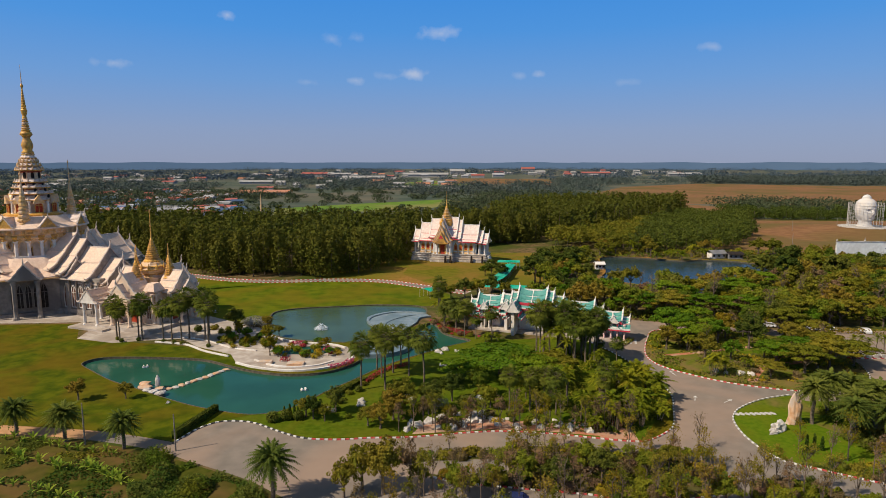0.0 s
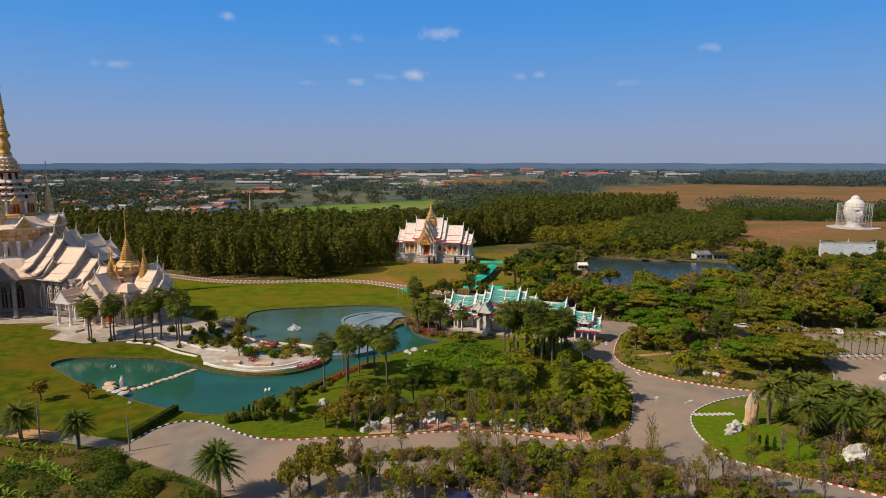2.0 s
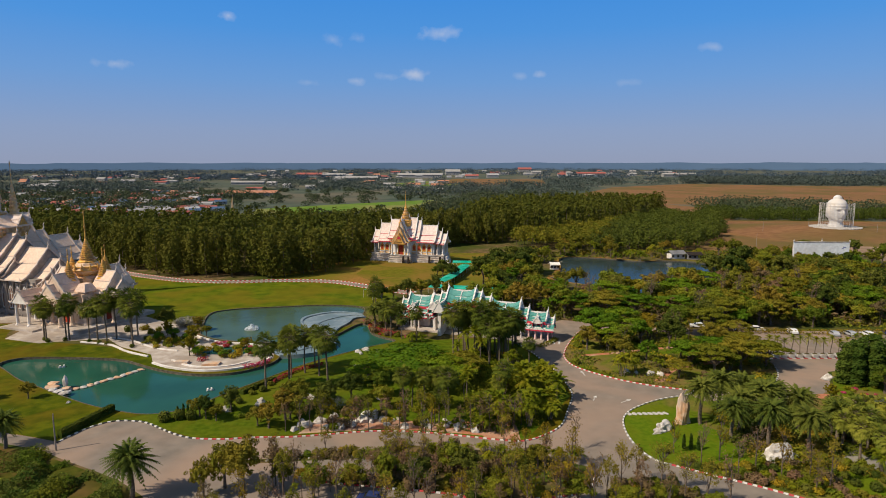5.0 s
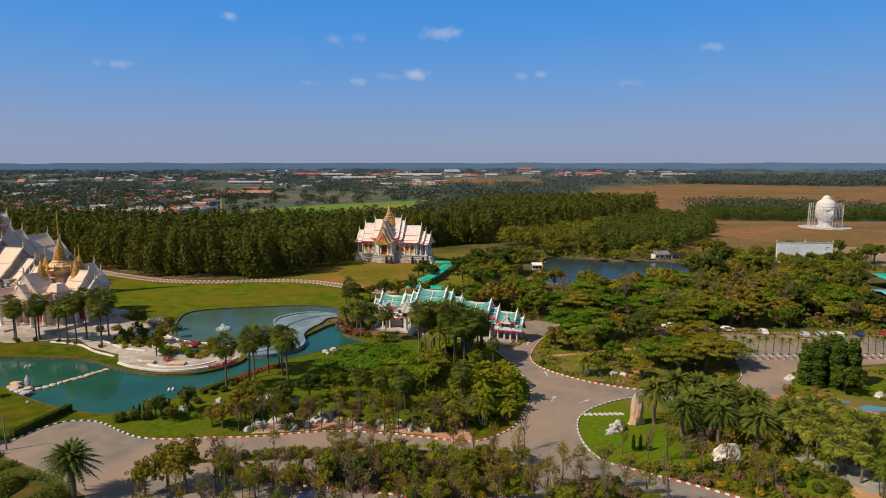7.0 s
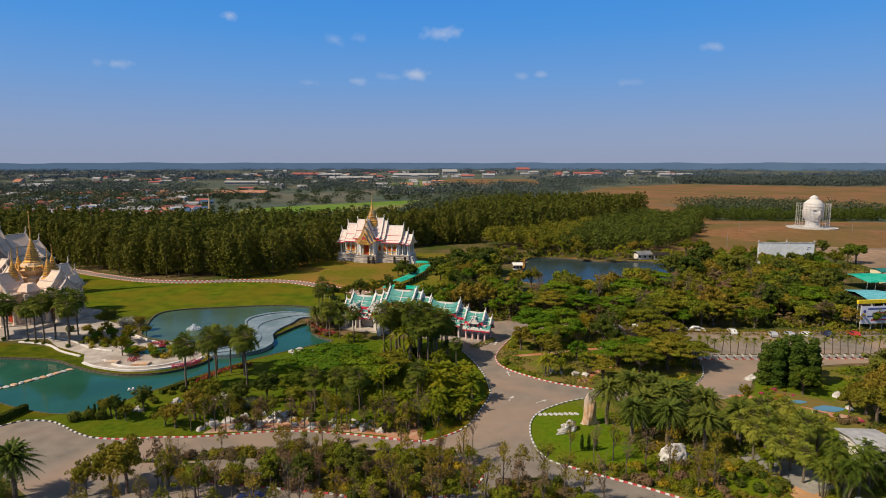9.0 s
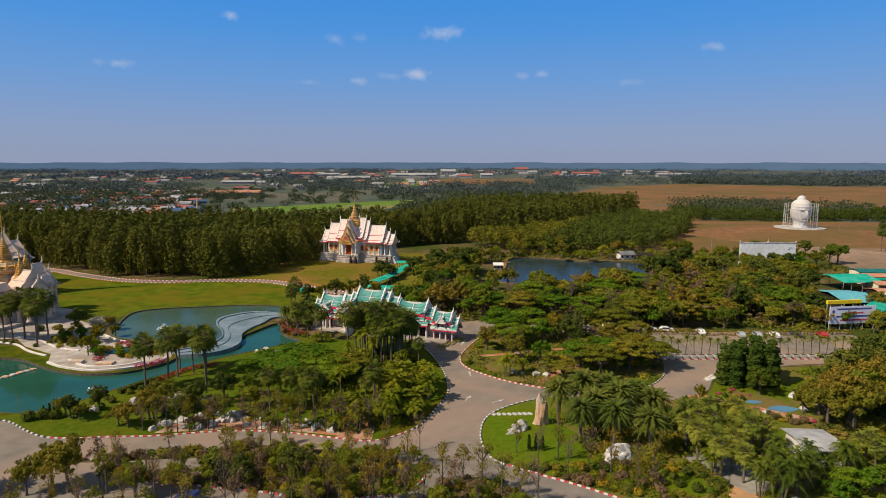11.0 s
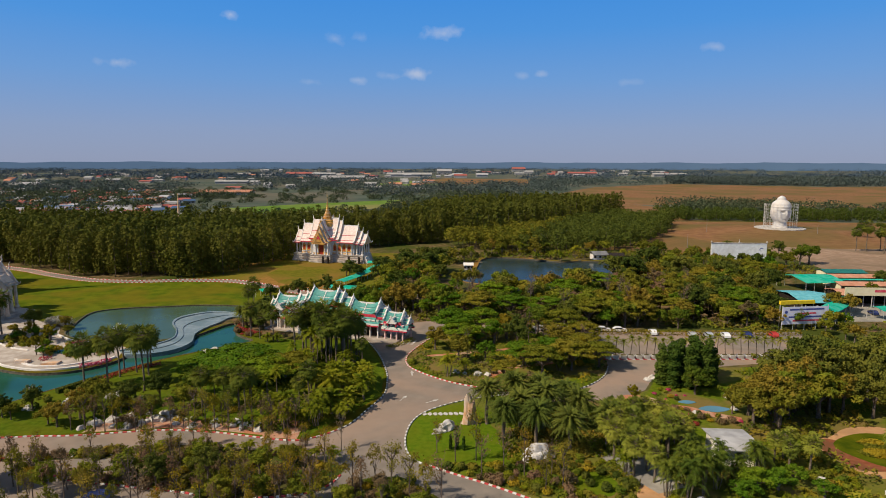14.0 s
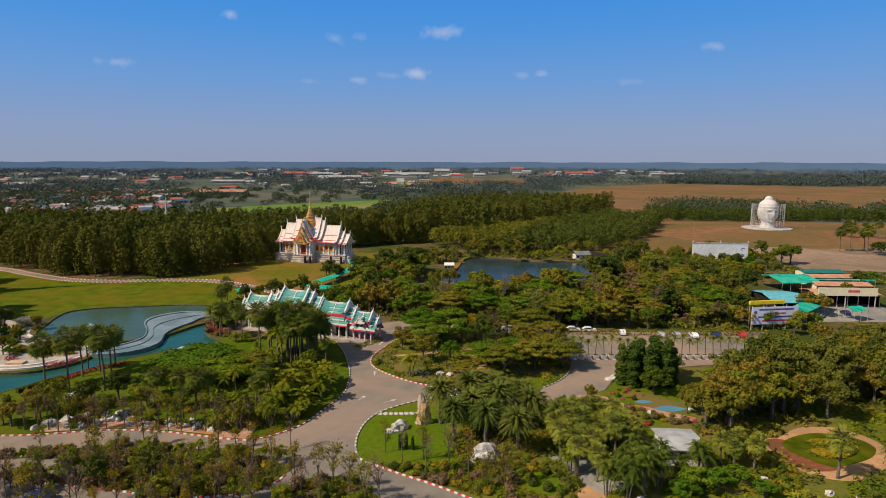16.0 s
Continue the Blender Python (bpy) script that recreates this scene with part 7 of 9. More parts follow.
scatter([(106, 118), (116, 116), (128, 116.5), (122, 121), (112, 126), (107, 127)], 40, ["shrub", "yshrub", "rushrub", "shrub", "flowers"], 0.5, 1.0, 1.5, 0.3)
scatter([(113, 130), (117, 128), (121, 131), (119, 137), (114, 134)], 14, ["shrub", "flowers", "yshrub"], 0.4, 0.8, 1.6)
plant("olive", 126.4, 121.6, 0.55, tall=1.2)
plant("yellow", 107, 127, 0.55)
scatter([(128, 124), (134, 128), (134, 147), (124, 146), (122, 134)], 9, ["shrub", "shrub", "mid"], 0.5, 0.75, 2.5)
plant("mid", 123, 132.6, 0.75)
# tall trees at the back of the garden island
for x, y, s, kind, v in ((68, 176, 1.0, "umbrella", 0), (76, 181, 1.0, "umbrella", 0), (84, 178, 1.05, "yellow", 0), (90, 172, 1.1, "sparse", 2), (94, 180, 1.05, "mid", None), (101, 175, 1.1, "umbrella", 1), (86, 166, 0.9, "dark", None), (97, 164, 1.0, "olive", None),
                         (105, 168, 0.9, "umbrella", 1), (80, 172, 0.9, "bright", None), (88, 182, 0.9, "russet", None), (74, 170, 0.8, "bright", None), (103, 181, 0.9, "dark", None)):
    plant(kind, x, y, s, variant=v, tall=1.2 if kind == "umbrella" else 1.0)
# woods between the lake and the parking
for x, y, s in ((66, 203, 1.1), (76, 200, 1.2), (88, 203, 1.0), (100, 199, 1.1), (118, 203, 1.2), (136, 207, 1.15), (84, 222, 1.1), (150, 222, 1.2), (112, 226, 1.1), (170, 244, 1.2), (60, 222, 1.0), (190, 262, 1.2)):
    plant("umbrella", x, y, s, variant=0 if s < 1.15 else 1, tall=1.15)
for x, y in ((96, 212), (128, 200), (146, 200), (104, 190), (160, 232), (74, 212)):
    plant("sparse", x, y, 1.4, variant=2)
scatter([(60, 200), (100, 196), (112, 188), (180, 190), (240, 210), (250, 260), (200, 300), (168, 290), (130, 255), (100, 234), (70, 250), (46, 240), (48, 215)], 160, ["midw", "olivew", "darkw", "olivew", "russet", "yellow", "bright", "midw", "umbrella", "sparse"], 0.75, 1.3, 5.0, 2)
scatter([(160, 255), (176, 228), (210, 268), (240, 308), (260, 345), (215, 340), (170, 320)], 40, ["olivew", "midw", "darkw", "olivew", "bright"], 0.7, 1.0, 6, 2)
scatter([(30, 205), (60, 205), (66, 290), (50, 300), (36, 250)], 40, ["darkw", "midw", "darkw", "olivew", "bright"], 0.8, 1.2, 4, 2)
scatter([(60, 300), (92, 330), (150, 338), (180, 320), (190, 345), (140, 356), (80, 350)], 24, ["midw", "areca", "olivew"], 0.8, 1.2, 5, 2)
# trees by the yard, palms on the far lake shore, trees beside the market
for x, y in [(256.7, 315.4), (249.6, 311.4), (354, 420.6), (372.7, 427.9), (376.6, 421)]:
    plant("midw" if y < 400 else "fan", x, y, rng.uniform(1.0, 1.3))
for x, y in [(115, 324.4), (122.8, 328.7), (127.7, 322.3), (137.7, 333), (140.7, 326.5), (95, 342.1), (108.3, 346.8)]:
    plant("areca", x, y, rng.uniform(1.1, 1.6))
for x, y, s, kind in ((190, 236, 1.1, "olivew"), (196, 240, 1.0, "darkw"), (184, 226, 1.1, "darkw"), (200, 262, 1.0, "olivew"), (192, 250, 1.1, "midw"), (182, 214, 0.95, "olivew"), (206, 206, 0.9, "olivew"), (176, 200, 0.9, "darkw"), (170, 194, 0.8, "midw"), (188, 262, 1.1, "darkw"), (203, 275, 1.1, "midw"), (232, 232, 0.75, "olivew")):
    plant(kind, x, y, s)
scatter([(165, 205), (184, 200), (186, 232), (176, 250), (166, 236)], 13, ["midw", "darkw", "olivew"], 0.9, 1.2, 4)
scatter([(166, 188), (196, 188), (196, 194), (168, 198)], 8, ["midw", "bright", "olivew"], 0.6, 0.85, 3)
for x, y, s in ((312.9, 363, 1.25), (317.5, 360.8, 1.4), (329.3, 365.7, 1.3), (322, 352, 1.3)):
    plant("fan", x, y, s)
for x, y, s, kind in ((209, 302, 0.75, "midw"), (203, 305, 0.85, "olivew"), (214, 306, 0.5, "midw"), (221, 306.6, 0.4, "olivew"), (228, 306.2, 0.42, "midw"), (325, 347.5, 0.8, "darkw")):
    plant(kind, x, y, s)
# banana rows on the slope
BANANA_ROWS = [[(-100, 113), (-84.3, 109.8), (-79.3, 108.8), (-76.2, 108.1), (-72.7, 106.7), (-68.6, 104.9), (-64, 104.3), (-58, 103.2)],
               [(-98, 108), (-79.6, 103.2), (-76.4, 102.4), (-73.5, 100.3), (-70.5, 100.3), (-65.5, 97.9), (-60.7, 97.7), (-57.4, 96.2), (-54.5, 94.4), (-50.6, 91.7)],
               [(-62.3, 99.7), (-59.7, 97.7), (-56.3, 95.6), (-52.3, 93.6)], [(-76, 94), (-68, 92.2), (-60.4, 88.9), (-54, 86)]]
for row, gap in zip(BANANA_ROWS, (2.2, 1.7, 1.2, 2.4)):
    for x, y, h in resample(row, gap)[0]:
        plant("banana", x + rng.uniform(-0.6, 0.6), y + rng.uniform(-0.5, 0.5), rng.uniform(0.7, 1.25), group="rows of young banana plants")
# planting between the court and the terrace
for x, y, s, kind in ((-62, 180, 0.55, "yellow"), (-58.5, 176.5, 0.5, "bright"), (-55, 186, 0.5, "olive"), (-65, 186, 0.6, "dark"), (-61, 172, 0.42, "bright"), (-56, 168.5, 0.4, "yellow"), (-49.5, 178.6, 0.42, "olive")):
    plant(kind, x, y, s)
scatter([(-68, 188), (-56, 180), (-50, 168), (-58, 163), (-66, 172)], 26, ["shrub", "yshrub", "shrub"], 0.7, 1.3, 1.6, 0.3)
# pond edges
scatter([(-28, 122), (-20, 140), (-16, 142), (-22, 122)], 10, ["shrub"], 0.7, 1.1, 2)
scatter([(-46, 171), (-30, 170), (-26, 160), (-34, 158), (-48, 160)], 22, ["shrub", "yshrub", "flowers", "yshrub"], 0.7, 1.3, 1.8)
for x, y, s in ((-44.5, 159, 0.5), (-37, 158.4, 0.42), (-31, 160, 0.42), (-48.5, 166, 0.5), (-52, 174, 0.6), (-36, 170.5, 0.4)):
    plant("bright", x, y, s, tall=0.8)


def stuff_trees(name, label, places, mat, n, leaf, heights, spread, cone=0.0, trunks=True, base=0.1):
    """A wood of many trees as one mesh of leaf clumps with trunks."""
    k = len(places)
    xy = np.repeat(np.array(places), n, 0)
    hh = np.repeat(heights, n)
    ww = np.repeat(spread, n)
    u = base + (1 - base) * rng.random(k * n) ** (1.0 + 0.5 * cone)
    wide = np.sqrt(np.clip(1 - ((u - 0.45) / 0.62) ** 2, 0.02, 1)) * (1 - cone) + cone * np.clip(1.12 - u, 0.06, 1)
    a = rng.uniform(0, 2 * math.pi, k * n)
    q = np.sqrt(rng.uniform(0.45, 1, k * n))
    lump = 1 + 0.3 * np.sin(3 * a + 9 * u + xy[:, 0]) + 0.16 * np.sin(5 * a - 23 * u + xy[:, 1])
    c = np.stack([xy[:, 0] + ww * wide * q * lump * np.cos(a), xy[:, 1] + ww * wide * q * lump * np.sin(a), hh * u], 1)
    o = np.stack([np.cos(a), np.sin(a), (u - 0.5) * 1.5 + 0.2], 1)
    ob = new(name, quads_mesh(name, leaf_sprays(c, o, leaf, 0.7), MAT[mat]))
    tagged(ob, label, "trees", kind="stuff")
    if trunks:
        g = Geo()
        for (x, y), h in zip(places, heights):
            g.tube([(x, y, -0.3), (x, y, h * 0.85)], [0.22, 0.05], 4)
        t = part("trunks", g, "bark", ob)
    return ob


def fill(poly, gap, jitter=0.6, keep=1.0):
    xs, ys = zip(*poly)
    gx, gy = np.meshgrid(np.arange(min(xs), max(xs), gap), np.arange(min(ys), max(ys), gap))
    x = gx.ravel() + rng.uniform(-jitter, jitter, gx.size) * gap
    y = gy.ravel() + rng.uniform(-jitter, jitter, gx.size) * gap
    ok = inside(poly, x, y) & (rng.random(x.size) < keep)
    return np.stack([x[ok], y[ok]], 1)


FOREST = [(-330, 380), (-240, 340), (-150, 304), (-124, 288), (-112, 280), (-91, 275), (-66, 270.5), (-52, 273), (-42, 279), (-33, 291), (-26, 308), (-21, 325), (-19, 343), (-8, 356), (16, 372), (37, 388), (57, 390), (70, 420), (0, 432), (-150, 420), (-330, 470)]
p = fill(FOREST, 6.1)
edge_y = np.interp(p[:, 0], [-330, -240, -150, -124, -112, -91, -66, -52, -42, -33, -26, -21, -8, 16, 37, 57], [380, 340, 304, 288, 280, 275, 270.5, 273, 279, 291, 308, 330, 356, 372, 388, 390])
front = p[:, 1] - edge_y < 20
f_, r_ = p[front], p[~front]
stuff_trees("casuarina_wood", "dense dark olive casuarina wood", f_, "l_pine", 640, 0.76, rng.uniform(15.5, 23.5, len(f_)), rng.uniform(3.2, 5.4, len(f_)), 0.36)
stuff_trees("casuarina_wood", "tops of the casuarina wood", r_, "l_pine", 110, 1.1, rng.uniform(17, 23, len(r_)), rng.uniform(2.8, 4.4, len(r_)), 0.42, base=0.45)
p = fill([(30, 440), (90, 400), (190, 520), (250, 620), (150, 640), (60, 560)], 7.5)
stuff_trees("casuarina_wood", "dark wood behind the small temple", p, "l_pine", 190, 1.15, rng.uniform(19, 24, len(p)), rng.uniform(3, 4.4, len(p)), 0.3)
p = fill([(64, 375), (100, 350), (170, 356), (220, 430), (262, 520), (220, 560), (150, 470), (80, 415)], 6.6)
green = p[:, 0] > 112 + (p[:, 1] - 360) * 0.42
q_ = p[~green]
stuff_trees("plantation", "low olive-green plantation trees", q_, "l_olive", 300, 0.76, rng.uniform(9.5, 12.5, len(q_)), rng.uniform(3.4, 4.8, len(q_)), 0.0, base=0.45)
q_ = p[green]
stuff_trees("plantation", "dense round green trees beside the brown field", q_, "l_dark", 290, 0.76, rng.uniform(9, 13, len(q_)), rng.uniform(3.0, 4.4, len(q_)), 0.0, base=0.25)
p = fill([(258, 560), (330, 552), (520, 545), (900, 570), (900, 600), (520, 580), (340, 600), (280, 620)], 8.5)
stuff_trees("tree_belt", "belt of trees and palms behind the brown field", p, "l_dark", 300, 0.78, rng.uniform(6, 12, len(p)), rng.uniform(3.5, 5, len(p)), 0.0)

# far country: belts and clumps of trees, haze painted in as bluer leaves
d = 620 * (4550 / 620) ** rng.random(8500)
pl = np.stack([rng.uniform(-0.86, 0.9, 8500) * d + 40, d], 1)
nz = np.array([noise.noise((x * 0.0035, y * 0.0016, 3.0)) + 0.5 * noise.noise((x * 0.013, y * 0.006, 8.0)) for x, y in pl])
ok = nz > -0.04
for q_ in FIELDS + GREEN_FIELDS:
    ok &= ~inside(q_, pl[:, 0], pl[:, 1])
pl = pl[ok]
dist = pl[:, 1]
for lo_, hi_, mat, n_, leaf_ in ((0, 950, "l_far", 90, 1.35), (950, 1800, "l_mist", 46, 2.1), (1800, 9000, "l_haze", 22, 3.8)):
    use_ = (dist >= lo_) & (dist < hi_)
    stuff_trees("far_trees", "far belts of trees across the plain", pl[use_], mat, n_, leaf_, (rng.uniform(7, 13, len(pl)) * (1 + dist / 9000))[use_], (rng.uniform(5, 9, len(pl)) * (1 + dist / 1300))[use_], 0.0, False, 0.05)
p = fill([(620, 1520), (900, 1370), (1700, 1500), (1900, 1700), (700, 1760)], 22)
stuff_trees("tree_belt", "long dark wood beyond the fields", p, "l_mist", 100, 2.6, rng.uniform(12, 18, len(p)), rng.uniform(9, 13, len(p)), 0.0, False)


def undergrowth(name, label, poly, n, mats, hmax, leaf=0.55, anywhere=False, least=0.25):
    """Low growth that fills the ground under trees, as one mesh of leaves for each kind."""
    xs, ys = zip(*poly)
    k = n * 4
    x, y = rng.uniform(min(xs), max(xs), k), rng.uniform(min(ys), max(ys), k)
    ok = inside(poly, x, y)
    i, j = np.clip((y - 60).astype(int), 0, BLOCKED.shape[0] - 1), np.clip((x + 260).astype(int), 0, BLOCKED.shape[1] - 1)
    ok &= anywhere | ~BLOCKED[i, j]
    x, y = x[ok][:n], y[ok][:n]
    lump = np.array([noise.noise((a * 0.22, b * 0.22, 1.5)) for a, b in zip(x, y)])
    h = np.clip(least + lump * 1.5, 0.0, 1) * hmax
    keep = h > 0.12
    x, y, h = x[keep], y[keep], h[keep]
    c = np.stack([x, y, h * rng.uniform(0.1, 1.0, len(x))], 1)
    kind = np.array([noise.noise((a * 0.09, b * 0.09, 9.5)) for a, b in zip(x, y)])
    cut = np.quantile(kind, np.linspace(0, 1, len(mats) + 1))
    top = None
    for q, mat in enumerate(mats):
        sel = (kind >= cut[q]) & (kind <= cut[q + 1])
        ob = new(name if top is None else "foliage", quads_mesh(name, leaf_sprays(c[sel], np.tile((0.0, -0.1, 1.0), (int(sel.sum()), 1)), leaf, 0.8), MAT[mat]))
        if top is None:
            top = tagged(ob, label, "undergrowth", kind="stuff")
        else:
            ob.parent = top


undergrowth("undergrowth", "dense undergrowth below the park trees", [(60, 196), (112, 188), (180, 190), (250, 205), (250, 260), (200, 300), (168, 290), (130, 255), (100, 234), (70, 250), (40, 240), (36, 205)], 26000, ["l_dark", "l_olive", "l_mid", "l_brown", "l_olive"], 3.4, 0.75)
undergrowth("undergrowth", "scrub round the lake", [(54, 296), (92, 333), (112, 330), (150, 330), (172, 322), (240, 330), (220, 352), (100, 360), (50, 330)], 9000, ["l_olive", "l_mid", "l_dark"], 2.6, 0.8)
undergrowth("undergrowth", "scrub round the market", [(150, 186), (300, 186), (345, 270), (262, 300), (240, 310), (200, 300), (178, 240)], 14000, ["l_dark", "l_olive", "l_mid"], 2.2, 0.75)
undergrowth("undergrowth", "mixed low planting in the eastern gardens", [(84, 86), (130, 80), (190, 90), (196, 152), (140, 150), (136, 134), (128, 116), (106, 115), (92, 104)], 18000, ["l_mid", "l_olive", "l_dark", "l_areca"], 2.2, 0.5)
undergrowth("undergrowth", "dry mixed beds along the lower kerb", LOWER_BED, 5000, ["l_olive", "l_mid", "l_yellow", "l_dark"], 0.9, 0.28)
undergrowth("undergrowth", "low planting under the date palms", [(77, 101), (84, 95), (92, 90), (104, 96), (108, 114), (100, 121), (88, 126), (80, 124), (75, 114)], 9000, ["l_dark", "l_olive", "l_mid", "l_areca"], 1.5, 0.36)
undergrowth("undergrowth", "low planting between palms and road", [(14, 116), (34, 111), (47, 122), (49, 140), (44, 160), (26, 168), (20, 146), (12, 130)], 9000, ["l_mid", "l_areca", "l_mid", "l_olive"], 1.4, 0.42)
undergrowth("undergrowth", "mixed beds of the garden island", isle_line, 9000, ["l_mid", "l_olive", "l_brown", "l_dark", "l_gold", "l_mid"], 1.0, 0.4)
undergrowth("undergrowth", "leafy beds of the road median", MEDIAN, 9000, ["l_olive", "l_mid", "l_brown", "l_mid", "l_dark"], 1.1, 0.3)
undergrowth("undergrowth", "scrubby verge below the lower road", [(48, 84), (60, 81), (66, 86), (61, 92), (53, 94)], 2500, ["l_olive", "l_mid"], 0.9, 0.3)
undergrowth("undergrowth", "tangled creepers on the near slope", [(-53, 98), (-53, 105), (-47, 102), (-39, 96.6), (-32, 93), (-27, 87), (-28, 76), (-48, 76), (-49, 88)], 24000, ["l_dark", "l_cypress", "l_dark", "l_mid"], 2.4, 0.26)
undergrowth("undergrowth", "dry weeds between the banana rows", [(-130, 113), (-88, 110.5), (-66, 106.5), (-52, 102), (-50, 82), (-130, 82)], 26000, ["l_dark", "l_olive", "l_dark", "l_cypress"], 0.7, 0.3)
undergrowth("bedding_flowers", "low golden bedding flowers on the round bed", GOLD_BED, 5000, ["l_gold", "l_olive", "l_gold"], 0.5, 0.26, True, 0.8)
NEAR_FAR = [(-900, 1150), (-420, 470), (-150, 430), (20, 440), (60, 640), (180, 1000), (100, 1150)]
p = fill(NEAR_FAR, 19, keep=0.34)
for q_ in FIELDS + GREEN_FIELDS:
    p = p[~inside(q_, p[:, 0], p[:, 1])]
stuff_trees("far_trees", "scattered trees among the houses of the plain", p, "l_far", 100, 1.3, rng.uniform(4, 8, len(p)), rng.uniform(4, 7.5, len(p)), 0.0, False, 0.08)

# ---------------------------------------------------------------- kerbs and road marks
KERB = {}
for key in ("kerb_white", "kerb_red", "kerb_black", "concrete"):
    KERB[key] = Geo().box(-0.36, 0.36, -0.16, 0.16, -0.05, 0.2, top=0.93).mesh("kerb_stone", MAT[key])


def kerb(line, keys, label, step=0.74, keep=None):
    """A kerb of painted stones, each an object of its own."""
    k = new("kerb")
    tagged(k, label, "kerb", kind="structure")
    pts, _ = resample(line, step)
    for i, (x, y, h) in enumerate(pts):
        if keep is not None and not keep(x, y, i):
            continue
        ob = new("kerb_stone", KERB[keys(x, y)[i % 2]])
        ob.parent = k
        ob.matrix_basis = T(x, y, 0, math.degrees(h))


RW, BW = ("kerb_red", "kerb_white"), ("kerb_black", "kerb_white")
kerb(garden_line, lambda x, y: BW if (x < -26 or (y > 113 and x > 42)) else RW, "painted kerb along the garden, red, black and white stones", 0.8)
kerb(lawn_line, lambda x, y: RW if y < 99 else ("kerb_white", "concrete"), "worn white kerb round the gate lawn, red and white below")
kerb(isle_line, lambda x, y: RW if x < 82 else BW, "painted kerb of the garden island", keep=lambda x, y, i: y < 152 or x < 70)
kerb(MEDIAN + MEDIAN[:1], lambda x, y: RW, "red and white kerb of the planted median", 0.9, keep=lambda x, y, i: y < 95.5 or x < -13)



def kerb_far(line, label):
    pts, _ = resample(line, 1.02)
    ob = None
    for key, odd in (("kerb_white", 0), ("kerb_red", 1)):
        g = Geo()
        for i, (x, y, h) in enumerate(pts):
            if i % 2 == odd:
                g.box(-0.5, 0.5, -0.15, 0.15, -0.05, 0.24, T(x, y, 0, math.degrees(h)))
        if ob is None:
            ob = tagged(part("kerb", g, key), label, "kerb", kind="stuff")
        else:
            part("kerb_stones", g, key, ob)


fr = np.array(ribbon(FAR_ROAD, 5.2))
n = len(FAR_ROAD)
kerb_far(fr[:n].tolist(), "red and white kerb below the casuarina wood")
kerb_far(fr[n:].tolist(), "red and white kerb above the upper lawn")


def road_mark(geo, label):
    tagged(part("road_mark", geo, "paint"), label, "road marking", kind="structure")


for x, y, rz in ((56.1, 129.6, 65), (62.7, 128.1, 35), (57.2, 146, 95)):
    g = Geo()
    m = T(x, y, 0.012, rz)
    g.slab([(-1.6, -0.12), (0.5, -0.12), (0.5, -0.5), (1.7, 0), (0.5, 0.5), (0.5, 0.12), (-1.6, 0.12)], 0, 0.006, m)
    road_mark(g, "worn white arrow painted on the road")
for i in range(9):
    road_mark(Geo().box(-0.3, 0.3, -2.2, 2.2, 0.01, 0.018, T(45.5 + 1.35 * i, 176 - 0.42 * i, 0, -17)), "worn white crossing stripe on the asphalt")

# ---------------------------------------------------------------- stones


def boulder(name, label, x, y, sx, sy, sz, mat="stone", seed=0, rough=0.35, sink=0.12, rz=0.0, category="rock", subdiv=3):
    bm = bmesh.new()
    bmesh.ops.create_icosphere(bm, subdivisions=subdiv, radius=1.0)
    for v in bm.verts:
        d = v.co.normalized()
        k = 1 + rough * noise.noise(d * 1.3 + Vector((seed * 3.7, seed, 0))) + rough * 0.5 * noise.noise(d * 3.1 + Vector((0, seed * 2.3, 5)))
        v.co = Vector((d.x * sx * k, d.y * sy * k, max(d.z * sz * k, -sink * sz) + sink * sz * 0.9))
    me = bpy.data.meshes.new(name)
    bm.to_mesh(me)
    bm.free()
    me.materials.append(MAT[mat])
    ob = new(name, me)
    ob.matrix_basis = T(x, y, 0, rz)
    return tagged(ob, label, category)


tagged(boulder("standing_stone", "tall orange standing stone on the gate lawn", 70.6, 116.6, 1.45, 1.15, 5.6, "orange_stone", 3, 0.55, 0.02, 20))
boulder("rock", "jagged white and grey rock on the lawn", 66.0, 113.6, 1.9, 1.0, 1.5, "stone", 5, 0.7, rz=30)
boulder("rock", "low pale rock beside the jagged one", 64.4, 112.2, 1.2, 0.7, 0.7, "stone", 8, 0.6, rz=20)
boulder("rock", "white peaked rock under the date palms", 82.6, 101.8, 3.0, 2.1, 2.6, "stone", 12, 0.5, 0.02)
for i, (x, y, s) in enumerate(((-17.6, 125.6, 1.0), (-23.1, 122.5, 0.9), (-9.6, 129.9, 1.3), (-7.4, 129.6, 1.1), (0.1, 151.5, 1.0), (2.4, 153.0, 1.2), (-1.4, 163, 1.0), (0.6, 164.6, 1.2), (3.8, 163.4, 0.8), (-0.4, 161.5, 0.7),
                             (-4.9, 115, 1.2), (-2.7, 116.8, 1.3), (1.8, 114.2, 1.4), (4, 115.4, 1.2), (6, 117.4, 1.5), (10.6, 117.4, 1.0), (8.0, 120, 1.6), (11, 115.6, 0.9), (14.6, 115.2, 0.8), (18.6, 116.6, 0.9), (25.1, 113.9, 1.2),
                             (28.4, 112.6, 1.0), (22.8, 114.6, 0.8), (-7, 113.2, 1.0), (8.3, 129.4, 1.2), (6.4, 120.6, 1.1), (-60, 127, 0.5))):
    boulder("rock", "pale weathered garden rock on the grass" if i % 2 else "whitish rugged garden rock among the shrubs", x, y, s * 1.0, s * 0.7, s * 0.75, "stone", i + 20, 0.6, rz=i * 50, subdiv=2)
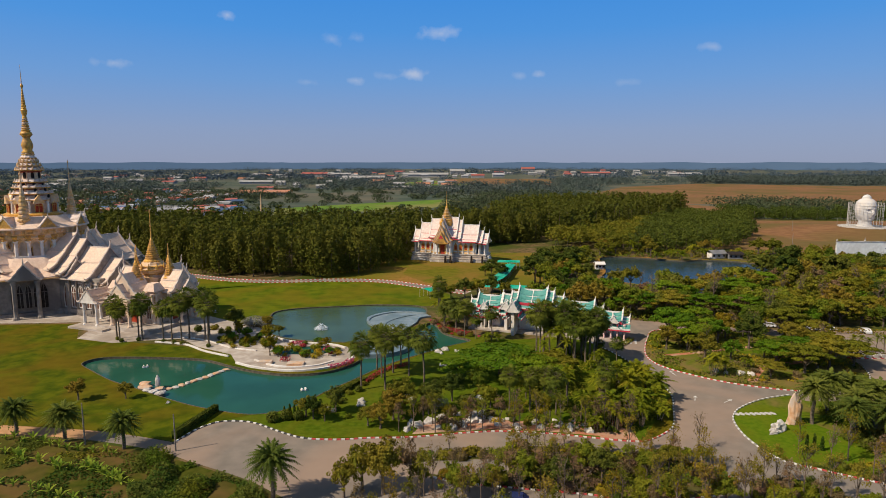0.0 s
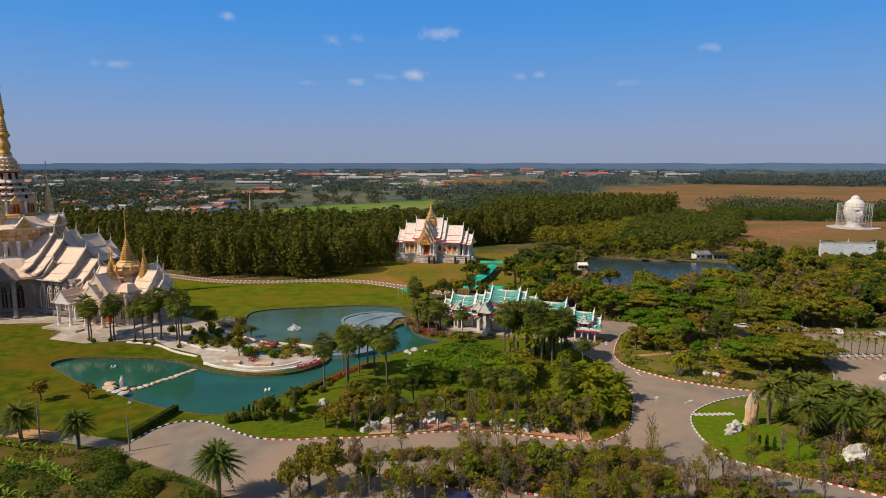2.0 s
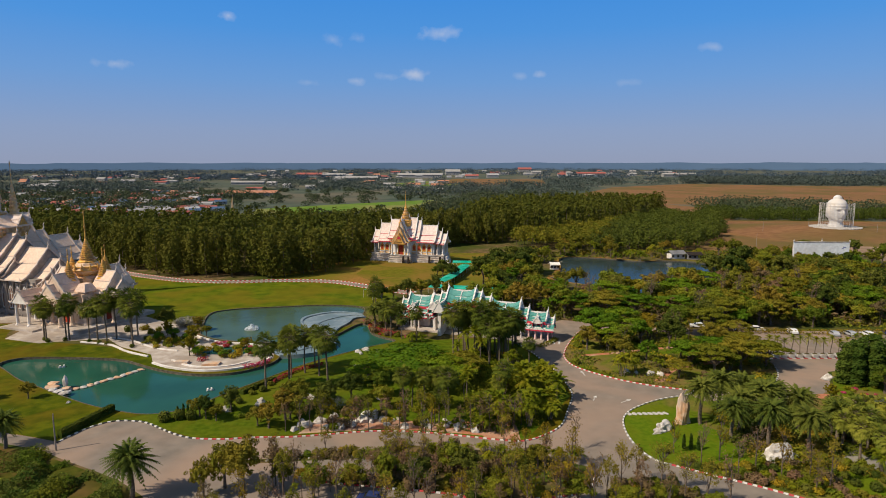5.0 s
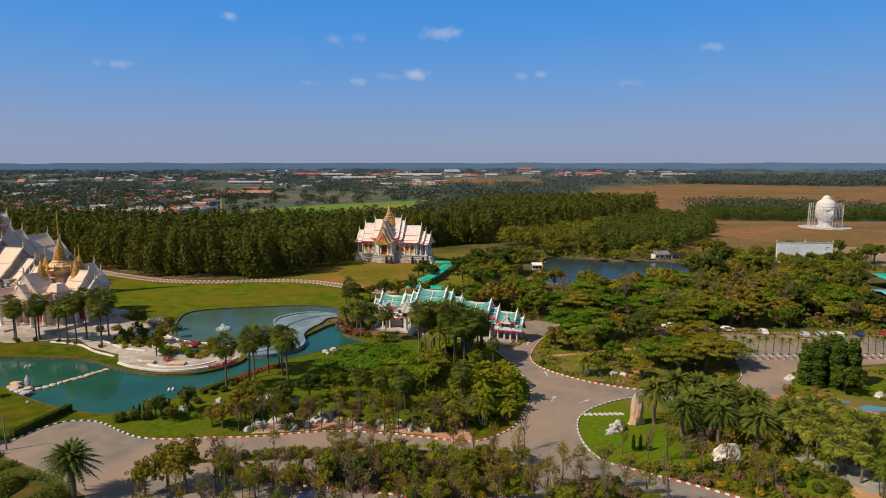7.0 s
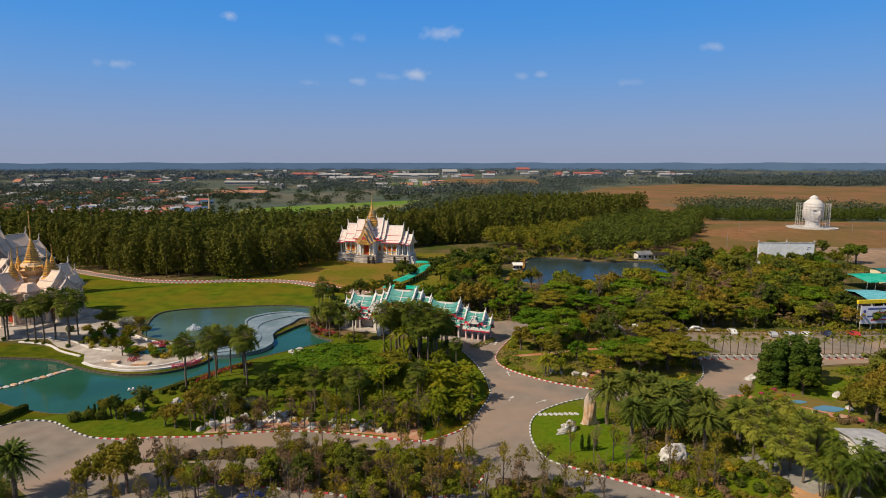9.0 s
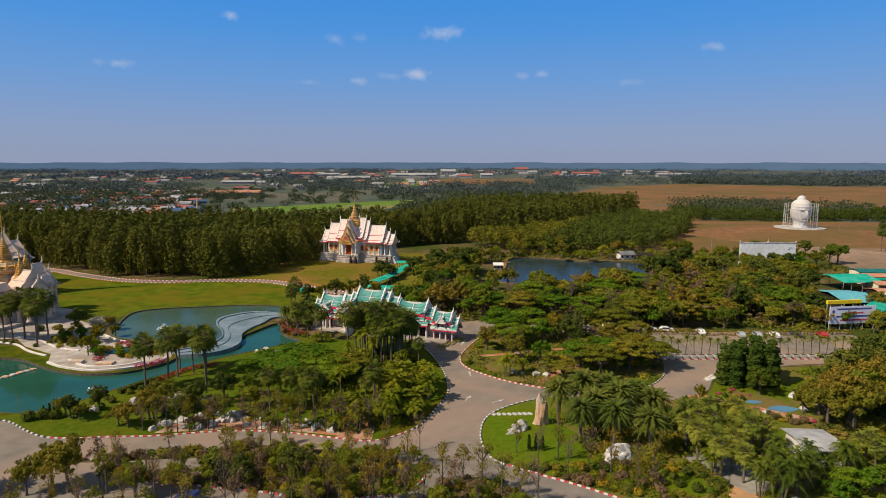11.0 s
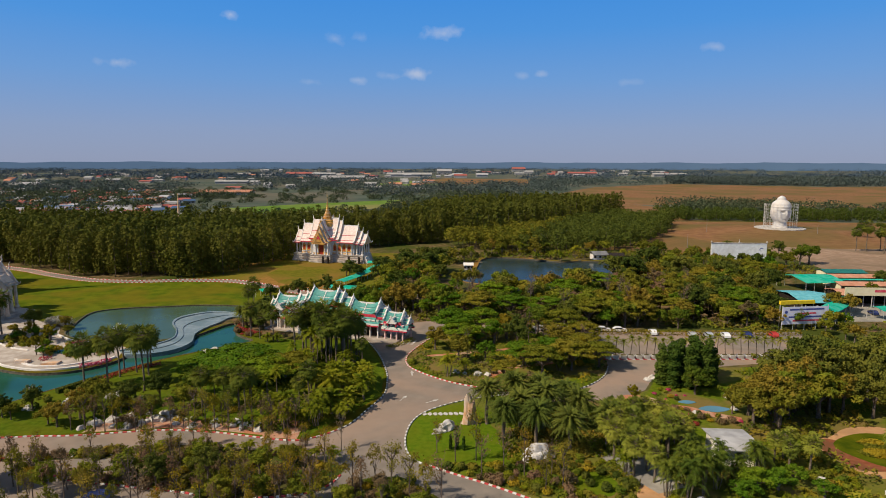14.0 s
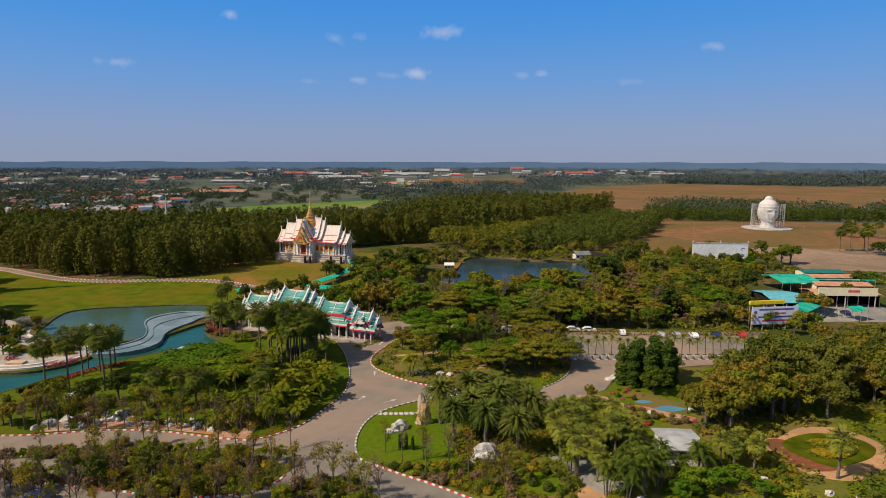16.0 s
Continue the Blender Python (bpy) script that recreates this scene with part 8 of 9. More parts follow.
for i, (x, y, s) in enumerate(((68.4, 146.7, 1.0), (70.5, 145.9, 0.8), (73.6, 145.0, 1.4), (76.2, 144.8, 1.1), (115, 141.5, 1.0), (116.8, 143.0, 1.2), (130, 131, 1.4), (133, 127, 1.6), (128, 124, 0.9), (119, 122, 0.8), (110, 99, 0.8), (106, 88, 0.9), (137, 90, 0.9), (140.5, 88, 1.0), (128.5, 94, 0.9))):
    boulder("rock", "pale rock at the edge of a garden bed", x, y, s, s * 0.75, s * 0.7, "stone", i + 60, 0.55, rz=i * 35, subdiv=2)
for i in range(22):
    x, y = ((-4.4, 116.4), (0.7, 119.5), (8.7, 117.7), (11.5, 118.6), (24.8, 116.6))[i % 5]
    boulder("rock", "white rugged rockery stone above the kerb", x + rng.uniform(-2.6, 2.6), y + rng.uniform(-1.6, 1.2), rng.uniform(0.4, 0.85), rng.uniform(0.3, 0.65), rng.uniform(0.3, 0.7), "stone", i + 400, 0.6, rz=i * 61, subdiv=2)
for x, y, s in ((-10.6, 129.7, 0.9), (-8.8, 130.6, 1.05), (-17.8, 127.4, 0.9), (-24.4, 122.8, 0.8)):
    boulder("rock", "large white weathered rock on the garden lawn", x, y, s, s * 0.8, s * 0.95, "stone", int(x * 7), 0.6, rz=x * 20, subdiv=3)
for x, y, h in resample(smooth_line([(-13, 100.6), (-6, 101), (2.9, 102.2), (10.3, 102.4), (18, 101.5), (25, 100.2)]), 1.5)[0]:
    boulder("edging_stone", "small white stone edging the planted median", x + rng.uniform(-0.4, 0.4), y + rng.uniform(-0.2, 0.2), rng.uniform(0.2, 0.42), 0.22, rng.uniform(0.2, 0.36), "stone", int(x * 5), 0.4, rz=x * 33, subdiv=1)
# stepping stones over the lower pond
steps = smooth_line([(-55, 150.6), (-58, 145.4), (-61, 140.9), (-63.4, 137.2), (-66.4, 135.6)], step=1.0)
pts, _ = resample(steps, 1.55)
for i, (x, y, h) in enumerate(pts):
    ob = boulder("stepping_stone", "flat pinkish stepping stone in the pond", x, y, rng.uniform(0.8, 1.25), rng.uniform(0.6, 0.85), 0.3, "orange_stone" if i % 2 == 0 else "stone", i + 90, 0.3, 0.5, i * 40, "stepping stone", 2)
    ob.location.z = -0.6
    ob["group"] = "stepping stones across the pond"
for i, (x, y, s, z) in enumerate(((-69.6, 136.4, 1.7, 0.35), (-64.2, 132.6, 1.4, 0.4), (-67.2, 137.6, 0.75, 1.9), (-70.6, 138.6, 1.3, 0.5), (-66.4, 133.8, 1.3, 0.3), (-68.3, 134.6, 1.2, 0.3), (-65.6, 135.6, 1.1, 0.3))):
    boulder("rock", "pale flat boulder at the pond edge", x, y, s, s * 0.8, z, "orange_stone" if i % 3 == 0 else "stone", i + 120, 0.35, 0.3, i * 60, subdiv=2)
boulder("rock", "large white boulder among the shrubs", 82.3, 101.4, 2.0, 1.5, 2.2, "stone", 133, 0.4, rz=20, subdiv=3)
for i in range(12):
    boulder("rock", "pale stone on the red gravel bed", -4 + 3.0 * i + rng.uniform(-1, 1), 115.5 + rng.uniform(-1.5, 2.5) - 0.05 * i, rng.uniform(0.5, 1.2), rng.uniform(0.4, 0.9), rng.uniform(0.3, 0.9), "stone", i + 170, 0.5, rz=i * 47, subdiv=2)
# stone slabs over the gate lawn
for i in range(8):
    ob = boulder("paving_slab", "rough pale stone slab set in the lawn", 61.3 + 1.1 * i, 121 + 0.05 * i, 0.5, 0.8, 0.1, "stone", i + 140, 0.2, 0.3, i * 3, "stone slab", 2)
    ob["group"] = "slab path over the lawn"

# ---------------------------------------------------------------- water works


def band(line_a, line_b, z0, z1):
    """A solid strip between two lines of equally many points."""
    g = Geo()
    n = len(line_a)
    v = [(*p, z1) for p in line_a] + [(*p, z1) for p in line_b] + [(*p, z0) for p in line_a] + [(*p, z0) for p in line_b]
    f = []
    for i in range(n - 1):
        f += [(i, i + 1, n + i + 1, n + i), (2 * n + i, 3 * n + i, 3 * n + i + 1, 2 * n + i + 1), (i, 2 * n + i, 2 * n + i + 1, i + 1), (n + i, n + i + 1, 3 * n + i + 1, 3 * n + i)]
    f += [(0, n, 3 * n, 2 * n), (n - 1, 3 * n - 1, 4 * n - 1, 2 * n - 1)]
    return g.add(v, f)


def even(line, n):
    a = np.array(smooth_line(line))
    s = np.concatenate([[0], np.cumsum(np.linalg.norm(np.diff(a, axis=0), axis=1))])
    u = np.linspace(0, s[-1], n)
    return np.stack([np.interp(u, s, a[:, 0]), np.interp(u, s, a[:, 1])], 1)


up = even([(-26, 163.5), (-20, 168), (-16.5, 176), (-20, 186), (-24.6, 194), (-25, 201), (-20, 207), (-13.5, 208.5), (-6, 206)], 48)
low = even([(-22, 159), (-15.5, 160), (-10.5, 164), (-8.8, 171), (-11.2, 180), (-10.6, 187), (-8.6, 193), (-7.6, 199), (-4, 201)], 48)
w = thing("weir", Matrix.Identity(4), "curved pale concrete weir between the two ponds", "weir", kind="structure")
part("apron", band(up.tolist(), low.tolist(), -1.2, 0.1), "weir", w)
for t0, t1, h in ((0.0, 0.07, 0.42), (0.42, 0.48, 0.3), (0.93, 1.0, 0.55)):
    part("lip", band((up + (low - up) * t0).tolist(), (up + (low - up) * t1).tolist(), 0.0, h), "weir", w)
f_ = thing("fountain", T(-38.5, 187, -0.35), "low white fountain spray on the pond", "fountain")
part("nozzle", Geo().lathe([(0.5, -0.6), (0.5, 0.15), (0.2, 0.3)], 10), "bank", f_)
c = blob_points([(0, 0, 0.5, 2.2, 2.2, 0.7), (0, 0, 1.0, 1.0, 1.0, 1.2)], 420, 0.2)
sp = new("spray", quads_mesh("spray", leaf_quads(c, 0.24), MAT["foam"]))
sp.parent = f_
for x, y in ((-77.1, 152.2), (-32.4, 136), (-15.9, 164.1)):
    a = thing("water_aerator", T(x, y, -0.6, 30) @ Matrix.Diagonal((0.72, 0.72, 0.72, 1)), "small white floating paddle aerator on the pond", "aerator")
    for k in (-1, 1):
        part("float", Geo().tube([(-1.1, 0.5 * k, 0.1), (1.1, 0.5 * k, 0.1)], [0.16, 0.16], 6), "trim_white", a)
    part("paddle", Geo().box(-0.8, -0.4, -0.7, 0.7, 0.1, 0.7).box(0.4, 0.8, -0.7, 0.7, 0.1, 0.7), "trim_white", a)

# ---------------------------------------------------------------- terrace and hedges


def hedge(line, width, height, mat, label, leaf=0.22, density=60, category="hedge", core=False):
    pts, step = resample(line, 0.5)
    c = []
    for x, y, h in pts:
        k = int(density * 0.5)
        a = rng.uniform(-0.5, 0.5, (k, 3)) * (0.6, width, 1)
        edge = rng.random(k) < 0.7
        a[edge, 1] = np.sign(a[edge, 1]) * width / 2 * rng.uniform(0.85, 1.05, edge.sum())
        z = rng.random(k) * height
        z[~edge] = height * rng.uniform(0.9, 1.08, (~edge).sum())
        c.append(np.stack([x + a[:, 0] * math.cos(h) - a[:, 1] * math.sin(h), y + a[:, 0] * math.sin(h) + a[:, 1] * math.cos(h), z], 1))
    ob = new("hedge", quads_mesh("hedge", leaf_quads(np.concatenate(c), leaf), MAT[mat]))
    if core:
        g = Geo()
        for x, y, h in pts:
            g.box(-0.3, 0.3, -width * 0.46, width * 0.46, 0, height * 0.96, T(x, y, 0, math.degrees(h)))
        part("dense_growth", g, mat, ob)
    return tagged(ob, label, category)


hedge([(-51, 109.6), (-47.8, 122.6)], 1.1, 1.5, "l_dark", "long clipped dark green hedge beside the forecourt", 0.13, 420, core=True)
hedge(smooth_line([(-18.6, 139), (-16.6, 144), (-13.6, 148.6), (-9, 152)]), 1.0, 0.7, "l_flower", "curved low hedge of red flowers by the water")
hedge(smooth_line([(-23.6, 132), (-21.0, 137), (-18.6, 141)]), 1.3, 1.0, "l_dark", "curved clipped hedge along the pond bank", 0.16, 260, core=True)
hedge(smooth_line([(-29, 149.6), (-25.6, 151.4), (-24.3, 155)]), 1.6, 0.8, "l_flower", "bed of bright pink flowers on the terrace", 0.26)
hedge([(-44, 170.5), (-40, 171)], 1.4, 0.7, "l_flower", "bed of red flowers on the white terrace", 0.26)
hedge([(-43, 155.5), (-40.5, 155.8)], 1.8, 0.8, "l_flower", "round bed of crimson flowers", 0.26)
hedge(smooth_line([(-1, 187), (4, 183), (9, 179.5)]), 1.2, 0.9, "l_flower", "red-flowered shrubs along the far bank", 0.28, 40)
hedge(smooth_line([(56, 175.5), (52.5, 170.5), (49, 167)]), 1.4, 0.7, "l_mid", "small clipped planter hedge at the pavilion")
for x, y, s in ((-34.5, 117.4, 1.5), (-32, 118.4, 1.5), (-29.5, 118.4, 1.3)):
    plant("shrub", x, y, s, variant=2)
for x, y in ((-32.6, 119.3), (-31.6, 119.8), (-30.6, 119.6), (-29.8, 119.2)):
    plant("cypress", x, y, 0.2)
for x, y in ((66.6, 105.5), (67.8, 105.2), (69, 104.8)):
    plant("cypress", x, y, 0.22)
plant("shrub", -50, 168, 1.4, label="")
for x, y, s, v in ((-47, 160, 0.75, 0), (-32.5, 163.5, 0.6, 0), (-50.5, 171.5, 0.8, 0)):
    plant("yellow", x, y, s)
pl_ = bush("blossom_shrub", "wide shrub covered in white blossom", [(0, 0, 1.6, 4.0, 3.0, 1.8), (2.5, 1, 1.4, 2.4, 2.0, 1.4), (-2.6, 0.5, 1.4, 2.4, 2, 1.4)], 0.35, "l_white", 900)
pl_.matrix_basis = T(-60, 190)
pl_ = bush("blossom_shrub", "airy shrub with scattered white blossom", [(0, 0, 1.2, 2.6, 2.2, 1.3)], 0.25, "l_white", 330)
pl_.matrix_basis = T(-1, 124.5)

for i, (x0, y0, x1, y1, z) in enumerate(((-60, 166, -50, 170.5, 0.25), (-40.5, 151.5, -36, 153.8, 0.5), (-48, 152.6, -44.5, 154.4, 0.7))):
    tagged(part("terrace_step", Geo().box(x0, x1, y0, y1, 0, z, top=0.96), "orange_stone" if i else "paving"), "low stone step on the white terrace", "step")

for pts_, h_ in (([(-54, 153.4), (-48, 149.8), (-39, 147.2), (-31.4, 148.6), (-26, 152.6), (-24.2, 158)], 0.45), ([(-50, 156), (-44, 151.6), (-38.6, 150.2), (-32.6, 151.6), (-29, 155)], 0.3),
                ([(-53, 179), (-44, 172.6), (-32, 169.6), (-27.5, 166.4)], 0.4), ([(-84, 172.4), (-74, 169.6), (-66, 163.4), (-58, 159)], 0.35), ([(-80, 178), (-70, 174), (-60, 167), (-52, 164)], 0.25)):
    c_ = even(pts_, 36)
    d_ = np.gradient(c_, axis=0)
    d_ /= np.linalg.norm(d_, axis=1)[:, None]
    s_n = np.stack([-d_[:, 1], d_[:, 0]], 1) * 0.28
    tagged(part("terrace_wall", band((c_ + s_n).tolist(), (c_ - s_n).tolist(), -0.05, h_), "plaster"), "low curved white terrace wall", "wall", kind="structure")
for i, (x, y) in enumerate(((-96, 175.2), (-94, 173.4), (-89.6, 174.6), (-81.4, 172.8), (-78, 171.8), (-75.2, 170.8), (-66.6, 168.2))):
    plant("shrub", x, y - 0.6, 0.8, variant=2)
for i, (x, y) in enumerate(((-68, 182), (-64, 178), (-72, 186), (-76, 184), (-62, 172), (-57, 170))):
    plant("shrub", x, y, rng.uniform(0.9, 1.5))

# ---------------------------------------------------------------- covered walk of shade net


def net_roof(line, width, z, label, posts=True, mat="net", name="shade_canopy", ridge=0.5, category="canopy"):
    t = thing(name, Matrix.Identity(4), label, category)
    a = np.array(line, float)
    d = np.gradient(a, axis=0)
    d /= np.linalg.norm(d, axis=1)[:, None]
    s = np.stack([-d[:, 1], d[:, 0]], 1) * width / 2
    n = len(a)
    v = [(*p, z) for p in a - s] + [(*p, z + ridge) for p in a] + [(*p, z) for p in a + s]
    v += [(x, y, q - 0.08) for x, y, q in v]
    f = [(r * n + i, r * n + i + 1, (r + 1) * n + i + 1, (r + 1) * n + i) for r in (0, 1) for i in range(n - 1)]
    f += [tuple(3 * n + k for k in q[::-1]) for q in f]
    part("net", Geo().add(v, f), mat, t)
    if posts:
        for i in range(0, n, max(1, n // 8)):
            for k in (-1, 1):
                p = a[i] + k * s[i] * 0.95
                part("post", Geo().tube([(*p, -0.1), (*p, z)], [0.07, 0.07], 5), "steel", t)


net_roof(smooth_line([(27, 299), (32, 298.5), (38, 298)], step=2), 7, 3.4, "turquoise shade net canopy beside the temple")
net_roof(smooth_line([(33, 294), (30, 282), (26, 266), (20.5, 252)], step=3), 5, 2.6, "long sloping walkway roofed with turquoise net")
net_roof(smooth_line([(17, 243), (28, 240), (42, 237)], step=3), 7, 2.6, "turquoise net roof behind the pavilion")
net_roof(smooth_line([(-7, 231), (-4, 234)], step=2), 6, 3.0, "small turquoise net tent by the road")
net_roof(smooth_line([(48, 236), (56, 232), (62, 226)], step=3), 4, 2.4, "turquoise net roof among the trees")

# ---------------------------------------------------------------- market beyond the parking


def sheet_house(x, y, rz, L, W, h, r, roof_mat, wall_mat, label, name="market_hall", open_front=True, category="building"):
    t = thing(name, T(x, y, 0, rz), label, category)
    prof = [(-W / 2 - 0.5, h), (0, h + r), (W / 2 + 0.5, h)]
    g = Geo()
    v = [(s * L / 2, a, z + dz) for dz in (0, -0.15) for s in (-1, 1) for a, z in prof]
    g.add(v, [(0, 3, 4, 1), (1, 4, 5, 2), (6, 7, 10, 9), (7, 8, 11, 10), (0, 6, 9, 3), (2, 5, 11, 8), (0, 1, 7, 6), (1, 2, 8, 7), (3, 9, 10, 4), (4, 10, 11, 5)])
    part("roof", g, roof_mat, t)
    part("wall", Geo().box(-L / 2 + 0.5, L / 2 - 0.5, W / 2 - 0.7, W / 2 - 0.5, 0, h).box(-L / 2 + 0.5, -L / 2 + 0.7, -W / 2 + 0.5, W / 2 - 0.5, 0, h).box(L / 2 - 0.7, L / 2 - 0.5, -W / 2 + 0.5, W / 2 - 0.5, 0, h), wall_mat, t)
    if open_front:
        for i in range(int(L / 4) + 1):
            px = -L / 2 + 0.6 + i * (L - 1.2) / max(1, int(L / 4))
            part("post", Geo().box(px - 0.1, px + 0.1, -W / 2 + 0.4, -W / 2 + 0.6, 0, h), "steel", t)
    else:
        part("wall", Geo().box(-L / 2 + 0.5, L / 2 - 0.5, -W / 2 + 0.5, -W / 2 + 0.7, 0, h), wall_mat, t)
        for i in range(3):
            px = -L / 3 + i * L / 3
            part("window", Geo().box(px - 0.6, px + 0.6, -W / 2 + 0.44, -W / 2 + 0.5, h * 0.35, h * 0.75), "dark", t)
    return t


b_ = thing("banner", T(180, 187.6, 0, 8), "large pale banner on posts with red and blue lettering bars", "banner")
part("cloth", Geo().box(-8, 8, -0.06, 0.06, 2.0, 7.6), "banner", b_)
for x in (-7.9, -4, 0, 4, 7.9):
    part("post", Geo().box(x - 0.1, x + 0.1, 0.08, 0.26, -0.1, 8.0), "steel", b_)
for i, (mat, z, l) in enumerate((("ink_blue", 6.5, 12.0), ("ink_red", 5.2, 6.5), ("ink_blue", 4.1, 12.5), ("ink_red", 2.9, 9.5))):
    part("lettering_bar", Geo().box(-l / 2 + 0.4, l / 2 + 0.4, -0.09, -0.07, z, z + 0.5), mat, b_)
part("emblem", Geo().lathe([(0.5, 0), (0.5, 0.03)], 16, m=pose(-6.8, -0.08, 6.0, 90)), "ink_blue", b_)
sheet_house(198.5, 219, -4, 13, 20, 4.0, 1.4, "sheet_blue", "dark", "open market stalls under a faded blue sheet roof")
aw = thing("awning", T(178, 189.2, 0, 8), "yellow awning strip above the banner", "awning")
part("cloth", Geo().box(-6, 6, -0.4, 0.4, 8.1, 9.2), "yellow", aw)
for x in (-5.8, 0, 5.8):
    part("post", Geo().box(x - 0.08, x + 0.08, -0.08, 0.08, -0.1, 8.2), "steel", aw)
net_roof(smooth_line([(190, 195), (200, 204), (212, 216)], step=4), 6.5, 4.0, "turquoise awning over market stalls", name="market_awning", ridge=0.9)
net_roof(smooth_line([(211, 200), (217, 202)], step=3), 6, 3.8, "turquoise awning at the market entrance", name="market_awning", ridge=0.8)
net_roof(smooth_line([(210.5, 250), (219, 251), (228, 252)], step=4), 19, 4.6, "wide turquoise net roof of the market", name="market_awning", ridge=1.5)
sheet_house(224, 224, -3, 24, 11, 4.6, 1.0, "terracotta", "dark", "market hall with a faded terracotta roof")
s_ = thing("market_sign", T(222, 217.4, 0, -3), "long cream sign board with red lettering bar", "sign")
part("board", Geo().box(-10, 11, -0.15, 0.15, 4.6, 7.6), "cream", s_)
part("lettering_bar", Geo().box(0.5, 4.6, -0.18, -0.16, 5.9, 6.8), "ink_red", s_)
for x in (-9.6, 0, 10.6):
    part("post", Geo().box(x - 0.12, x + 0.12, 0.16, 0.4, -0.1, 4.8), "steel", s_)
sheet_house(235, 242, -3, 22, 8, 4.2, 0.9, "terracotta", "cream", "shop row with a terracotta sheet roof")
sheet_house(241, 259, -3, 20, 7, 4.2, 0.9, "terracotta", "cream", "rear shop row with a terracotta roof")
sheet_house(244, 270, -3, 18, 9, 4.4, 0.9, "teal_sheet", "cream", "shop row with a dark teal sheet roof")
net_roof(smooth_line([(228, 250), (240, 250), (254, 249)], step=6), 2.6, 4.4, "narrow turquoise awning between the shop rows", name="market_awning", ridge=0.3)
plant("olive", 203, 208.5, 0.95)
plant("dark", 250, 252, 0.8)
plant("bright", 262, 262, 0.9)
plant("olive", 236, 300, 1.1)
# buildings by the fields and the lake
w_ = thing("screen_wall", T(218, 312.4, 0, -2.8), "tall white painted screen wall with small pinnacles", "wall")
part("panel", Geo().box(-14, 14, -0.25, 0.25, -0.1, 11.2), "cool_white", w_)
for k in range(-3, 4):
    part("pier", Geo().box(k * 4.6 - 0.25, k * 4.6 + 0.25, 0.25, 0.9, -0.1, 11.0), "old_white", w_)
part("coping", Geo().box(-14.2, 14.2, -0.4, 0.4, 11.2, 11.6), "old_white", w_)
for x, h in ((-14, 12.8), (0, 13.6), (14, 12.6)):
    part("pinnacle", Geo().lathe([(0.5, 11.6), (0.5, 12.0), (0.25, 12.3), (0.03, h)], 8, x), "old_white", w_)
for x, z, l in ((10.6, 8.6, 1.6), (10.2, 7.8, 0.9)):
    part("lettering_bar", Geo().box(x, x + l, -0.3, -0.26, z, z + 0.4), "ink_blue", w_)
sheet_house(150, 331, 10, 9, 6, 2.8, 1.6, "h_grey", "plaster", "small white lakeside hut with grey roof", "hut", False)
sheet_house(159, 329, -5, 8, 6, 2.6, 1.2, "dark", "h_grey", "small dark-roofed lakeside shed", "hut", False)
sheet_house(77, 296, 0, 5, 4, 2.6, 1.0, "trim_white", "plaster", "tiny white pumphouse by the lake", "hut", False)
sheet_house(117.2, 102.5, -4, 7.4, 8.0, 3.4, 0.5, "shed_roof", "plaster", "garden building with pale grey sheet roof", "garden_shed", False)
for x, y, r in ((123.8, 124.2, 3.4), (119.4, 128, 2.0)):
    o = smooth_line([(x - r, y), (x, y - r * 0.5), (x + r, y), (x, y + r * 0.5)], True, 0.5)
    tagged(part("garden_pool", Geo().slab(o, 0.0, 0.06), "pool"), "small blue ornamental garden pool", "pool")
tagged(part("court_paving", Geo().slab([(93, 104), (99, 106), (104, 101), (105, 92), (100, 90), (96, 97)], 0, 0.03), "concrete"), "grey paved court under the fan palms", "paving", kind="structure")

# ---------------------------------------------------------------- parking


def car(x, y, rz, paint, label):
    t = thing("car", T(x, y, 0, rz), label, "car", "cars in the car park")
    L, W = 4.4, 1.75
    out = [(-L / 2, 0.35), (L / 2, 0.35), (L / 2, 0.75), (L / 2 - 0.25, 0.95), (L * 0.24, 1.02), (L * 0.1, 1.5), (-L * 0.3, 1.52), (-L * 0.44, 1.05), (-L / 2, 0.95)]
    part("body", Geo().prism(out, -W / 2, W / 2), paint, t)
    win = [(L * 0.22, 1.05), (L * 0.09, 1.45), (-L * 0.29, 1.47), (-L * 0.41, 1.08)]
    for s in (-1, 1):
        part("side_window", Geo().prism(win, s * (W / 2 + 0.005) - 0.006, s * (W / 2 + 0.005) + 0.006), "glass", t)
    part("windscreen", Geo().add([(L * 0.235, -0.75, 1.06), (L * 0.235, 0.75, 1.06), (L * 0.105, 0.68, 1.5), (L * 0.105, -0.68, 1.5)], [(0, 1, 2, 3)]), "glass", t)
    for sx in (-1.35, 1.4):
        for sy in (-1, 1):
            part("wheel", Geo().lathe([(0.2, -0.1), (0.32, -0.1), (0.32, 0.1), (0.2, 0.1)], 12, m=pose(sx, sy * (W / 2 - 0.06), 0.32, 90)), "rubber", t)


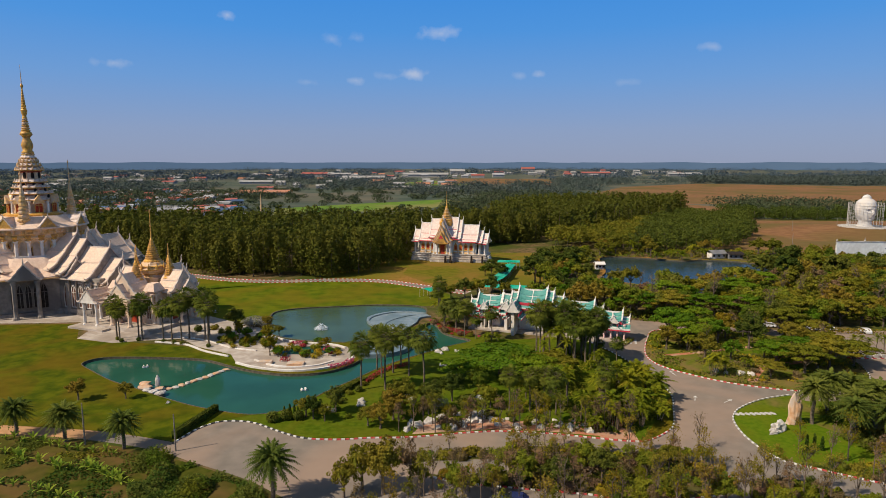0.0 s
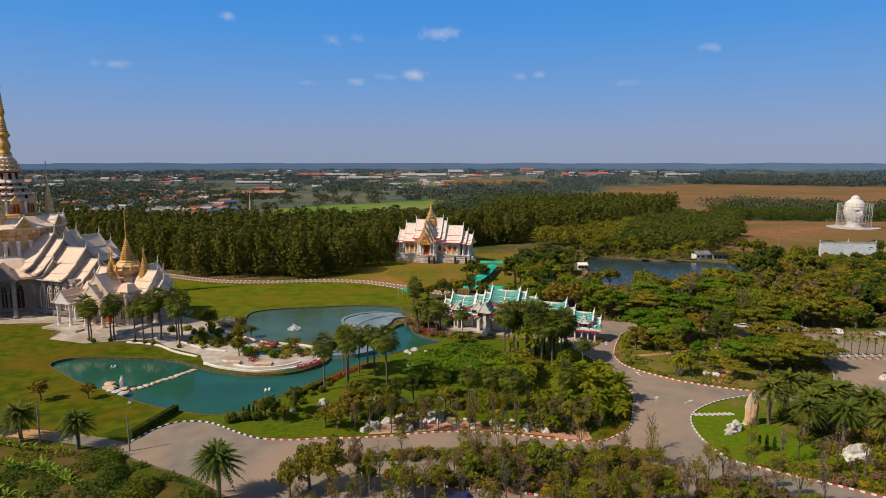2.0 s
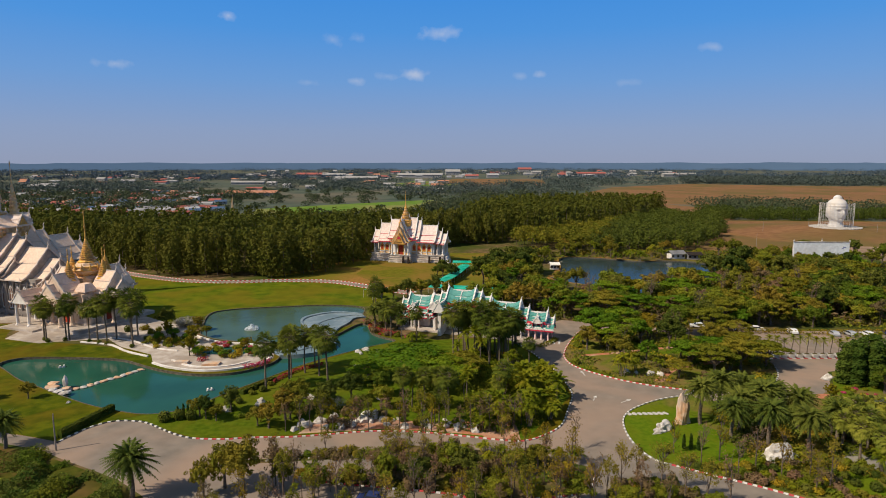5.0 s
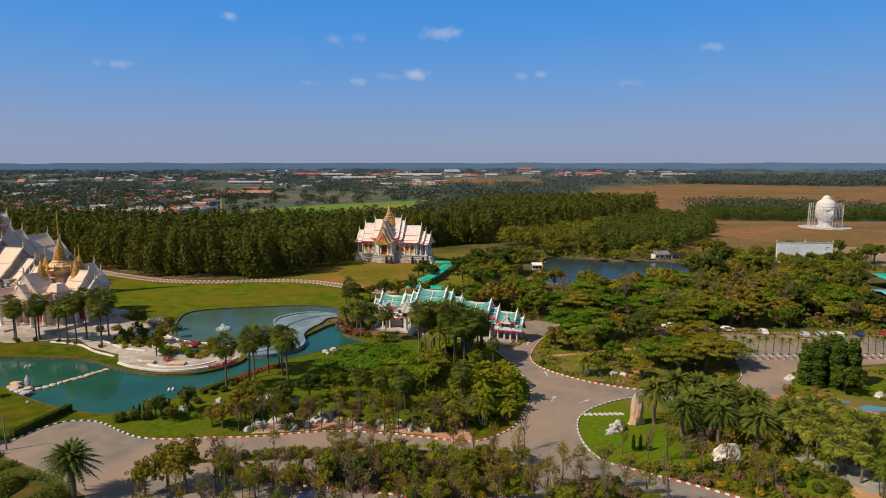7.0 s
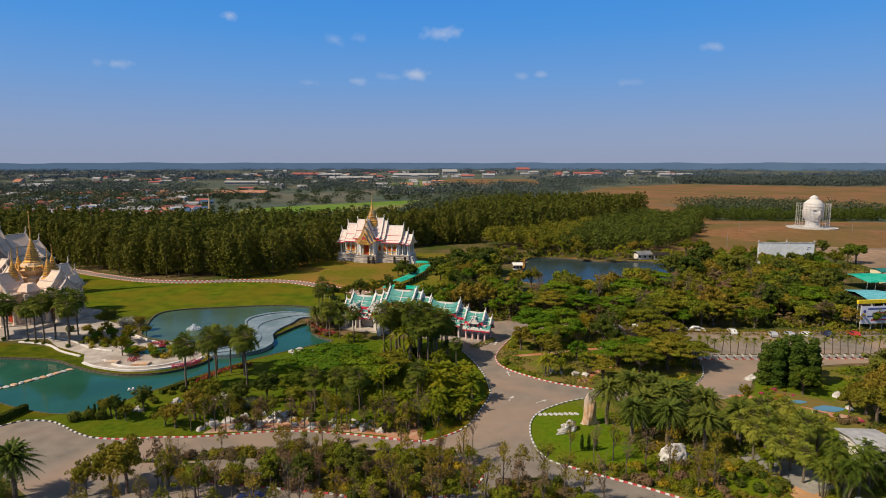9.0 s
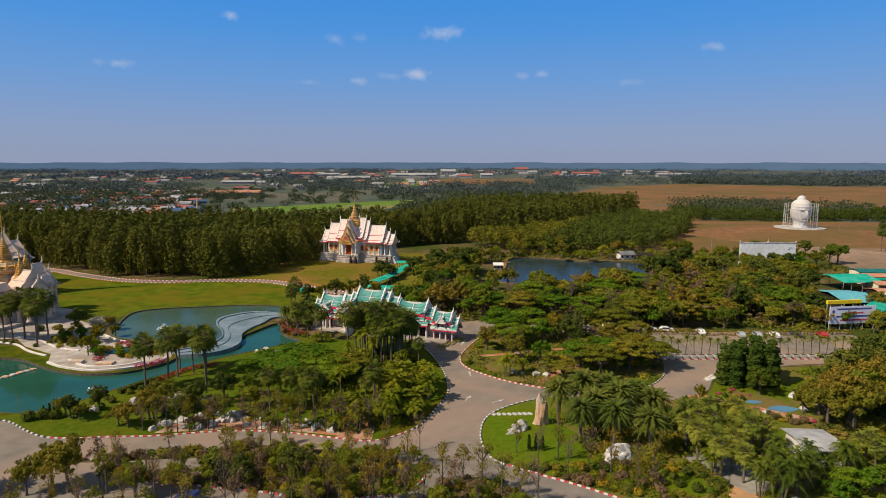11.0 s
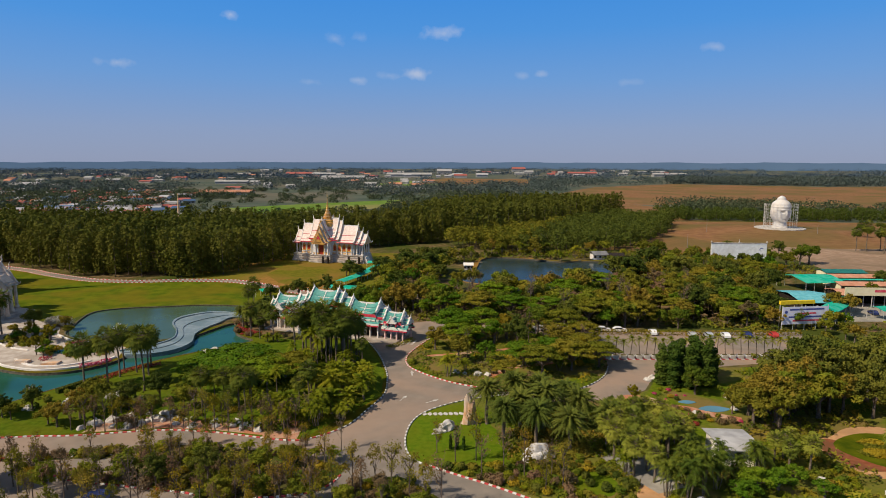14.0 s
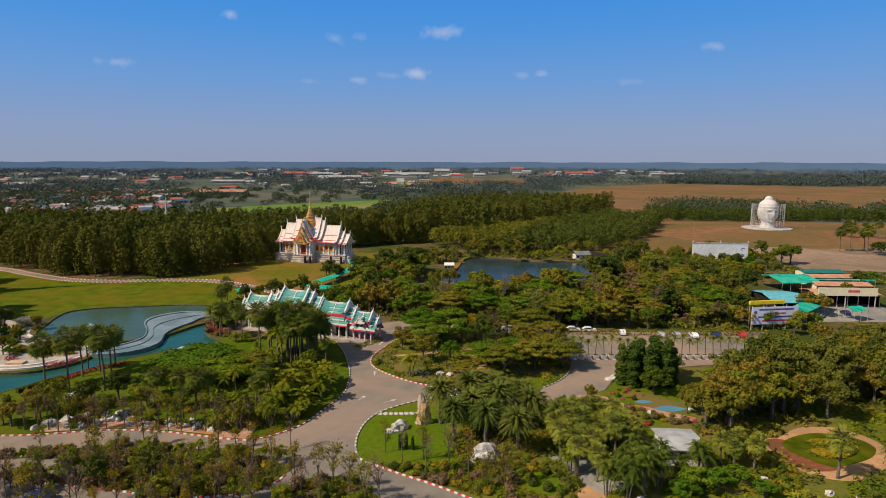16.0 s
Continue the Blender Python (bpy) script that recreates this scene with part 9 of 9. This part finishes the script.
for x, y, rz, paint, lab in ((103.5, 189, 170, "car_white", "white hatchback parked under the trees"), (108, 187, 168, "car_blue", "dark blue saloon parked under the trees"), (115.5, 185.4, -8, "car_white", "white pickup parked in the row"),
                             (120.5, 185, -8, "car_white", "white saloon parked in the row"), (130, 182.4, 85, "car_white", "white van parked nose in"), (141, 179.6, 85, "car_grey", "silver car parked nose in"), (146, 179.4, 88, "car_grey", "grey hatchback parked by the bank"),
                             (151, 179.2, 88, "car_white", "white car parked by the bank"), (158, 180, 86, "car_blue", "dark car parked by the bank"), (166, 180, 86, "car_red", "red car parked by the bank"), (95, 186.5, 165, "car_grey", "silver car beside the drive"),
                             (11, 87.4, 172, "car_blue", "blue car passing below the median"), (204, 203, 40, "car_grey", "silver car at the market"), (216, 208, 80, "car_blue", "dark car before the market")):
    car(x, y, rz, paint, lab)
for i in range(28):
    x = 109.5 + 2.12 * i
    y = 157.6 + 0.03 * i
    t = thing("planter", T(x, y, 0, 0), "white tapered concrete planter on a red and white kerb", "planter", "planters in the car park")
    part("tub", Geo().box(-0.55, 0.55, -0.5, 0.5, 0.22, 1.25, top=1.5), "kerb_white", t)
    part("kerb_stone", Geo().box(-1.06, 0.0, -0.55, 0.55, 0.0, 0.22), "kerb_red", t)
    part("kerb_stone", Geo().box(0.0, 1.06, -0.55, 0.55, 0.0, 0.22), "kerb_white", t)
    part("soil", Geo().box(-0.7, 0.7, -0.62, 0.62, 1.2, 1.27), "soil", t)
    plant("youngpalm", x, y, rng.uniform(0.9, 1.1), group="young palms in the planters")
hedge([(113, 182.5), (140, 180.5), (176, 182)], 1.6, 1.4, "l_olive", "loose hedge along the back of the car park", 0.35, 26)

for i in range(9):
    a = LAKE[int(rng.integers(len(LAKE)))]
    boulder("rock", "pale rock on the lake shore", a[0] + rng.uniform(-1.5, 1.5), a[1] + rng.uniform(0, 2.0), rng.uniform(0.6, 1.2), rng.uniform(0.5, 0.9), rng.uniform(0.3, 0.7), "bank", i + 300, 0.5, rz=i * 37, subdiv=2)
# clipped shrubs on the small lawn
for i, (x, y) in enumerate([(89.4, 94.7), (89.5, 92.5), (91.8, 90.9), (93.7, 96.8), (94.6, 94.8), (92.3, 96.4), (95.5, 92.8), (95.1, 91), (96.7, 92.2)]):
    plant("shrub", x, y, 0.9 + 0.08 * (i % 3), variant=2, label="clipped dark green topiary ball on the small lawn", group="topiary of the small lawn")

# poles
for x, y, h in ((-48.6, 104.6, 7.0), (-66.6, 107.2, 8.0)):
    t = thing("utility_pole", T(x, y), "slim weathered concrete pole beside the lane", "pole")
    part("shaft", Geo().tube([(0, 0, -0.2), (0, 0, h)], [0.16, 0.1], 8), "wood", t)
    part("cap", Geo().lathe([(0.11, h), (0.11, h + 0.06), (0.03, h + 0.12)], 8), "wood", t)
t = thing("memorial_spire", T(-138, 462), "slender pale gilded spire rising above the wood", "spire")
part("base", Geo().box(-2, 2, -2, 2, -0.1, 8, top=0.8), "old_white", t)
part("shaft", Geo().lathe([(1.5, 8), (1.3, 12), (0.8, 18), (0.55, 23), (0.3, 25), (0.05, 29)], 10), "pale_gold", t)
for x, y in ((262, 455), (305, 470), (215, 372), (330, 430)):
    t = thing("utility_pole", T(x, y), "thin concrete pole on the brown field", "pole")
    part("shaft", Geo().tube([(0, 0, -0.2), (0, 0, 9)], [0.16, 0.1], 6), "wood", t)

# ---------------------------------------------------------------- town on the plain
HOUSE = {}
for key in ("h_red", "h_orange", "h_grey", "h_blue", "h_white"):
    rg = Geo()
    v = [(s * 0.53, a, z) for s in (-1, 1) for a, z in ((-0.56, 0.62), (0, 1.0), (0.56, 0.62))]
    rg.add(v + [(x, y, z - 0.04) for x, y, z in v], [(0, 3, 4, 1), (1, 4, 5, 2), (6, 7, 10, 9), (7, 8, 11, 10), (0, 6, 9, 3), (2, 5, 11, 8)])
    HOUSE[key] = rg.mesh("roof", MAT[key])
wg = Geo().box(-0.5, 0.5, -0.5, 0.5, 0, 0.62)
wg.add([(s * 0.5, a, z) for s in (-1, 1) for a, z in ((-0.5, 0.62), (0, 0.97), (0.5, 0.62))], [(0, 1, 2), (3, 5, 4)])
HOUSE["wall"] = wg.mesh("wall", MAT["h_white"])
HOUSE["window"] = Geo().box(-0.08, 0.08, -0.515, -0.5, 0.2, 0.45).mesh("window", MAT["dark"])
LOOK = dict(h_red="small far house with a red roof", h_orange="small far house with an orange roof", h_grey="small far house with a grey sheet roof", h_blue="small far house with a blue roof", h_white="long white far building in the town")


FAR_TOWN = {}


def house(x, y, L, W, h, key, rz):
    """A house of the town; those far out join one mesh for each kind of roof."""
    m = T(x, y, 0, rz) @ Matrix.Diagonal((L, W, h, 1))
    if y > 880:
        for k, me in (("h_white", HOUSE["wall"]), (key, HOUSE[key])):
            FAR_TOWN.setdefault(k, Geo()).add([tuple(v.co) for v in me.vertices], [tuple(p.vertices) for p in me.polygons], m)
        return
    t = thing("house", m, LOOK[key], "house", "houses of the far town")
    for nm, me in (("wall", HOUSE["wall"]), ("roof", HOUSE[key])):
        ob = new(nm, me)
        ob.parent = t
    for dx in (-0.28, 0.0, 0.28):
        ob = new("window", HOUSE["window"])
        ob.parent = t
        ob.location.x = dx


for i in range(340):
    y = 560 + 520 * rng.random() ** 1.5
    x = rng.uniform(-0.8, -0.36) * y + rng.uniform(-30, 30)
    house(x, y, rng.uniform(9, 17), rng.uniform(8, 11), rng.uniform(4.5, 7.5), ("h_red", "h_orange", "h_grey", "h_blue", "h_grey", "h_grey", "h_red")[int(rng.integers(7))], rng.uniform(-30, 30))
for i in range(70):
    y = rng.uniform(1100, 2600)
    x = rng.uniform(-0.7, 0.02) * y
    house(x, y, rng.uniform(14, 38), rng.uniform(12, 18), rng.uniform(6, 11), ("h_grey", "h_white", "h_red", "h_white", "h_orange")[int(rng.integers(5))], rng.uniform(-12, 12))
for i in range(46):
    y = rng.uniform(2000, 3400)
    x = rng.uniform(-0.3, 0.38) * y
    house(x, y, rng.uniform(16, 46), rng.uniform(14, 24), rng.uniform(8, 16), ("h_white", "h_white", "h_grey", "h_red", "h_white")[int(rng.integers(5))], rng.uniform(-8, 8))
for x, y, L, W, h, key in ((-288, 985, 80, 36, 8, "h_orange"), (-228, 1760, 115, 30, 14, "h_white"), (-450, 1480, 75, 24, 9, "h_white"), (-469, 2250, 90, 30, 16, "h_red"), (-380, 2250, 80, 30, 14, "h_white"), (465, 3370, 70, 30, 26, "h_red"), (-60, 2150, 150, 34, 16, "h_white"), (620, 2500, 110, 40, 14, "h_red"), (60, 2600, 60, 30, 24, "h_white"), (900, 2300, 120, 30, 14, "h_white"), (-420, 760, 30, 18, 10, "h_blue")):
    house(x, y, L, W, h, key, rng.uniform(-6, 6))
for key, g in FAR_TOWN.items():
    tagged(part("far_town", g, key), dict(h_white="white walls and sheds of the far town", h_red="red roofs of the far town", h_orange="orange roofs of the far town", h_grey="grey sheet roofs of the far town", h_blue="blue roofs of the far town")[key], "town", kind="stuff")
